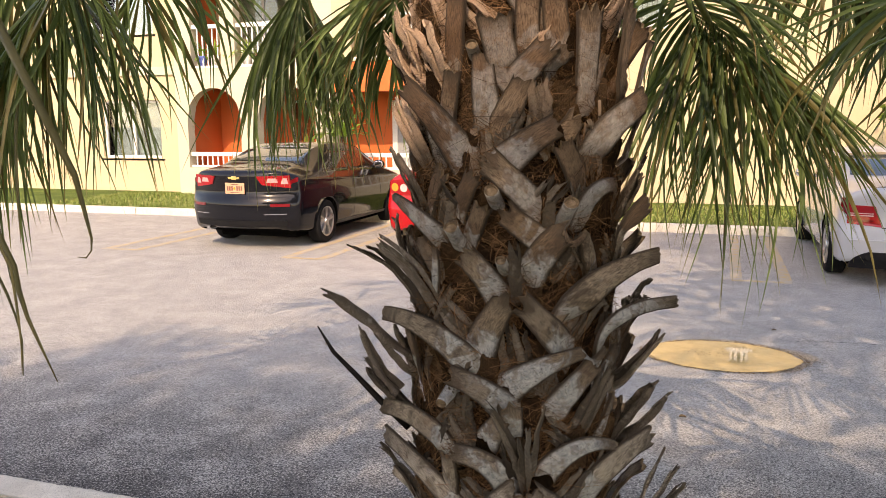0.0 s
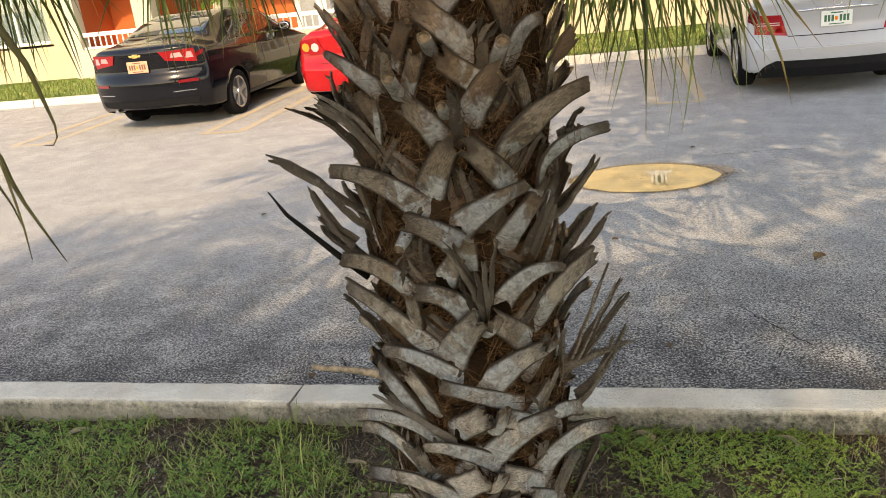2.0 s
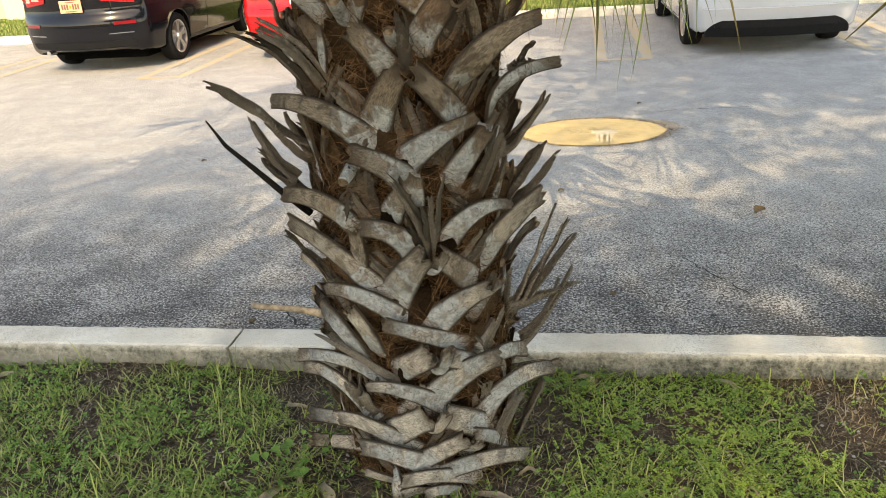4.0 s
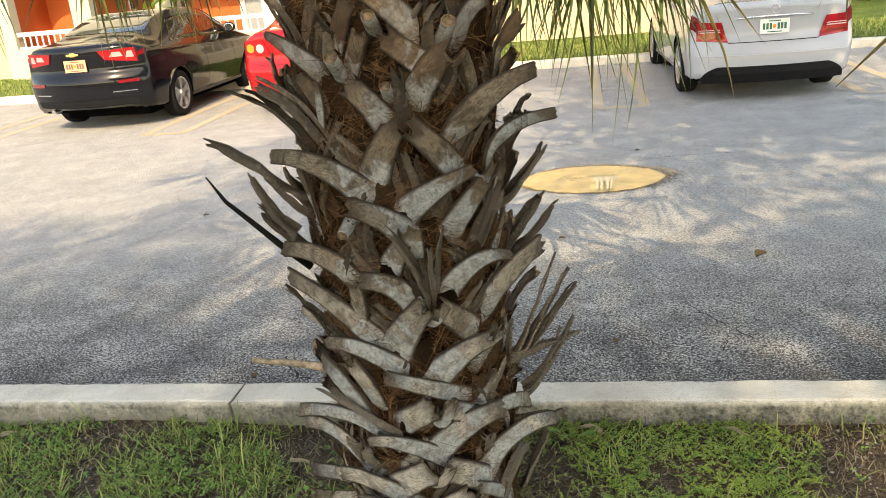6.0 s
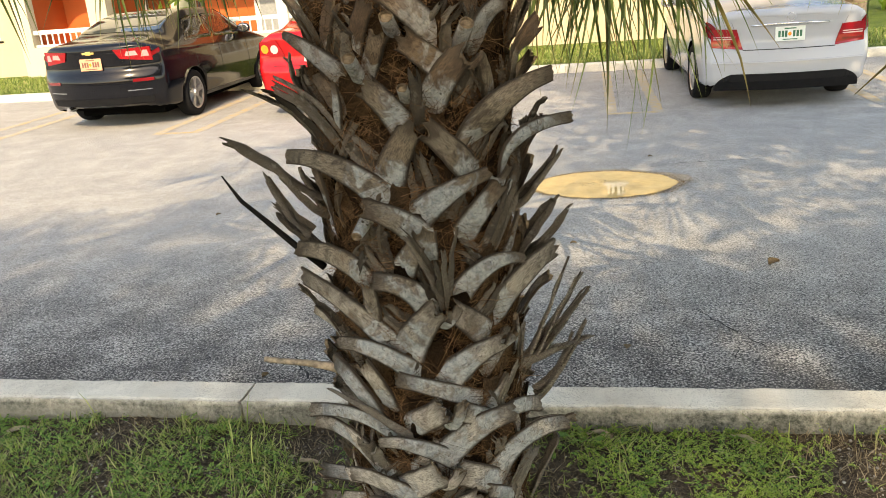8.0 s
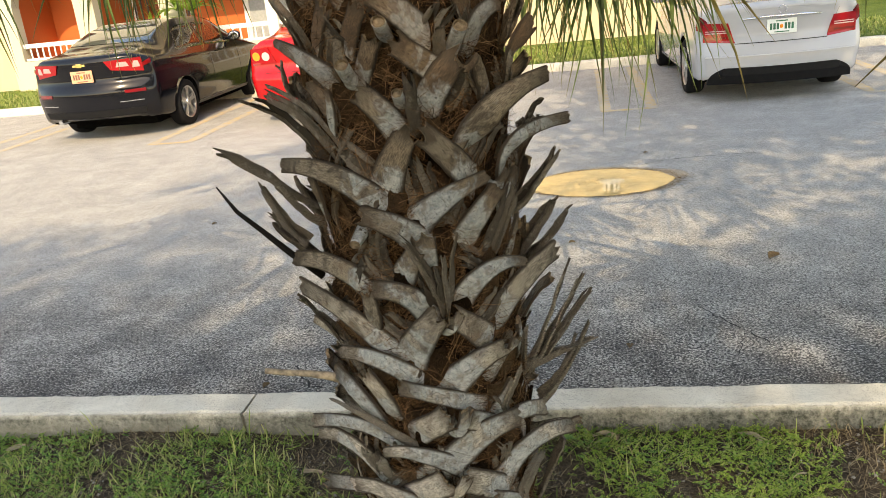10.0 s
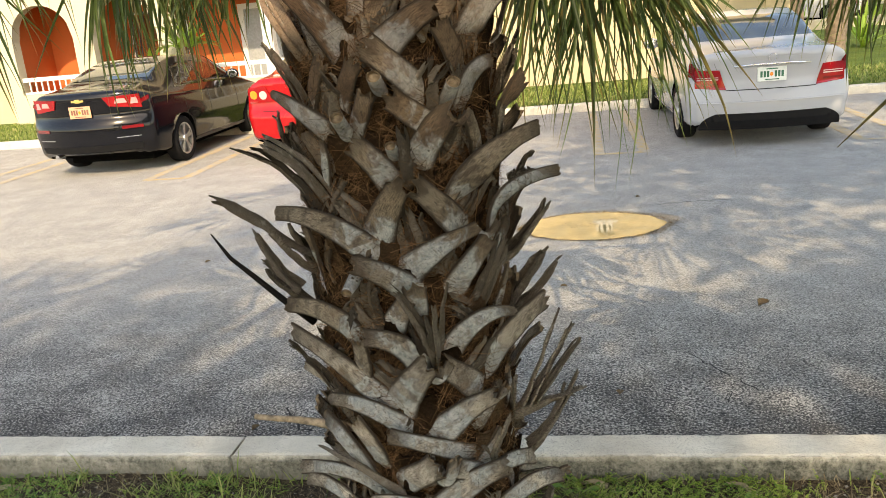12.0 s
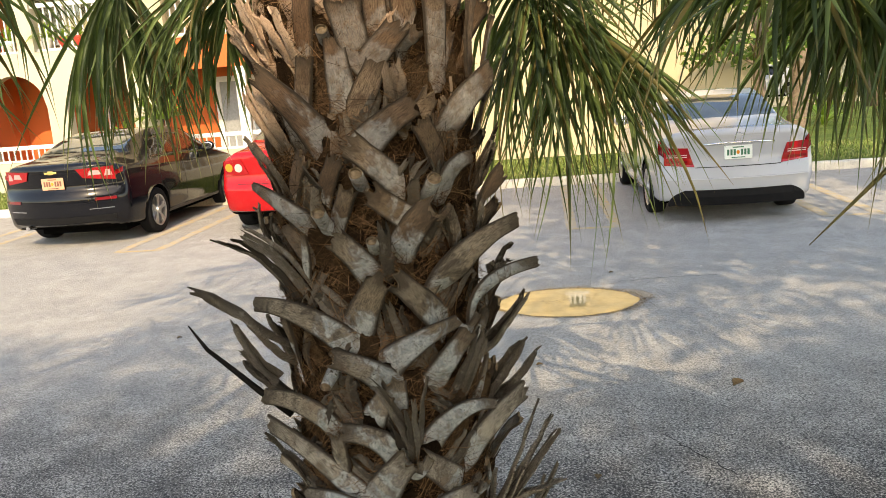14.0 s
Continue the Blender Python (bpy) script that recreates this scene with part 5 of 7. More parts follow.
def strap_path(p0, p1, p2, n, inner=0.2):
    """A bowed line through three points of the trunk's skin, carried on into the trunk at its foot."""
    c = p1 * 2 - (p0 + p2) * 0.5
    pts = []
    for i in range(n + 1):
        s = -inner + (1 + inner) * i / n
        if s < 0:
            d = (c - p0) * 2
            p = p0 + d * s
            rad = Vector((p.x, p.y, 0))
            p = p - rad.normalized() * (-s) * 0.09
        else:
            p = p0 * (1 - s) ** 2 + c * 2 * s * (1 - s) + p2 * s * s
        pts.append(p)
    return pts


def boot(a0, z0, r0, a1, z1, r1, a2, z2, r2, w0, w1, kind, owner=None):
    """One leaf base: it springs from the trunk at (a0, z0, r0), passes (a1, z1, r1) and ends at (a2, z2, r2); w0 and w1 are its widths."""
    bm = bmesh.new()
    uvl = bm.loops.layers.uv.new("UVMap")
    bm.loops.layers.uv.new("Along")
    uvl = bm.loops.layers.uv["UVMap"]
    p0, p1, p2 = trunk_pt(a0, z0, r0), trunk_pt(a1, z1, r1), trunk_pt(a2, z2, r2)
    if kind in "sb":
        n = 16
        path = strap_path(p0, p1, p2, n)
        roll = rng.uniform(-0.22, 0.22)
        nor = []
        for i, p in enumerate(path):
            v = Vector((p.x, p.y, 0.06)).normalized()
            nor.append((v + Vector((-v.y, v.x, 0)) * roll * max(0, i / n - 0.2)).normalized())
        ws = []
        for i in range(n + 1):
            s = -0.2 + 1.2 * i / n
            w = w0 + (w1 - w0) * max(0.0, min(1, s)) ** 0.9
            flare = 1 + 0.16 * max(0.0, s - 0.82) / 0.18 * (1 if w1 > 0.02 else 0)
            ws.append(w * (1 + 0.5 * max(0, 0.10 - s)) * flare * (1.12 if z0 < 1.55 else 1.3))
        strap_mesh(bm, uvl, path, nor, ws, rng.uniform(0.008, 0.013), rng.uniform(0.0, 0.13), min(0.02, 0.36 * w1), 10)
        mats, name, label = (LEAF_BASE, CUT), "leaf_base", ""
    elif kind == "c":
        p0 = p0 - Vector((p0.x, p0.y, 0)).normalized() * 0.05
        sides, rings = 16, []
        ax = (p2 - p0).normalized()
        sx = ax.cross(Vector((0, 0, 1)) if abs(ax.z) < 0.9 else Vector((0, 1, 0))).normalized()
        sy = ax.cross(sx)
        for i in range(8):
            s = i / 7
            w = (w0 + (w1 - w0) * s) * 0.5
            rings.append([bm.verts.new(p0 + (p2 - p0) * s + (sx * math.cos(q) * w + sy * math.sin(q) * w * 0.86) * (1 + 0.09 * noise.noise((math.cos(q) * 2, math.sin(q) * 2, s * 3 + z0 * 9)))) for q in (2 * math.pi * j / sides for j in range(sides))])
        for i in range(7):
            for j in range(sides):
                f = bm.faces.new((rings[i][j], rings[i][(j + 1) % sides], rings[i + 1][(j + 1) % sides], rings[i + 1][j]))
                f.smooth = True
                for lp, c in zip(f.loops, ((j / sides, i / 3), ((j + 1) / sides, i / 3), ((j + 1) / sides, i / 3 + 0.33), (j / sides, i / 3 + 0.33))):
                    lp[uvl].uv = c
        last = rings[-1]
        for shrink, deep in ((0.86, 0.002), (0.72, -0.006), (0.3, -0.003)):
            inner = [bm.verts.new(p2 + (v.co - p2) * shrink + ax * deep) for v in rings[-1]]
            for j in range(sides):
                f = bm.faces.new((last[j], last[(j + 1) % sides], inner[(j + 1) % sides], inner[j]))
                f.material_index = 1
            last = inner
        bm.faces.new(last).material_index = 1
        bm.faces.new(rings[0][::-1])
        mats, name, label = (LEAF_BASE, CUT), "leaf_stub", "sawn-off leaf stalk with a tan cut end"
    elif kind == "f":
        path = strap_path(p0, p1, p2, 8)
        nor = [Vector((p.x, p.y, 0.05)).normalized() for p in path]
        ws = [w0 * 1.15 + (w1 - w0 * 1.15) * (i / 8) for i in range(9)]
        strap_mesh(bm, uvl, path, nor, ws, 0.008, 0.2, 0.009, 8)
        mats, name, label = (SHEATH, SHEATH), "fibrous_sheath", "brown fibrous leaf sheath, darkened for the shaded gaps"
    else:
        strips = 1 if kind == "t" else max(1, min(4, round(w0 / 0.017)))
        tan = Vector((p2 - p0)).normalized()
        out = Vector((p1.x, p1.y, 0)).normalized()
        lat = tan.cross(out).normalized()
        for q in range(strips):
            o = (q + 0.5) / strips - 0.5
            short = 0.0 if kind == "t" or q == strips // 2 else rng.uniform(0.0, 0.26)
            wild = Vector((rng.uniform(-1, 1), rng.uniform(-1, 1), rng.uniform(-1, 1))) * (0.0 if kind == "t" else 0.011)
            e0, e1 = p0 + lat * o * w0 * 1.1, p1 + lat * o * (w0 + w1) * 0.62 + wild * 0.4 + out * rng.uniform(-0.006, 0.008)
            e2 = p2.lerp(p1, short) + lat * o * w1 * 1.5 + wild
            path = strap_path(e0, e1, e2, 12, 0.22)
            wv = rng.uniform(0, 60)
            path = [p + Vector((noise.noise((i * 0.5, wv, 0)), noise.noise((i * 0.5, wv, 5)), noise.noise((i * 0.5, wv, 9)))) * 0.008 * (i / 12) for i, p in enumerate(path)]
            nor = [Vector((p.x, p.y, 0.1)).normalized() for p in path]
            lean, twist = rng.uniform(-0.5, 0.5), rng.uniform(-0.9, 0.9)
            nor = [(v + Vector((-v.y, v.x, 0)) * (lean + twist * i / 12)).normalized() for i, v in enumerate(nor)]
            ww = max(0.009, w0 / strips * 1.75)
            we = max(0.004, w1 / strips * rng.uniform(1.0, 1.7))
            ws = [(ww + (we - ww) * (i / 12) ** 1.2) * (1 + 0.22 * noise.noise((i * 0.8, wv, 2))) for i in range(13)]
            strap_mesh(bm, uvl, path, nor, ws, rng.uniform(0.004, 0.008), rng.uniform(-0.3, 0.5), rng.uniform(0.012, 0.03), 5)
        mats, name, label = (RAG, RAG), ("dry_strip" if kind == "t" else "split_leaf_base"), ("thin dry strip" if kind == "t" else "brown leaf base split into dry strips")
    return part(name, bm, mats, owner or palm, label)


def core(owner, h, r):
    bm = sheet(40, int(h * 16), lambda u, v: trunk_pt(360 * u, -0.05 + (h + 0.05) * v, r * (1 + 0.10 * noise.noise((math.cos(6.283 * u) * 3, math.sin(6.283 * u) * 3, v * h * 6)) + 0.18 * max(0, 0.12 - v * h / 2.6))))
    return part("trunk", bm, CORE, owner, "fibrous trunk, near-black for the shade between leaf bases", smooth=True)


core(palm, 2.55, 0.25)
# worn brown sheaths between the leaf bases, coloured darker for the gaps' shade
_z, _odd = 0.10, 0
while _z < 2.1:
    for _i in range(10):
        _a = -92 + 22 * _i + (_odd % 2) * 11 + rng.uniform(-5, 5)
        _b2, _h = _a + rng.uniform(-12, 12), rng.uniform(0.09, 0.15)
        _re = rng.uniform(0.262, 0.288)
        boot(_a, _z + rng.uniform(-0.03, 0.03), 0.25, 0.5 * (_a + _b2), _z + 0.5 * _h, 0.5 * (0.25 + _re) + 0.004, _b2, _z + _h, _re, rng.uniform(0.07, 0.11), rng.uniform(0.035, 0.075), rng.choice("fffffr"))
    _z += 0.125
    _odd += 1

# broken older leaf bases that show in the gaps
_z, _odd = 0.16, 0
while _z < 2.0:
    for _i in range(7):
        _a = -86 + 30 * _i + (_odd % 2) * 15 + rng.uniform(-7, 7)
        _d, _h, _re = rng.choice((-1, 1)) * rng.uniform(6, 22), rng.uniform(0.08, 0.13), rng.uniform(0.272, 0.292)
        boot(_a, _z, 0.252, _a + 0.5 * _d, _z + 0.5 * _h, 0.5 * (0.252 + _re) + 0.005, _a + _d, _z + _h, _re, rng.uniform(0.045, 0.075), rng.uniform(0.02, 0.045), rng.choice("ssrrr"))
    _z += 0.15
    _odd += 1

# leaf bases on the side that faces the verge
boot(-31, 1.458, 0.262, -45, 1.521, 0.301, -69, 1.556, 0.328, 0.060, 0.019, "s")
boot(-51, 1.529, 0.262, -52, 1.614, 0.301, -69, 1.678, 0.329, 0.043, 0.032, "r")
boot(-70, 1.371, 0.289, -70, 1.437, 0.310, -69, 1.496, 0.328, 0.037, 0.012, "r")
boot(-42, 1.233, 0.262, -70, 1.339, 0.316, -67, 1.424, 0.419, 0.045, 0.022, "r")
boot(-33, 1.273, 0.262, -47, 1.377, 0.301, -68, 1.430, 0.371, 0.044, 0.026, "r")
boot(-40, 1.304, 0.262, -30, 1.378, 0.289, -28, 1.443, 0.300, 0.047, 0.013, "s")
boot(-19, 1.524, 0.262, -11, 1.581, 0.295, -5, 1.629, 0.310, 0.052, 0.037, "s")
boot(5, 1.527, 0.262, 5, 1.564, 0.310, 4, 1.596, 0.335, 0.038, 0.035, "c")
boot(-12, 1.460, 0.262, -5, 1.514, 0.295, -1, 1.556, 0.310, 0.047, 0.042, "s")
boot(-21, 1.416, 0.262, -15, 1.458, 0.313, -13, 1.506, 0.340, 0.042, 0.035, "c")
boot(6, 1.325, 0.262, -2, 1.393, 0.301, -9, 1.438, 0.320, 0.067, 0.049, "s")
boot(33, 1.451, 0.262, 18, 1.503, 0.307, 9, 1.546, 0.330, 0.064, 0.047, "s")
boot(29, 1.534, 0.262, 14, 1.604, 0.301, 2, 1.664, 0.320, 0.066, 0.054, "s")
boot(9, 1.369, 0.262, 9, 1.401, 0.307, 8, 1.431, 0.330, 0.036, 0.027, "c")
boot(15, 1.312, 0.262, 14, 1.392, 0.295, 14, 1.466, 0.310, 0.023, 0.016, "t")
boot(20, 1.375, 0.262, 27, 1.444, 0.304, 34, 1.492, 0.325, 0.081, 0.056, "s")
boot(63, 1.374, 0.262, 51, 1.437, 0.301, 45, 1.484, 0.320, 0.067, 0.030, "s")
boot(40, 1.488, 0.262, 40, 1.463, 0.307, 44, 1.490, 0.330, 0.022, 0.016, "s")
boot(43, 1.478, 0.262, 37, 1.521, 0.316, 36, 1.567, 0.345, 0.042, 0.037, "c")
boot(51, 1.505, 0.262, 52, 1.579, 0.307, 60, 1.603, 0.330, 0.062, 0.027, "s")
boot(32, 1.488, 0.262, 30, 1.527, 0.295, 29, 1.567, 0.310, 0.022, 0.017, "t")
boot(92, 1.394, 0.262, 83, 1.481, 0.307, 93, 1.540, 0.354, 0.098, 0.045, "s")
boot(96, 1.376, 0.270, 76, 1.432, 0.295, 73, 1.477, 0.310, 0.037, 0.026, "r")
boot(95, 1.518, 0.289, 95, 1.568, 0.304, 94, 1.614, 0.328, 0.045, 0.033, "r")
boot(44, 1.267, 0.262, 55, 1.369, 0.333, 93, 1.405, 0.385, 0.095, 0.034, "b")
boot(71, 1.129, 0.262, 62, 1.264, 0.339, 92, 1.284, 0.430, 0.052, 0.025, "b")
boot(95, 1.249, 0.304, 94, 1.295, 0.327, 94, 1.336, 0.351, 0.028, 0.019, "r")
boot(94, 1.269, 0.316, 94, 1.284, 0.337, 93, 1.297, 0.361, 0.022, 0.011, "r")
boot(-8, 1.176, 0.262, 2, 1.261, 0.304, 10, 1.333, 0.325, 0.093, 0.049, "s")
boot(46, 1.176, 0.262, 29, 1.259, 0.304, 17, 1.326, 0.325, 0.079, 0.046, "s")
boot(-6, 1.131, 0.262, -32, 1.232, 0.309, -69, 1.234, 0.361, 0.076, 0.031, "b")
boot(-69, 1.154, 0.332, -67, 1.247, 0.429, -65, 1.295, 0.507, 0.035, 0.016, "t")
boot(-71, 1.081, 0.279, -70, 1.143, 0.313, -69, 1.205, 0.343, 0.035, 0.016, "r")
boot(-69, 1.045, 0.359, -68, 1.118, 0.395, -67, 1.185, 0.424, 0.041, 0.019, "r")
boot(-70, 1.072, 0.307, -69, 1.129, 0.347, -68, 1.180, 0.381, 0.042, 0.031, "r")
boot(-70, 0.942, 0.292, -69, 1.024, 0.362, -67, 1.106, 0.417, 0.091, 0.066, "r")
boot(-60, 1.065, 0.262, -46, 1.148, 0.301, -46, 1.217, 0.320, 0.041, 0.024, "s")
boot(14, 1.024, 0.262, -0, 1.102, 0.318, -14, 1.137, 0.335, 0.074, 0.040, "b")
boot(-26, 1.093, 0.262, -20, 1.084, 0.310, -19, 1.060, 0.335, 0.051, 0.029, "c")
boot(9, 1.091, 0.262, 25, 1.162, 0.321, 43, 1.200, 0.340, 0.079, 0.025, "b")
boot(53, 1.187, 0.262, 52, 1.164, 0.310, 56, 1.198, 0.335, 0.021, 0.017, "s")
boot(35, 1.020, 0.262, 41, 1.092, 0.304, 51, 1.155, 0.325, 0.077, 0.041, "s")
boot(53, 0.966, 0.262, 55, 1.057, 0.301, 62, 1.140, 0.320, 0.067, 0.033, "r")
boot(95, 1.065, 0.302, 93, 1.134, 0.353, 92, 1.200, 0.397, 0.052, 0.027, "r")
boot(95, 0.899, 0.277, 94, 0.985, 0.333, 93, 1.060, 0.385, 0.086, 0.045, "r")
boot(94, 0.916, 0.335, 93, 0.976, 0.381, 92, 1.030, 0.425, 0.046, 0.026, "r")
boot(-26, 0.901, 0.262, -41, 0.978, 0.309, -68, 0.970, 0.369, 0.070, 0.035, "b")
boot(-9, 0.713, 0.262, -37, 0.837, 0.301, -69, 0.886, 0.364, 0.068, 0.039, "s")
boot(-43, 0.699, 0.262, -70, 0.760, 0.308, -68, 0.854, 0.378, 0.042, 0.023, "r")
boot(-66, 0.676, 0.262, -61, 0.742, 0.301, -69, 0.774, 0.340, 0.040, 0.023, "s")
boot(22, 0.821, 0.262, 11, 0.982, 0.307, 3, 1.073, 0.330, 0.027, 0.013, "r")
boot(23, 0.819, 0.262, 24, 0.956, 0.304, 27, 1.067, 0.325, 0.020, 0.007, "t")
boot(21, 0.826, 0.262, 19, 0.922, 0.307, 18, 1.009, 0.330, 0.026, 0.017, "r")
boot(18, 0.828, 0.262, 15, 0.896, 0.301, 11, 0.956, 0.320, 0.036, 0.025, "r")
boot(-3, 0.938, 0.262, 3, 0.988, 0.298, 8, 1.036, 0.315, 0.075, 0.040, "s")
boot(13, 0.956, 0.262, 13, 1.017, 0.304, 12, 1.070, 0.325, 0.048, 0.051, "s")
boot(13, 0.820, 0.262, 2, 0.915, 0.318, -13, 0.939, 0.335, 0.070, 0.038, "b")
boot(-26, 0.787, 0.262, -20, 0.857, 0.295, -19, 0.917, 0.310, 0.062, 0.036, "s")
boot(-5, 0.702, 0.262, 6, 0.792, 0.304, 15, 0.852, 0.325, 0.099, 0.056, "s")
boot(48, 0.717, 0.262, 33, 0.792, 0.304, 22, 0.845, 0.325, 0.079, 0.050, "s")
boot(15, 0.825, 0.262, 19, 0.803, 0.310, 25, 0.856, 0.335, 0.027, 0.021, "s")
boot(29, 0.856, 0.262, 44, 0.948, 0.318, 64, 0.934, 0.335, 0.070, 0.021, "b")
boot(54, 0.779, 0.262, 70, 0.871, 0.316, 93, 0.907, 0.378, 0.079, 0.046, "s")
boot(96, 0.688, 0.268, 95, 0.765, 0.311, 93, 0.819, 0.363, 0.054, 0.036, "s")
boot(95, 0.579, 0.296, 93, 0.720, 0.354, 92, 0.856, 0.412, 0.038, 0.010, "r")
boot(94, 0.589, 0.324, 92, 0.712, 0.392, 91, 0.829, 0.447, 0.045, 0.010, "r")
boot(94, 0.595, 0.345, 92, 0.709, 0.416, 90, 0.784, 0.476, 0.044, 0.015, "r")
boot(88, 0.555, 0.262, 93, 0.577, 0.361, 90, 0.631, 0.476, 0.058, 0.027, "r")
boot(94, 0.461, 0.347, 93, 0.554, 0.390, 91, 0.644, 0.430, 0.035, 0.015, "r")
boot(93, 0.473, 0.360, 92, 0.580, 0.415, 91, 0.694, 0.462, 0.024, 0.008, "r")
boot(96, 0.517, 0.264, 70, 0.652, 0.301, 66, 0.730, 0.320, 0.026, 0.010, "r")
boot(3, 0.637, 0.262, -19, 0.727, 0.309, -43, 0.722, 0.320, 0.062, 0.028, "b")
boot(15, 0.601, 0.262, 31, 0.686, 0.304, 48, 0.719, 0.325, 0.094, 0.037, "s")
boot(59, 0.677, 0.262, 54, 0.695, 0.307, 55, 0.730, 0.330, 0.029, 0.028, "s")
boot(-30, 0.469, 0.262, -35, 0.576, 0.301, -52, 0.643, 0.320, 0.072, 0.049, "s")
boot(-20, 0.532, 0.262, -20, 0.615, 0.304, -25, 0.681, 0.325, 0.058, 0.040, "s")
boot(38, 0.535, 0.262, 12, 0.618, 0.310, -6, 0.662, 0.335, 0.051, 0.036, "s")
boot(1, 0.412, 0.262, -25, 0.535, 0.316, -51, 0.564, 0.345, 0.032, 0.015, "r")
boot(-10, 0.414, 0.262, -38, 0.492, 0.301, -68, 0.456, 0.392, 0.042, 0.033, "s")
boot(-8, 0.475, 0.262, 4, 0.521, 0.307, 14, 0.562, 0.330, 0.070, 0.064, "s")
boot(14, 0.530, 0.262, 19, 0.505, 0.313, 23, 0.574, 0.340, 0.041, 0.030, "s")
boot(50, 0.450, 0.262, 33, 0.510, 0.304, 23, 0.548, 0.325, 0.052, 0.052, "s")
boot(12, 0.372, 0.262, 31, 0.481, 0.318, 52, 0.499, 0.335, 0.087, 0.045, "b")
boot(54, 0.479, 0.262, 51, 0.564, 0.307, 55, 0.636, 0.330, 0.029, 0.019, "r")
boot(59, 0.442, 0.262, 64, 0.474, 0.301, 88, 0.416, 0.320, 0.043, 0.042, "s")
boot(46, 0.267, 0.262, 69, 0.363, 0.309, 92, 0.335, 0.406, 0.083, 0.035, "b")
boot(95, 0.319, 0.288, 93, 0.339, 0.354, 92, 0.352, 0.424, 0.032, 0.023, "s")
boot(62, 0.167, 0.262, 66, 0.255, 0.295, 87, 0.272, 0.310, 0.066, 0.049, "r")
boot(96, 0.028, 0.271, 94, 0.160, 0.328, 93, 0.287, 0.373, 0.026, 0.021, "t")
boot(-16, 0.241, 0.262, -45, 0.407, 0.309, -68, 0.412, 0.381, 0.073, 0.031, "b")
boot(-34, 0.304, 0.262, -29, 0.379, 0.301, -29, 0.435, 0.320, 0.057, 0.064, "r")
boot(29, 0.326, 0.262, 0, 0.444, 0.318, -19, 0.454, 0.335, 0.059, 0.024, "b")
boot(-71, 0.180, 0.262, -70, 0.209, 0.324, -68, 0.244, 0.386, 0.047, 0.041, "s")
boot(1, 0.202, 0.262, -20, 0.313, 0.324, -40, 0.316, 0.345, 0.066, 0.033, "b")
boot(-15, 0.258, 0.262, -1, 0.321, 0.307, 10, 0.364, 0.330, 0.086, 0.066, "s")
boot(8, 0.315, 0.262, 14, 0.313, 0.313, 20, 0.373, 0.340, 0.036, 0.028, "s")
boot(64, 0.178, 0.262, 35, 0.300, 0.304, 19, 0.356, 0.325, 0.083, 0.063, "s")
boot(-1, 0.153, 0.262, 16, 0.229, 0.310, 29, 0.270, 0.335, 0.059, 0.046, "s")
boot(32, 0.212, 0.262, 33, 0.223, 0.313, 36, 0.250, 0.340, 0.038, 0.027, "s")
boot(21, 0.117, 0.262, -8, 0.223, 0.318, -27, 0.236, 0.335, 0.076, 0.041, "b")
boot(11, 0.111, 0.262, 46, 0.154, 0.309, 94, -0.004, 0.336, 0.055, 0.038, "b")
boot(39, 0.073, 0.262, 13, 0.147, 0.310, -5, 0.145, 0.335, 0.046, 0.037, "s")
boot(7, 0.060, 0.262, 1, 0.102, 0.316, -5, 0.105, 0.345, 0.031, 0.027, "s")
boot(26, 0.042, 0.262, 15, 0.095, 0.310, 7, 0.102, 0.335, 0.035, 0.030, "s")
boot(-41, 0.260, 0.262, -70, 0.202, 0.305, -69, 0.227, 0.380, 0.046, 0.037, "s")
boot(-37, 0.184, 0.262, -70, 0.113, 0.305, -68, 0.149, 0.395, 0.046, 0.037, "s")
boot(-15, 0.123, 0.262, -10, 0.126, 0.316, -7, 0.095, 0.345, 0.045, 0.031, "s")
boot(-15, 0.086, 0.262, -20, 0.129, 0.310, -26, 0.153, 0.335, 0.035, 0.024, "s")
boot(74, 0.118, 0.262, 46, 0.229, 0.301, 35, 0.271, 0.320, 0.044, 0.033, "s")
boot(-55, 1.823, 0.262, -57, 1.900, 0.301, -70, 1.978, 0.342, 0.046, 0.058, "r")
boot(-48, 1.850, 0.262, -46, 1.940, 0.301, -53, 2.025, 0.320, 0.040, 0.036, "r")
boot(-29, 1.845, 0.262, -27, 1.911, 0.304, -30, 1.977, 0.325, 0.039, 0.042, "r")
boot(-22, 1.883, 0.262, -16, 1.964, 0.295, -13, 2.050, 0.310, 0.049, 0.039, "s")
boot(-27, 1.742, 0.262, -19, 1.809, 0.295, -15, 1.871, 0.310, 0.053, 0.029, "s")
boot(-12, 1.654, 0.262, -25, 1.764, 0.316, -38, 1.841, 0.345, 0.074, 0.038, "s")
boot(-0, 1.742, 0.262, -1, 1.829, 0.289, -1, 1.912, 0.300, 0.063, 0.037, "s")
boot(11, 1.851, 0.262, 7, 1.915, 0.301, 5, 1.990, 0.320, 0.059, 0.059, "s")
boot(7, 1.813, 0.262, 18, 1.873, 0.304, 27, 1.927, 0.325, 0.062, 0.042, "s")
boot(33, 1.864, 0.262, 32, 1.892, 0.304, 35, 1.920, 0.325, 0.046, 0.034, "s")
boot(4, 1.714, 0.262, 11, 1.785, 0.289, 18, 1.850, 0.300, 0.060, 0.040, "s")
boot(27, 1.753, 0.262, 25, 1.800, 0.289, 23, 1.848, 0.300, 0.046, 0.037, "r")
boot(2, 1.632, 0.262, 17, 1.696, 0.304, 32, 1.748, 0.325, 0.074, 0.040, "s")
boot(54, 1.778, 0.262, 50, 1.893, 0.289, 49, 2.010, 0.300, 0.056, 0.049, "s")
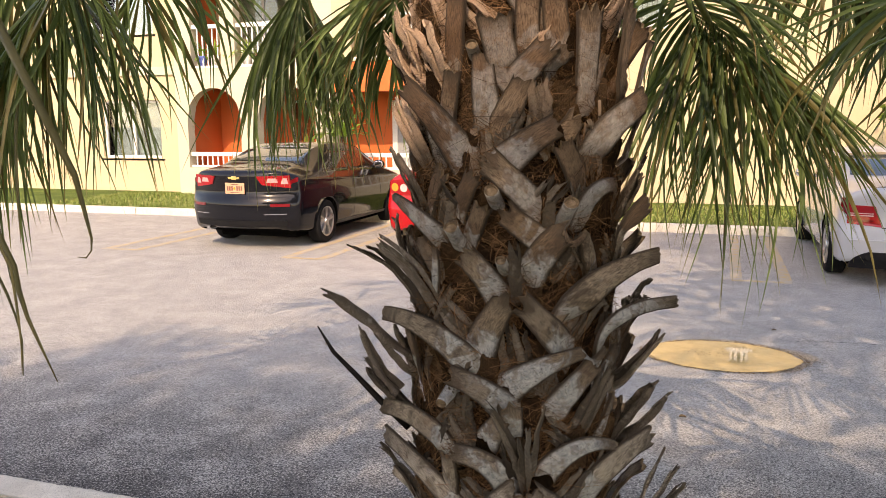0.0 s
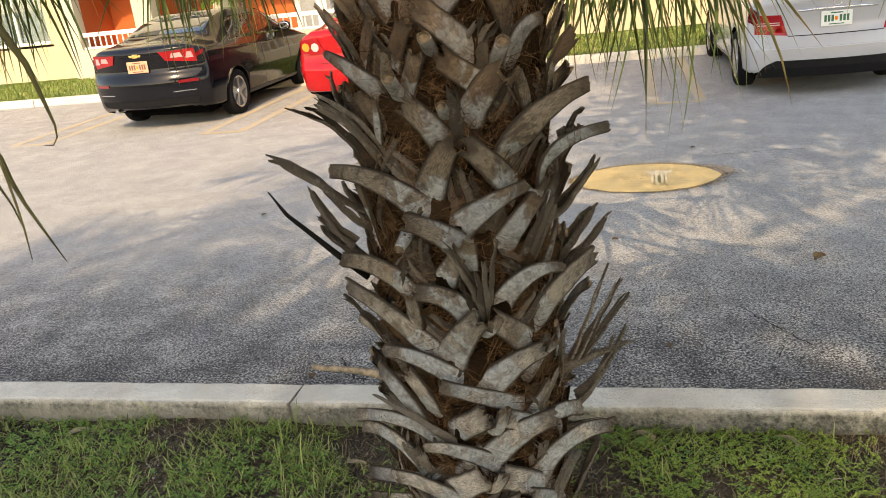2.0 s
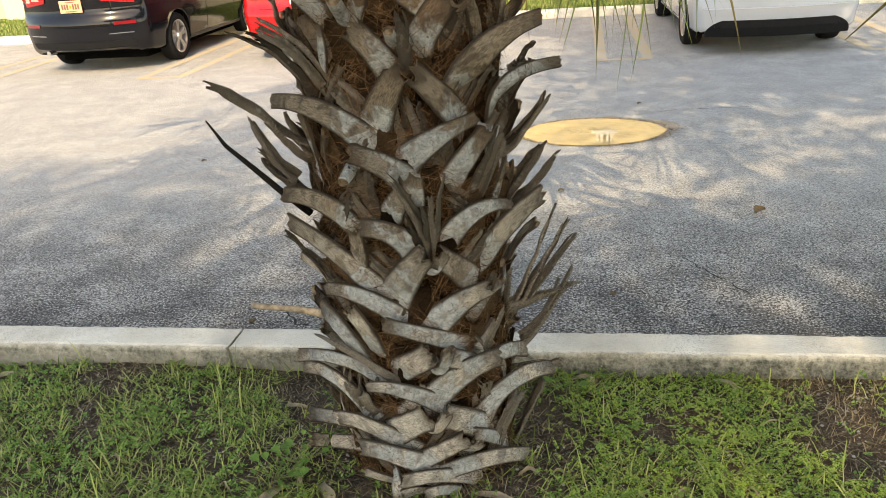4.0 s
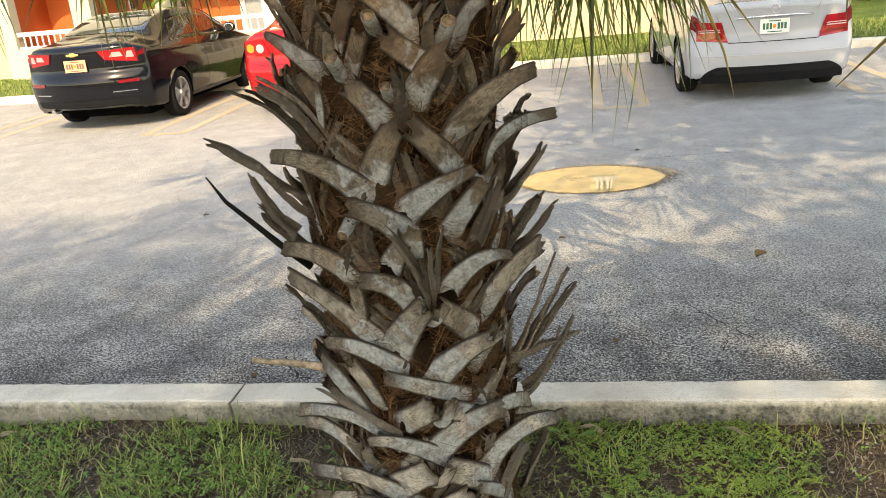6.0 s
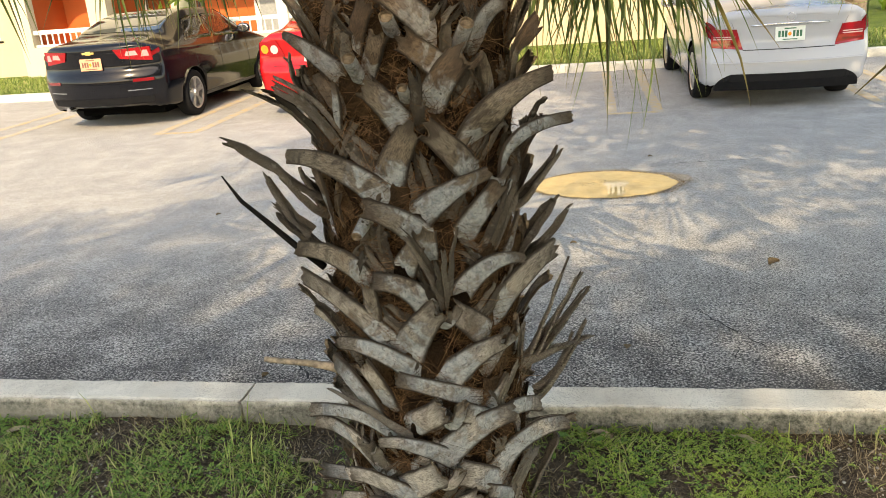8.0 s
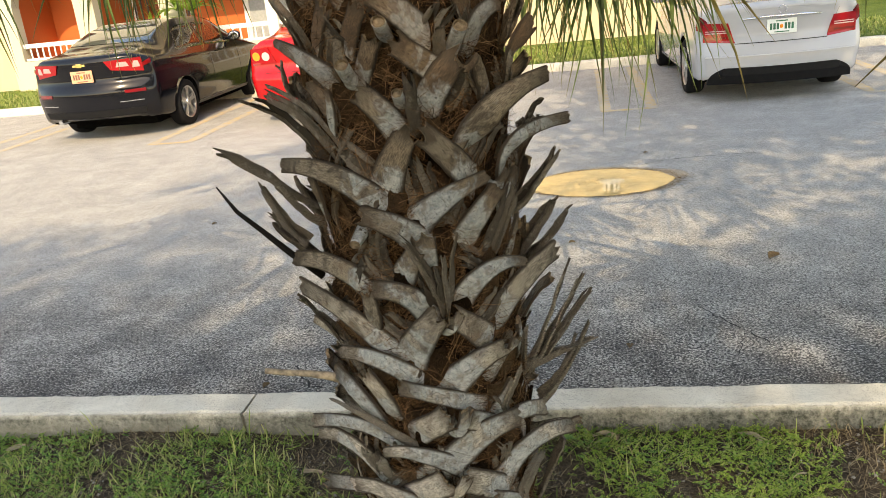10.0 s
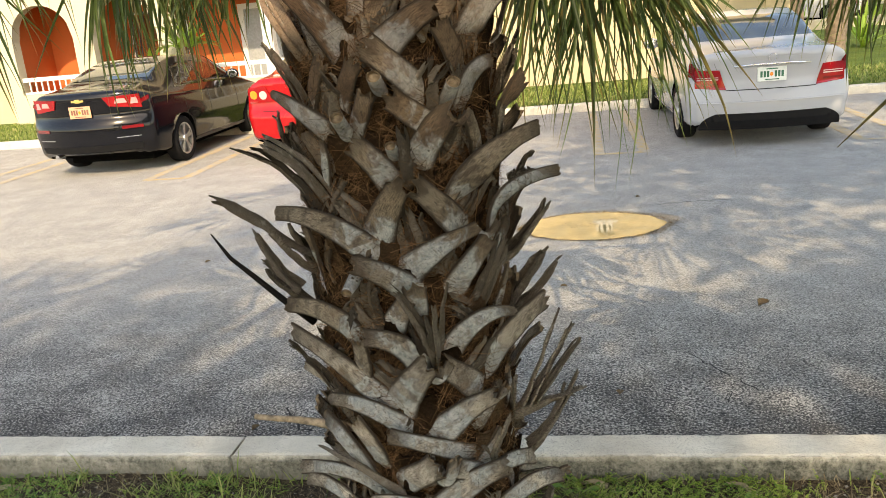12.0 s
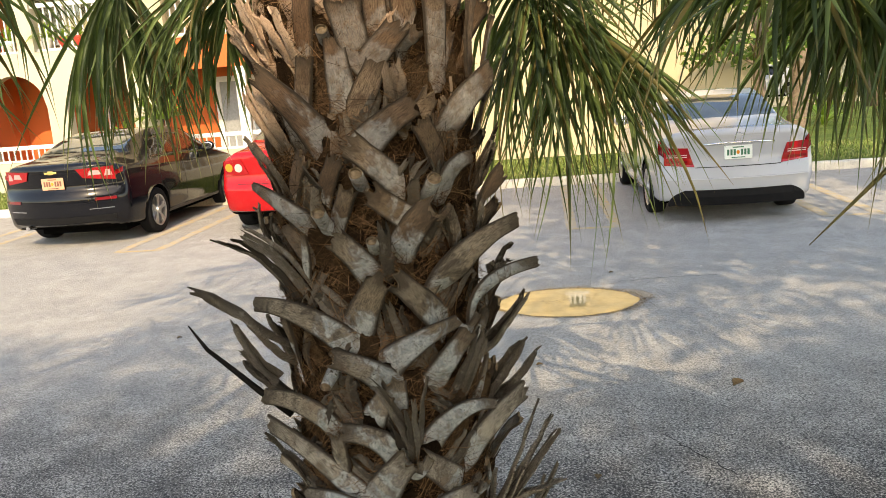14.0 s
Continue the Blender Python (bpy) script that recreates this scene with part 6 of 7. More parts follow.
boot(95, 1.757, 0.266, 77, 1.892, 0.298, 78, 2.029, 0.315, 0.070, 0.060, "s")
boot(56, 1.665, 0.262, 66, 1.749, 0.310, 93, 1.807, 0.336, 0.071, 0.048, "s")
boot(94, 1.798, 0.311, 93, 1.878, 0.328, 93, 1.952, 0.351, 0.042, 0.030, "s")
boot(94, 1.657, 0.291, 94, 1.704, 0.305, 94, 1.757, 0.324, 0.040, 0.027, "s")
boot(52, 1.586, 0.262, 41, 1.651, 0.298, 34, 1.704, 0.315, 0.057, 0.038, "s")
boot(-45, 1.652, 0.262, -48, 1.734, 0.301, -58, 1.809, 0.320, 0.049, 0.032, "r")
boot(36, 1.910, 0.262, 33, 1.974, 0.283, 31, 2.043, 0.290, 0.054, 0.045, "s")
boot(20, 1.914, 0.262, 19, 1.976, 0.283, 19, 2.045, 0.290, 0.048, 0.042, "s")
boot(-11, 1.885, 0.262, -7, 1.902, 0.301, -5, 1.930, 0.320, 0.035, 0.029, "c")

# the thin black strip that sticks out, and the straw-coloured stalk below it
_b = bmesh.new()
tube(_b, [(-0.28, -0.10, 0.90), (-0.349, -0.139, 0.985), (-0.406, -0.176, 1.066), (-0.454, -0.211, 1.135), (-0.486, -0.236, 1.211)], [0.012, 0.010, 0.008, 0.006, 0.002], 6)
part("dry_strip", _b, plain("black_strip", (0.010, 0.009, 0.008), 0.8, spec=0.1), palm, "thin black dry strip", smooth=True)
_b = bmesh.new()
tube(_b, [(-0.16, -0.18, 0.610), (-0.232, -0.19, 0.618), (-0.29, -0.19, 0.629), (-0.349, -0.19, 0.637), (-0.40, -0.19, 0.640), (-0.466, -0.19, 0.647)], [0.018, 0.016, 0.012, 0.010, 0.009, 0.009], 8)
part("leaf_stalk", _b, plain("straw_wood", (0.24, 0.185, 0.125), 0.85, var=0.6, scale=45, bump=0.6), palm, "straw-coloured broken leaf stalk", smooth=True)


def wild_boots(owner, z_lo, z_hi, a_lo, a_hi, step, seed):
    """Leaf bases in crossed rows on the sides of a trunk that are seldom seen."""
    q = random.Random(seed)
    z, odd = z_lo, 0
    while z < z_hi:
        a = a_lo + (odd % 2) * 14
        while a < a_hi:
            d = q.choice((-1, 1)) * q.uniform(14, 30)
            zb, up, re = z + q.uniform(-0.03, 0.03), q.uniform(0.13, 0.2), q.uniform(0.30, 0.36)
            boot(a, zb, 0.262, a + d * 0.5, zb + up * 0.5, 0.25 + 0.55 * (re - 0.25), a + d, zb + up, re, q.uniform(0.06, 0.09), q.uniform(0.035, 0.055), q.choice("ssbbr"), owner)
            a += q.uniform(26, 34)
        z += step
        odd += 1


wild_boots(palm, 0.12, 2.3, 112, 272, 0.17, 5)
wild_boots(palm, 2.08, 2.4, -75, 105, 0.13, 6)

# loose fibre between the leaf bases
_verts, _faces = [], []
q = random.Random(3)
for _ in range(26000):
    a, z = q.uniform(-85, 110), q.uniform(0.08, 2.15)
    r = q.uniform(0.25, 0.28)
    p = trunk_pt(a, z, r)
    out = Vector((p.x, p.y, 0)).normalized()
    tan = Vector((-out.y, out.x, 0))
    d = (tan * q.uniform(-1, 1) + Vector((0, 0, 1)) * q.uniform(-0.7, 1.0) + out * q.uniform(0.0, 0.16)).normalized()
    bendv = (tan * q.uniform(-1, 1) + Vector((0, 0, -1)) * q.uniform(-0.2, 0.8) - out * 0.2) * 0.9
    ln, w = q.uniform(0.03, 0.10), q.uniform(0.0004, 0.0009)
    sd = d.cross(out).normalized() * w
    i0 = len(_verts)
    for s in (0, 0.33, 0.66, 1.0):
        c = p + d * ln * s + bendv * ln * s * s
        _verts += [c - sd * (1 - 0.6 * s), c + sd * (1 - 0.6 * s)]
    _faces += [(i0 + 2 * s, i0 + 2 * s + 1, i0 + 2 * s + 3, i0 + 2 * s + 2) for s in range(3)]
_me = bpy.data.meshes.new("fibre")
_me.from_pydata(_verts, [], _faces)
_me.materials.append(FIBRE)
_fib = new("fibre", _me)
_fib.parent = palm
tagged(_fib, "tangled brown palm fibre", kind="stuff")


# ---- fronds ----
def frond(owner, base, hub, tip, seg, width, seed, sag=0.5, n=44, mat=None, dry=0.12, back=0.5, hang=0.0, arch=1.0, taper=0.0):
    """A fan frond: a stalk from base to hub, a rib that arches on from hub to tip, and folded blades of length seg that hang from it."""
    q = random.Random(seed)
    base, hub, tip = Vector(base), Vector(hub), Vector(tip)
    fr = new("frond")
    fr.parent = owner
    fr.matrix_parent_inverse = Matrix.Translation(-owner.location)
    fr.location = hub
    base, tip, hub0 = base - hub, tip - hub, Vector((0, 0, 0))
    mid = base * 0.5 + Vector((0, 0, 0.10 * base.length))
    pts = [base * (1 - s) ** 2 + mid * 2 * s * (1 - s) for s in (i / 8 for i in range(9))]
    part("stalk", tube(bmesh.new(), pts, [0.02 - 0.009 * i / 8 for i in range(9)], 8), STALK, fr, "green stalk", smooth=True)
    fwd = (hub0 - base).normalized()
    lift = tip * 0.5 + (fwd * 0.18 + Vector((0, 0, 0.16))) * tip.length * arch

    def rib(s):
        return lift * 2 * s * (1 - s) + tip * s * s

    n = int(n * 1.55)
    verts, faces, uvs = [], [], []
    dverts, dfaces, duvs = [], [], []
    for i in range(n):
        f = (i + 0.5) / n
        sgn = 1 if i % 2 else -1
        s = f ** 1.1 * 0.92
        o = rib(s)
        t = (rib(min(1, s + 0.05)) - rib(max(0, s - 0.05))).normalized()
        side = t.cross(Vector((0, 0, 1)))
        side = side.normalized() if side.length > 0.05 else Vector((1, 0, 0))
        up = side.cross(t).normalized()
        ang = radians(125 * (1 - f) ** 1.2 * (back + 0.5) + 12 + q.uniform(-13, 13))
        d = (t * math.cos(ang) + side * sgn * math.sin(ang) + up * 0.22 * (1 - f)).normalized()
        hg = hang * (1 - 0.75 * f)
        d = (d * (1 - hg) + Vector((0, 0, -1)) * hg).normalized()
        L = seg * (0.74 + 0.32 * math.sin(math.pi * (0.2 + 0.7 * f))) * q.uniform(0.7, 1.14) * (1 - taper * f)
        sg = sag * q.uniform(0.35, 1.6)
        w = width * q.uniform(0.34, 0.62)
        bx, bu, bf = (dverts, duvs, dfaces) if q.random() < dry else (verts, uvs, faces)
        i0, rows = len(bx), 9
        p, dd = o.copy(), d.copy()
        crook = q.uniform(0.25, 0.95)
        twist = q.uniform(-1.6, 1.6)
        drift = Vector((q.uniform(-0.10, 0.10), q.uniform(-0.10, 0.10), 0))
        for r in range(rows + 1):
            u = r / rows
            g = Vector((0, 0, -1))
            nn = dd.cross(side * sgn).normalized() if dd.cross(side).length > 0.1 else up
            cr = dd.cross(nn).normalized()
            cr = (cr * math.cos(twist * u) + nn * math.sin(twist * u)).normalized()
            nn = cr.cross(dd).normalized()
            ww = w * min(1.0, 0.28 + 2.2 * u) * (1 - max(0, (u - 0.42) / 0.58) ** 1.15)
            fold = 0.42 * ww
            bx += [p - cr * ww * 0.5 - nn * fold * 0.5, p + nn * fold * 0.5, p + cr * ww * 0.5 - nn * fold * 0.5]
            bu += [(0 + i, u), (0.5 + i, u), (1 + i, u)]
            k = sg * (0.35 + 1.3 * u) * (2.2 if abs(u - crook) < 0.06 else 1.0) / rows * 2.0
            dd = (dd + g * k + drift).normalized()
            p = p + dd * L / rows
        for r in range(rows):
            a = i0 + 3 * r
            bf += [(a, a + 1, a + 4, a + 3), (a + 1, a + 2, a + 5, a + 4)]
    for nm, vv, ff, uu, mt, lab in (("blade", verts, faces, uvs, mat or FROND, ""), ("dry_blade", dverts, dfaces, duvs, DRYBLADE, "yellow-brown drying blades")):
        if not ff:
            continue
        me = bpy.data.meshes.new(nm)
        me.from_pydata(vv, [], ff)
        ul = me.uv_layers.new(name="UVMap")
        ul.data.foreach_set("uv", [c for f2 in ff for v in f2 for c in uu[v]])
        me.materials.append(mt)
        me.shade_smooth()
        ob = new(nm, me)
        ob.parent = fr
        tagged(ob, lab)
    return fr


# fronds that hang into view
frond(palm, (0.14, 1.80, 2.45), (0.40, 2.48, 2.12), (0.80, 2.80, 1.86), 0.90, 0.036, 21, 0.6, 76, hang=0.74, arch=0.25, back=0.8, taper=0.4)
frond(palm, (0.16, 1.82, 2.48), (0.48, 2.60, 2.03), (0.74, 2.78, 1.84), 0.92, 0.038, 35, 0.8, 42, hang=0.88, arch=0.2, back=0.6, taper=0.1)
frond(palm, (0.14, 1.85, 2.5), (0.36, 2.42, 2.22), (0.42, 2.62, 2.05), 0.62, 0.034, 34, 0.8, 50, hang=0.45, arch=0.3, back=0.9)
frond(palm, (0.2, 1.85, 2.6), (0.78, 2.80, 2.46), (1.02, 3.20, 2.26), 0.64, 0.036, 22, 1.3, 54, dry=0.35, hang=0.60)
frond(palm, (-0.2, 1.80, 2.5), (-1.02, 2.36, 2.30), (-1.16, 2.52, 2.14), 0.74, 0.036, 23, 1.4, 56, hang=0.8)
frond(palm, (-0.12, 1.85, 2.35), (-0.42, 2.15, 2.30), (-0.70, 2.45, 2.06), 0.60, 0.030, 24, 0.8, 74, dry=0.15, hang=0.42)
frond(palm, (-0.2, 1.70, 2.6), (-1.70, 2.40, 2.52), (-1.95, 2.60, 2.30), 0.80, 0.036, 25, 1.0, 38, hang=0.45)
frond(palm, (-0.2, 1.55, 2.55), (-0.90, 1.05, 2.10), (-1.06, 0.95, 1.90), 0.60, 0.030, 26, 1.3, 84, hang=0.55)
frond(palm, (-0.25, 1.50, 2.65), (-1.18, 1.25, 2.22), (-1.46, 1.18, 1.98), 0.66, 0.032, 29, 1.2, 50, hang=0.55)
frond(palm, (0.2, 1.60, 2.6), (1.14, 1.55, 2.26), (1.36, 1.45, 2.02), 0.74, 0.034, 27, 1.2, 70, hang=0.55)
frond(palm, (0.2, 1.65, 2.6), (1.38, 2.20, 2.42), (1.75, 2.35, 2.14), 0.76, 0.036, 28, 1.2, 66, hang=0.50)
frond(palm, (0.2, 1.55, 2.6), (1.28, 1.30, 2.14), (1.42, 1.16, 1.92), 0.62, 0.032, 31, 1.2, 76, hang=0.55)
frond(palm, (0.2, 1.60, 2.65), (1.00, 1.42, 2.04), (1.18, 1.40, 1.90), 0.56, 0.040, 32, 0.9, 74, hang=0.45, arch=0.4, back=0.9)
frond(palm, (0.2, 1.50, 2.6), (1.22, 1.44, 2.04), (1.50, 1.48, 1.88), 0.56, 0.040, 33, 1.0, 84, hang=0.55, arch=0.4, back=0.8)


def crown(owner, cx, cy, cz, count, reach, seed, lo=0, hi=360):
    """The upper fronds of a palm, out over the road and the verge."""
    q = random.Random(seed)
    for i in range(count):
        a = radians(lo + (hi - lo) * (i + q.uniform(0.2, 0.8)) / count)
        e = q.uniform(0.35, 1.3)
        R = reach * q.uniform(0.75, 1.05)
        d = Vector((math.cos(a), math.sin(a), 0))
        b = Vector((cx, cy, cz))
        hub = b + d * R * 0.55 * math.cos(e * 0.6) + Vector((0, 0, R * 0.6 * e))
        tip = hub + d * R * 0.42 + Vector((0, 0, -0.25 * R * (1.1 - e)))
        frond(owner, b + d * 0.12, hub, tip, R * 0.5, 0.042, seed * 50 + i, 0.35, 40)


crown(palm, -0.0, 1.64, 2.7, 13, 2.6, 7, -15, 252)
# long fronds out to the side, whose fingers edge the shade on the road
frond(palm, (-0.12, 1.66, 2.7), (-1.95, 1.85, 3.75), (-2.55, 1.95, 3.75), 0.95, 0.046, 411, 0.12, 46, hang=0.0)
frond(palm, (-0.12, 1.72, 2.7), (-1.65, 2.45, 4.0), (-2.15, 2.85, 4.0), 0.95, 0.046, 412, 0.12, 46, hang=0.0)
frond(palm, (-0.12, 1.60, 2.7), (-1.85, 1.25, 3.1), (-2.45, 1.15, 3.0), 0.90, 0.046, 413, 0.12, 46, hang=0.0)
frond(palm, (-0.10, 1.75, 2.7), (-1.2, 2.75, 4.1), (-1.55, 3.25, 4.1), 0.95, 0.046, 414, 0.12, 46, hang=0.0)


def thread(owner, pts, r):
    part("leaf_thread", tube(bmesh.new(), [Vector(p) - owner.location for p in pts], r, 5), DRYBLADE, owner, "long thin leaf thread", smooth=True)


thread(palm, [(-0.426, 0.177, 1.944), (-0.206, 0.137, 1.604), (-0.194, 0.129, 1.58), (-0.178, 0.122, 1.554), (-0.167, 0.124, 1.526), (-0.149, 0.126, 1.485)], [0.0049, 0.0035, 0.003, 0.0022, 0.0016, 0.0005])
thread(palm, [(-0.436, 0.175, 1.912), (-0.216, 0.135, 1.572), (-0.201, 0.129, 1.551), (-0.194, 0.128, 1.526), (-0.182, 0.114, 1.492)], [0.0022, 0.0016, 0.0012, 0.0009, 0.0004])
thread(palm, [(-0.413, 0.161, 1.944), (-0.193, 0.121, 1.604), (-0.185, 0.117, 1.554), (-0.18, 0.113, 1.526), (-0.176, 0.107, 1.496)], [0.0025, 0.0018, 0.0014, 0.001, 0.0004])
thread(palm, [(-0.556, 0.387, 2.075), (-0.336, 0.347, 1.735), (-0.32, 0.358, 1.685), (-0.311, 0.361, 1.638), (-0.303, 0.362, 1.6), (-0.302, 0.359, 1.584), (-0.307, 0.354, 1.574), (-0.316, 0.347, 1.576)], [0.0084, 0.006, 0.0045, 0.003, 0.0018, 0.0013, 0.001, 0.0005])
thread(palm, [(1.52, 1.42, 1.86), (1.36, 1.40, 1.66), (1.20, 1.39, 1.50), (1.05, 1.38, 1.355)], [0.009, 0.008, 0.006, 0.001])


# ---- plants on the verge ----
def green_mat(name, a, b, dry):
    k = Mat(name, 0.6, spec=0.35)
    c = k.ramp(k.island(), (0.0, a), (0.5, b), (0.76, tuple(0.5 * (p + q) for p, q in zip(b, dry))), (1.0, dry))
    k.color(c)
    tr, mx = k.n.new("ShaderNodeBsdfTranslucent"), k.n.new("ShaderNodeMixShader")
    k.l.new(c, tr.inputs[0])
    mx.inputs[0].default_value = 0.35
    k.l.new(k.b.outputs[0], mx.inputs[1])
    k.l.new(tr.outputs[0], mx.inputs[2])
    k.l.new(mx.outputs[0], k.n["Material Output"].inputs[0])
    return k.m


GRASS = green_mat("grass_blade", (0.08, 0.125, 0.03), (0.25, 0.34, 0.075), (0.42, 0.40, 0.17))
MOSSY = green_mat("ground_cover", (0.07, 0.14, 0.02), (0.27, 0.40, 0.06), (0.38, 0.42, 0.12))
WEED = green_mat("weed_leaf", (0.055, 0.13, 0.03), (0.18, 0.32, 0.065), (0.28, 0.38, 0.10))
STRAW = green_mat("dead_grass", (0.09, 0.062, 0.036), (0.22, 0.165, 0.095), (0.38, 0.31, 0.2))


def lawn_z(x, y):
    u, v = (x + 6) / 12, (y + 6) / (KERB_Y0 + 6.01)
    return 0.035 + 0.03 * noise.noise((u * 14, v * 9, 0)) + 0.012 * noise.noise((u * 60, v * 50, 3))


def bare(x, y):
    """How bare the soil is: open patches by the trunk and at random."""
    d = math.hypot(x - AX, y - AY)
    b = max(0.0, 1.0 - abs(d - 0.36) / 0.20) * 0.75
    b = max(b, 1.0 if noise.noise((x * 2.6, y * 2.6, 7.0)) + 0.5 * noise.noise((x * 9, y * 9, 3.0)) > 0.40 else 0.0)
    if d < 0.26:
        b = 1.0
    if x > 1.15 and y > 1.9:
        b = max(b, 0.85)
    if 0.05 < x < 0.5 and y < 1.35:
        b = max(b, 0.6)
    if -0.55 < x < -0.32 and 1.75 < y < 2.0:
        b = max(b, 0.85)
    return b


def stuff(name, verts, faces, mat, label):
    me = bpy.data.meshes.new(name)
    me.from_pydata(verts, [], faces)
    me.materials.append(mat)
    return tagged(new(name, me), label, "plants", kind="stuff")


q = random.Random(77)


def blades(count, lo, hi, wid, mat, name, label, keep, x0=-2.6, x1=2.4, y0=0.4, y1=2.09, flat=0.5, ground=None):
    vv, ff = [], []
    while count > 0:
        count -= 1
        x, y = q.uniform(x0, x1), q.uniform(y0, y1)
        if q.random() > keep(x, y):
            continue
        a = q.uniform(0, 6.283)
        L, w = q.uniform(lo, hi), wid * q.uniform(0.6, 1.3)
        d = Vector((math.cos(a) * q.uniform(0.2, 1) * flat, math.sin(a) * q.uniform(0.2, 1) * flat, 1)).normalized()
        s = Vector((-math.sin(a), math.cos(a), 0)) * w * 0.5
        p = Vector((x, y, (lawn_z(x, y) if ground is None else ground) - 0.004))
        i0 = len(vv)
        sag = q.uniform(0.1, 1.0)
        for r in range(3):
            u = r / 3
            vv += [p - s * (1 - 0.3 * u), p + s * (1 - 0.3 * u)]
            p = p + d * L / 3
            d = (d + Vector((math.cos(a), math.sin(a), -0.6)) * 0.35 * sag).normalized()
        vv.append(p)
        ff += [(i0, i0 + 1, i0 + 3, i0 + 2), (i0 + 2, i0 + 3, i0 + 5, i0 + 4), (i0 + 4, i0 + 5, i0 + 6)]
    return stuff(name, vv, ff, mat, label)


def sprigs(count, size, mat, name, label, keep, pairs=(4, 8), x0=-2.4, x1=2.3, y0=0.5, y1=2.09, leaf=0.012, tall=1.0):
    """Small creeping stems with pairs of leaves."""
    vv, ff = [], []
    for _ in range(count):
        x, y = q.uniform(x0, x1), q.uniform(y0, y1)
        if q.random() > keep(x, y):
            continue
        a = q.uniform(0, 6.283)
        d = Vector((math.cos(a), math.sin(a), q.uniform(0.3, 1.3) * tall)).normalized()
        p = Vector((x, y, lawn_z(x, y) + q.uniform(0, 0.012)))
        n = q.randint(*pairs)
        for i in range(n):
            p = p + d * size * q.uniform(0.7, 1.2) / n
            d = (d + Vector((q.uniform(-0.2, 0.2), q.uniform(-0.2, 0.2), -0.06))).normalized()
            sd = d.cross(Vector((0, 0, 1))).normalized()
            lf = leaf * (1.15 - 0.5 * i / n) * q.uniform(0.7, 1.3)
            for sg in (-1, 1):
                t = (sd * sg + d * 0.55 + Vector((0, 0, q.uniform(-0.1, 0.5)))).normalized()
                w = t.cross(Vector((q.uniform(-0.3, 0.3), q.uniform(-0.3, 0.3), 1))).normalized() * lf * 0.36
                i0 = len(vv)
                vv += [p, p + t * lf * 0.5 - w, p + t * lf, p + t * lf * 0.5 + w]
                ff.append((i0, i0 + 1, i0 + 2, i0 + 3))
    return stuff(name, vv, ff, mat, label)


def mossy(x, y):
    return max(0.0, min(1.0, (x - 0.35) * 2.0 + noise.noise((x * 3, y * 3, 1)) * 0.8)) * (1 - bare(x, y)) if x > 0 else (0.9 if math.hypot(x + 0.42, y - 1.18) < 0.17 + 0.06 * noise.noise((x * 9, y * 9, 2)) else 0.06 * (1 - bare(x, y)))


def grassy(x, y):
    rim = min(1.0, max(0.0, 4 * min(y - 0.45, x + 2.5, 2.3 - x) + noise.noise((x * 5, y * 5, 50))))
    return rim * (1 - 0.97 * bare(x, y)) * (0.95 if x < 0.3 else 0.55) * max(0.06, min(1.0, 0.55 + 1.7 * noise.noise((x * 3.1, y * 3.1, 15)) + 0.9 * noise.noise((x * 11, y * 11, 4))))


blades(66000, 0.025, 0.09, 0.0042, GRASS, "grass", "short rough grass on the verge", grassy, flat=1.7)
blades(80000, 0.05, 0.11, 0.015, GRASS, "verge_grass", "rough grass along the rest of the verge", lambda x, y: 0.0 if -2.2 < x < 2.0 and y > 0.7 else 0.9 - 0.5 * noise.noise((x * 3, y * 3, 40)), -5.9, 5.9, -5.9, 2.08, 1.2)
blades(2200, 0.08, 0.16, 0.005, GRASS, "tall_grass", "taller grass tufts on the verge", lambda x, y: 1.0 if noise.noise((x * 4.5, y * 4.5, 11)) > 0.36 else 0.03, flat=0.35)
blades(42000, 0.012, 0.07, 0.0028, STRAW, "dead_grass", "dry dead grass in the verge", lambda x, y: 0.3 + 0.5 * bare(x, y) + 0.5 * max(0.0, noise.noise((x * 2.1, y * 2.1, 21))), flat=2.2)
blades(26000, 0.05, 0.10, 0.014, GRASS, "far_grass", "mown grass in front of the house", lambda x, y: 1.0, -13.0, 9.0, 13.03, 15.9, 0.9, 0.12)
sprigs(27000, 0.045, MOSSY, "ground_cover", "bright green feathery ground cover on the verge", mossy, (6, 10), leaf=0.0075)
sprigs(17000, 0.036, WEED, "creeping_weed", "small creeping weeds in the grass", lambda x, y: 0.75 * (1 - 0.9 * bare(x, y)) * (1.0 if x < 0.2 else 0.35) * max(0.06, min(1.0, 0.5 + 1.6 * noise.noise((x * 2.7, y * 2.7, 31)))), (3, 5), leaf=0.0125, tall=1.0)


def broad_weed(x, y, seed, n, label, size=0.05):
    """A broad-leaved weed: each leaf is a part."""
    z = lawn_z(x, y)
    t = thing("broadleaf_weed", label, "weed", pose(x, y, z), "weeds by the trunk")
    w = random.Random(seed)
    for _ in range(n):
        a, e, L, ln = w.uniform(0, 6.283), w.uniform(0.25, 1.0), w.uniform(0.03, 0.10), size * w.uniform(0.7, 1.3)
        d = Vector((math.cos(a) * math.cos(e), math.sin(a) * math.cos(e), math.sin(e)))
        s = Vector((-math.sin(a), math.cos(a), 0))
        o = d * L
        part("leaf", sheet(4, 4, lambda u, v: o + (d * 0.8 + Vector((0, 0, -0.25 * u))) * ln * u + s * (v - 0.5) * ln * 0.85 * math.sin(math.pi * min(0.96, 0.12 + u * 0.86)) + Vector((0, 0, 0.18 * ln * abs(2 * v - 1)))), WEED, t, smooth=True)
        part("stem", tube(bmesh.new(), [(0, 0, 0), o], 0.0014, 5), STALK, t)
    return t


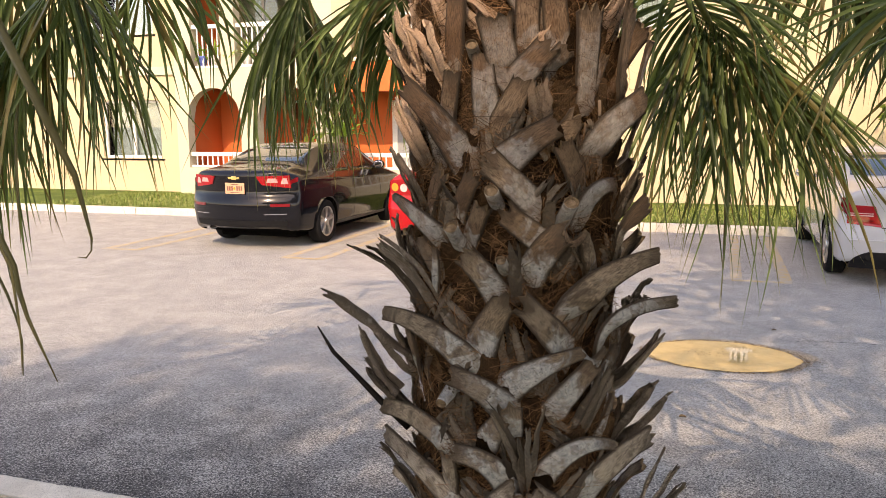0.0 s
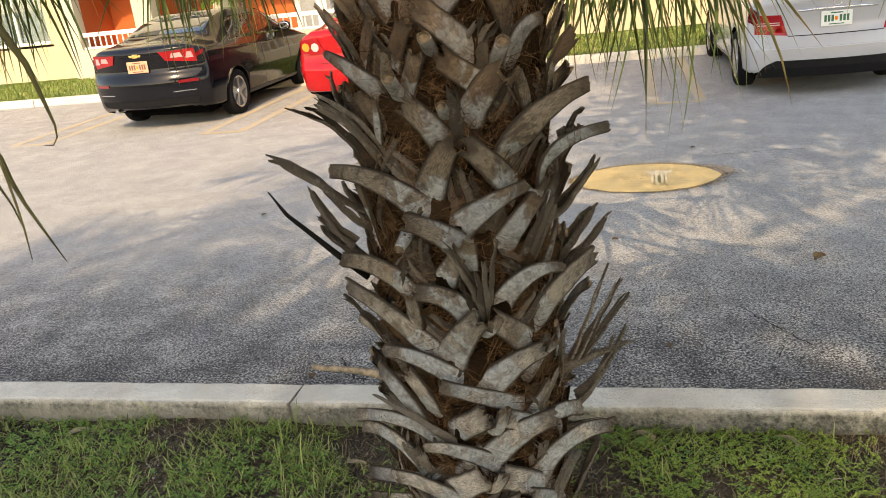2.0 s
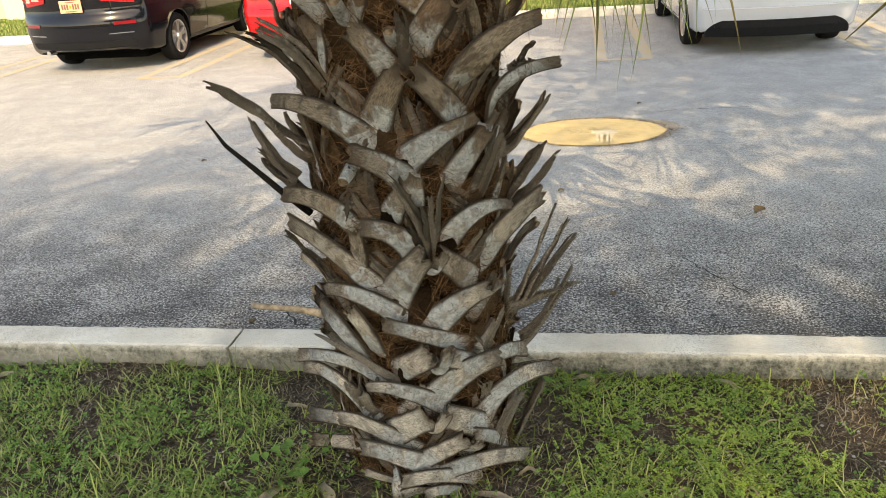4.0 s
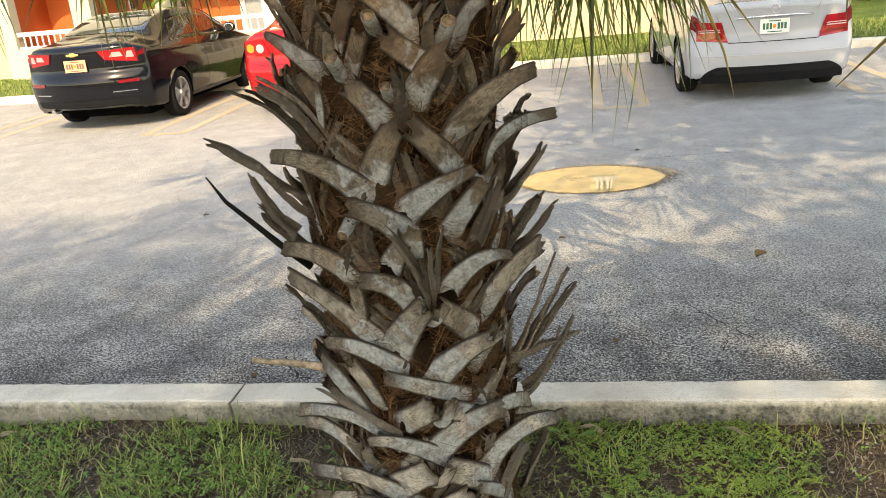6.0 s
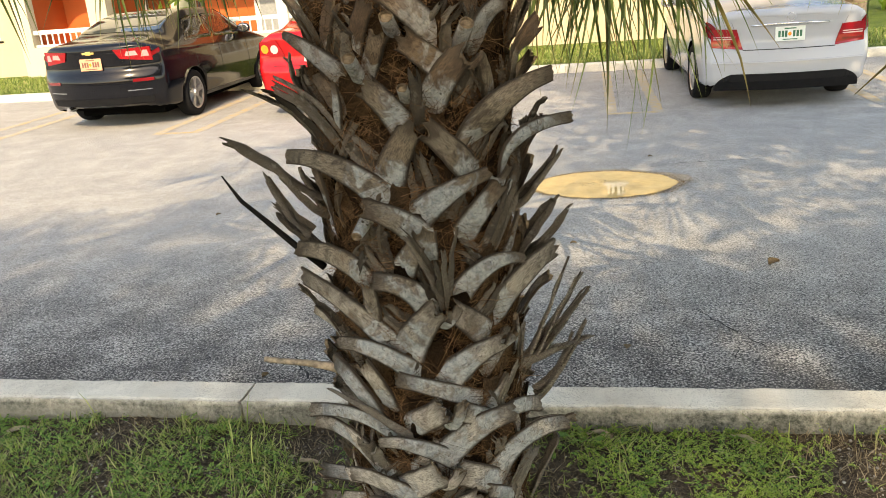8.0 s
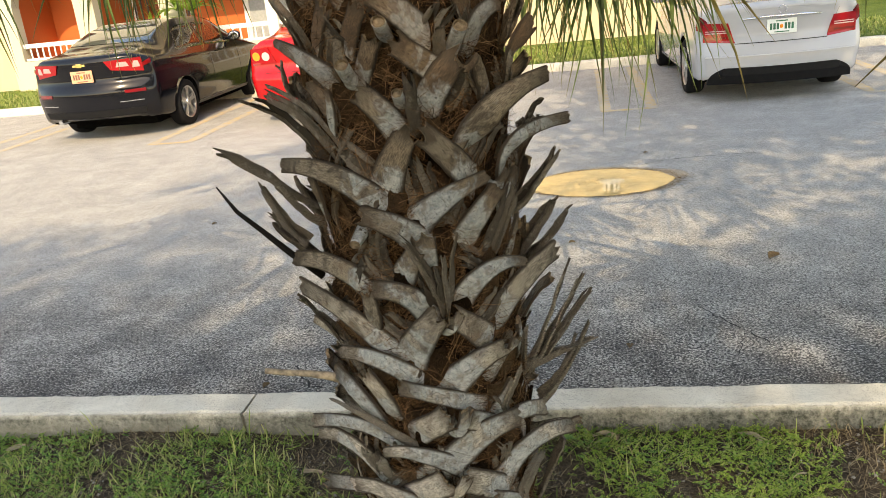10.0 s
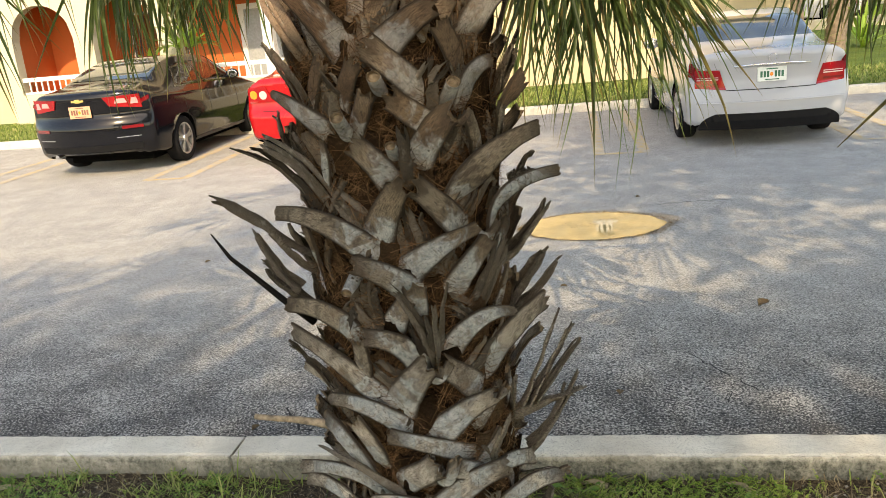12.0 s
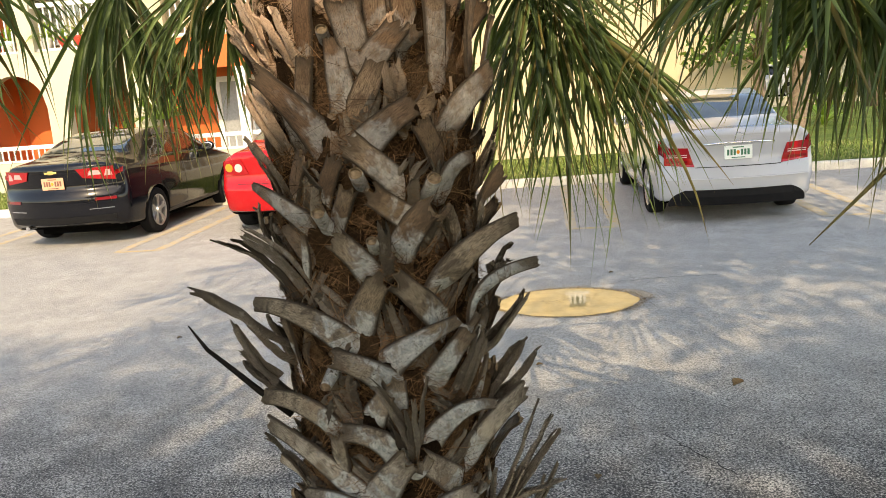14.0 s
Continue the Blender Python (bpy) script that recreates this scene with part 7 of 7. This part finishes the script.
broad_weed(-0.44, 1.50, 1, 20, "broad-leaved green weed beside the palm's foot", 0.036)
broad_weed(-0.50, 1.43, 2, 12, "broad-leaved green weed beside the palm's foot", 0.034)
broad_weed(-0.40, 1.37, 3, 8, "low broad-leaved weed beside the palm's foot", 0.04)
broad_weed(-0.10, 1.20, 4, 7, "low broad-leaved weed in front of the palm", 0.03)
broad_weed(0.42, 1.98, 5, 5, "small weed at the kerb", 0.035)

# dead palm scraps, pebbles and twigs
PEBBLE = plain("pebble", (0.3, 0.28, 0.25), 0.85, var=0.35, scale=15)
SCRAP = plain("fallen_scrap", (0.42, 0.335, 0.24), 0.85, var=0.45, scale=28, bump=0.4)
_vv, _ff = [], []
for _ in range(1400):
    x, y = q.uniform(-1.9, 1.7), q.uniform(0.8, 2.08)
    if q.random() > 0.15 + bare(x, y):
        continue
    r = q.uniform(0.0015, 0.0065)
    bmv = [(-1, -1, 0), (1, -1, 0), (1, 1, 0), (-1, 1, 0), (-0.6, -0.5, 1), (0.6, -0.6, 1), (0.5, 0.6, 1), (-0.6, 0.5, 1)]
    a, i0, z = q.uniform(0, 6.28), len(_vv), lawn_z(x, y)
    for bx, by, bz in bmv:
        bx, by = bx * q.uniform(0.7, 1.1), by * q.uniform(0.7, 1.1)
        _vv.append((x + r * (bx * math.cos(a) - by * math.sin(a)), y + r * (bx * math.sin(a) + by * math.cos(a)), z + r * bz * 0.9 - 0.001))
    _ff += [tuple(i0 + k for k in f) for f in ((0, 1, 5, 4), (1, 2, 6, 5), (2, 3, 7, 6), (3, 0, 4, 7), (4, 5, 6, 7))]
stuff("pebbles", _vv, _ff, PEBBLE, "small pale pebbles in the soil")


def scrap(x, y, a, L, w, seed):
    z = lawn_z(x, y) + 0.006
    c = random.Random(seed)
    cu = c.uniform(0.01, 0.03)
    t = thing("palm_scrap", "fallen dry grey-brown scrap of palm leaf base", "dead leaf", pose(x, y, z, 0, 0, a), "fallen scraps")
    bm = sheet(10, 4, lambda u, v: (L * (u - 0.5), w * (v - 0.5) * (1 - 0.4 * u) + 0.012 * noise.noise((u * 3, seed, 0)), cu * math.sin(math.pi * u) + 0.35 * w * (2 * v - 1) ** 2 * 0.4))
    bmesh.ops.solidify(bm, geom=bm.faces[:], thickness=0.006)
    part("blade", bm, SCRAP, t, smooth=True)


scrap(-0.30, 1.34, 120, 0.16, 0.05, 1)
scrap(0.10, 1.27, 15, 0.12, 0.045, 2)
scrap(0.22, 1.36, 160, 0.14, 0.04, 3)
scrap(0.48, 2.04, 170, 0.10, 0.04, 4)
scrap(0.98, 2.03, 150, 0.12, 0.03, 5)
scrap(-0.48, 1.30, 70, 0.2, 0.05, 6)
scrap(-1.85, 2.0, 20, 0.12, 0.05, 7)
for i in range(16):
    x, y = q.uniform(-1.4, 1.3), q.uniform(1.05, 1.9)
    if math.hypot(x - AX, y - AY) < 0.34:
        continue
    scrap(x, y, q.uniform(0, 360), q.uniform(0.04, 0.09), q.uniform(0.008, 0.03), 20 + i)


# ---- trees ----
BARK = plain("bark", (0.17, 0.13, 0.095), 0.95, var=0.4, scale=14, bump=0.6)
TREE_LEAF = green_mat("tree_leaf", (0.05, 0.11, 0.02), (0.12, 0.22, 0.035), (0.2, 0.28, 0.06))


def leaves_cloud(name, blobs, per, size, seed, mat, parent):
    c = random.Random(seed)
    vv, ff = [], []
    for (bx, by, bz, br) in blobs:
        for _ in range(int(per * br * br)):
            d = Vector((c.gauss(0, 1), c.gauss(0, 1), c.gauss(0, 0.8))).normalized() * br * c.uniform(0.35, 1.0)
            p = Vector((bx, by, bz)) + d
            t = Vector((c.uniform(-1, 1), c.uniform(-1, 1), c.uniform(-0.9, 0.4))).normalized()
            w = t.cross(Vector((c.uniform(-1, 1), c.uniform(-1, 1), 1))).normalized()
            L = size * c.uniform(0.6, 1.3)
            i0 = len(vv)
            vv += [p, p + t * L * 0.5 - w * L * 0.28, p + t * L, p + t * L * 0.5 + w * L * 0.28]
            ff.append((i0, i0 + 1, i0 + 2, i0 + 3))
    me = bpy.data.meshes.new(name)
    me.from_pydata(vv, [], ff)
    me.materials.append(mat)
    ob = new(name, me)
    ob.parent = parent
    return ob


def tree(x, y, h, r, seed, label, size=0.12, per=420, trunk_r=0.14, clumps=16, low=0.35, z=0.1, lean=(0, 0)):
    """A tapered trunk with limbs, and a crown of leaf clumps with gaps."""
    t = thing("tree", label, "tree", pose(x, y, z))
    c = random.Random(seed)
    top = Vector((lean[0], lean[1], h * 0.62))
    bm = tube(bmesh.new(), [(0, 0, -0.1), (0.06, 0.02, h * 0.2), (top.x * 0.6, top.y * 0.6, h * 0.42), tuple(top)], [trunk_r * 1.25, trunk_r, trunk_r * 0.8, trunk_r * 0.45], 12)
    part("trunk", bm, BARK, t, smooth=True)
    blobs = []
    for i in range(clumps):
        a = 6.283 * i / clumps + c.uniform(-0.3, 0.3)
        rr, zz = r * c.uniform(0.25, 1.0), h * (low + (1 - low) * c.random())
        p = Vector((lean[0] + math.cos(a) * rr, lean[1] + math.sin(a) * rr, zz))
        blobs.append((*p, r * c.uniform(0.22, 0.36)))
        if i % 2 == 0:
            b0 = Vector((top.x * 0.6, top.y * 0.6, h * 0.4))
            part("limb", tube(bmesh.new(), [b0, b0.lerp(p, 0.5) + Vector((0, 0, 0.2)), p], [trunk_r * 0.5, trunk_r * 0.3, 0.02], 7), BARK, t, smooth=True)
    leaves_cloud("crown", blobs, per, size, seed, TREE_LEAF, t)
    return t


# trees of the garden behind the cars
tree(4.45, 15.2, 3.8, 1.15, 41, "young broad-leaved tree against the yellow wall", 0.15, 700, 0.06, 18, 0.45)
tree(6.6, 24.5, 5.5, 2.4, 42, "leafy broad-leaved tree on the far lawn", 0.2, 160, 0.16, 16, 0.3)
tree(10.5, 26.0, 6.5, 3.0, 43, "leafy broad-leaved tree on the far lawn", 0.22, 150, 0.2, 16, 0.35)
tree(15.0, 24.0, 6.5, 3.2, 44, "leafy broad-leaved tree on the far lawn", 0.22, 150, 0.2, 16, 0.35)
tree(7.5, 38.0, 9.0, 4.5, 45, "tall tree in the distance", 0.35, 90, 0.25, 18, 0.15)
tree(15.5, 42.0, 9.0, 5.0, 46, "tall tree in the distance", 0.35, 90, 0.25, 18, 0.15)
tree(24.0, 42.0, 9.0, 5.0, 47, "tall tree in the distance", 0.35, 90, 0.25, 18, 0.15)
# shade trees that stand on the verge beside and behind the camera
tree(7.1, 0.4, 8.0, 3.8, 51, "spreading shade tree on the verge", 0.19, 400, 0.22, 40, 0.6, lean=(-2.3, 0.5))
tree(-1.6, -11.4, 11.0, 3.0, 53, "tall shade tree behind the verge", 0.22, 620, 0.3, 48, 0.58, lean=(0.2, 0.4))
tree(5.6, -11.6, 11.0, 2.9, 52, "tall shade tree behind the verge", 0.22, 560, 0.28, 44, 0.58, lean=(-0.2, 0.3))
tree(2.7, -11.4, 10.4, 2.7, 54, "lower shade tree between the tall ones", 0.2, 700, 0.2, 60, 0.55)

# the ringed trunk of another palm, and a feathery plant beside it
far_palm = thing("far_palm", "tall palm with a rough brown trunk on the far lawn", "palm tree", pose(6.45, 19.9, 0.1))
part("trunk", sheet(20, 60, lambda u, v: ((0.23 - 0.03 * v + 0.02 * math.sin(v * 150) + 0.02 * noise.noise((u * 9, v * 30, 0))) * math.cos(6.283 * u) + 0.35 * v, (0.23 - 0.03 * v) * math.sin(6.283 * u), 5.2 * v)), BARK, far_palm, smooth=True)
crown(far_palm, 6.8, 19.9, 5.2, 12, 2.0, 12)
for i, (x, y) in enumerate(((7.15, 20.2), (5.3, 18.6))):
    t = thing("garden_plant", "feathery yellow-green garden plant on the far lawn", "plant", pose(x, y, 0.12), "garden plants")
    leafy(t, "foliage", 26, 60 + i, 1.5, 0.8, 0.0, 0.09)

# parked cars and a low wall in the distance
far_a = copy_thing(car_w, pose(11.4, 33.5, 0.12, 0, 0, 62))
tagged(far_a, "white saloon parked in the distance beyond the lawn")
far_b = copy_thing(car_r, pose(9.2, 34.5, 0.12, 0, 0, 66))
tagged(far_b, "red saloon parked in the distance beyond the lawn")
solid("garden_wall", boxed(6.0, 40.0, 29.0, 29.2, 0.1, 0.45, 0.01), CREAM, "low cream wall at the far end of the lawn", "wall")
solid("far_house", boxed(-4, 60, 50, 60, 0.0, 7.5, 0.05), CREAM, "pale building far behind the trees", "house")
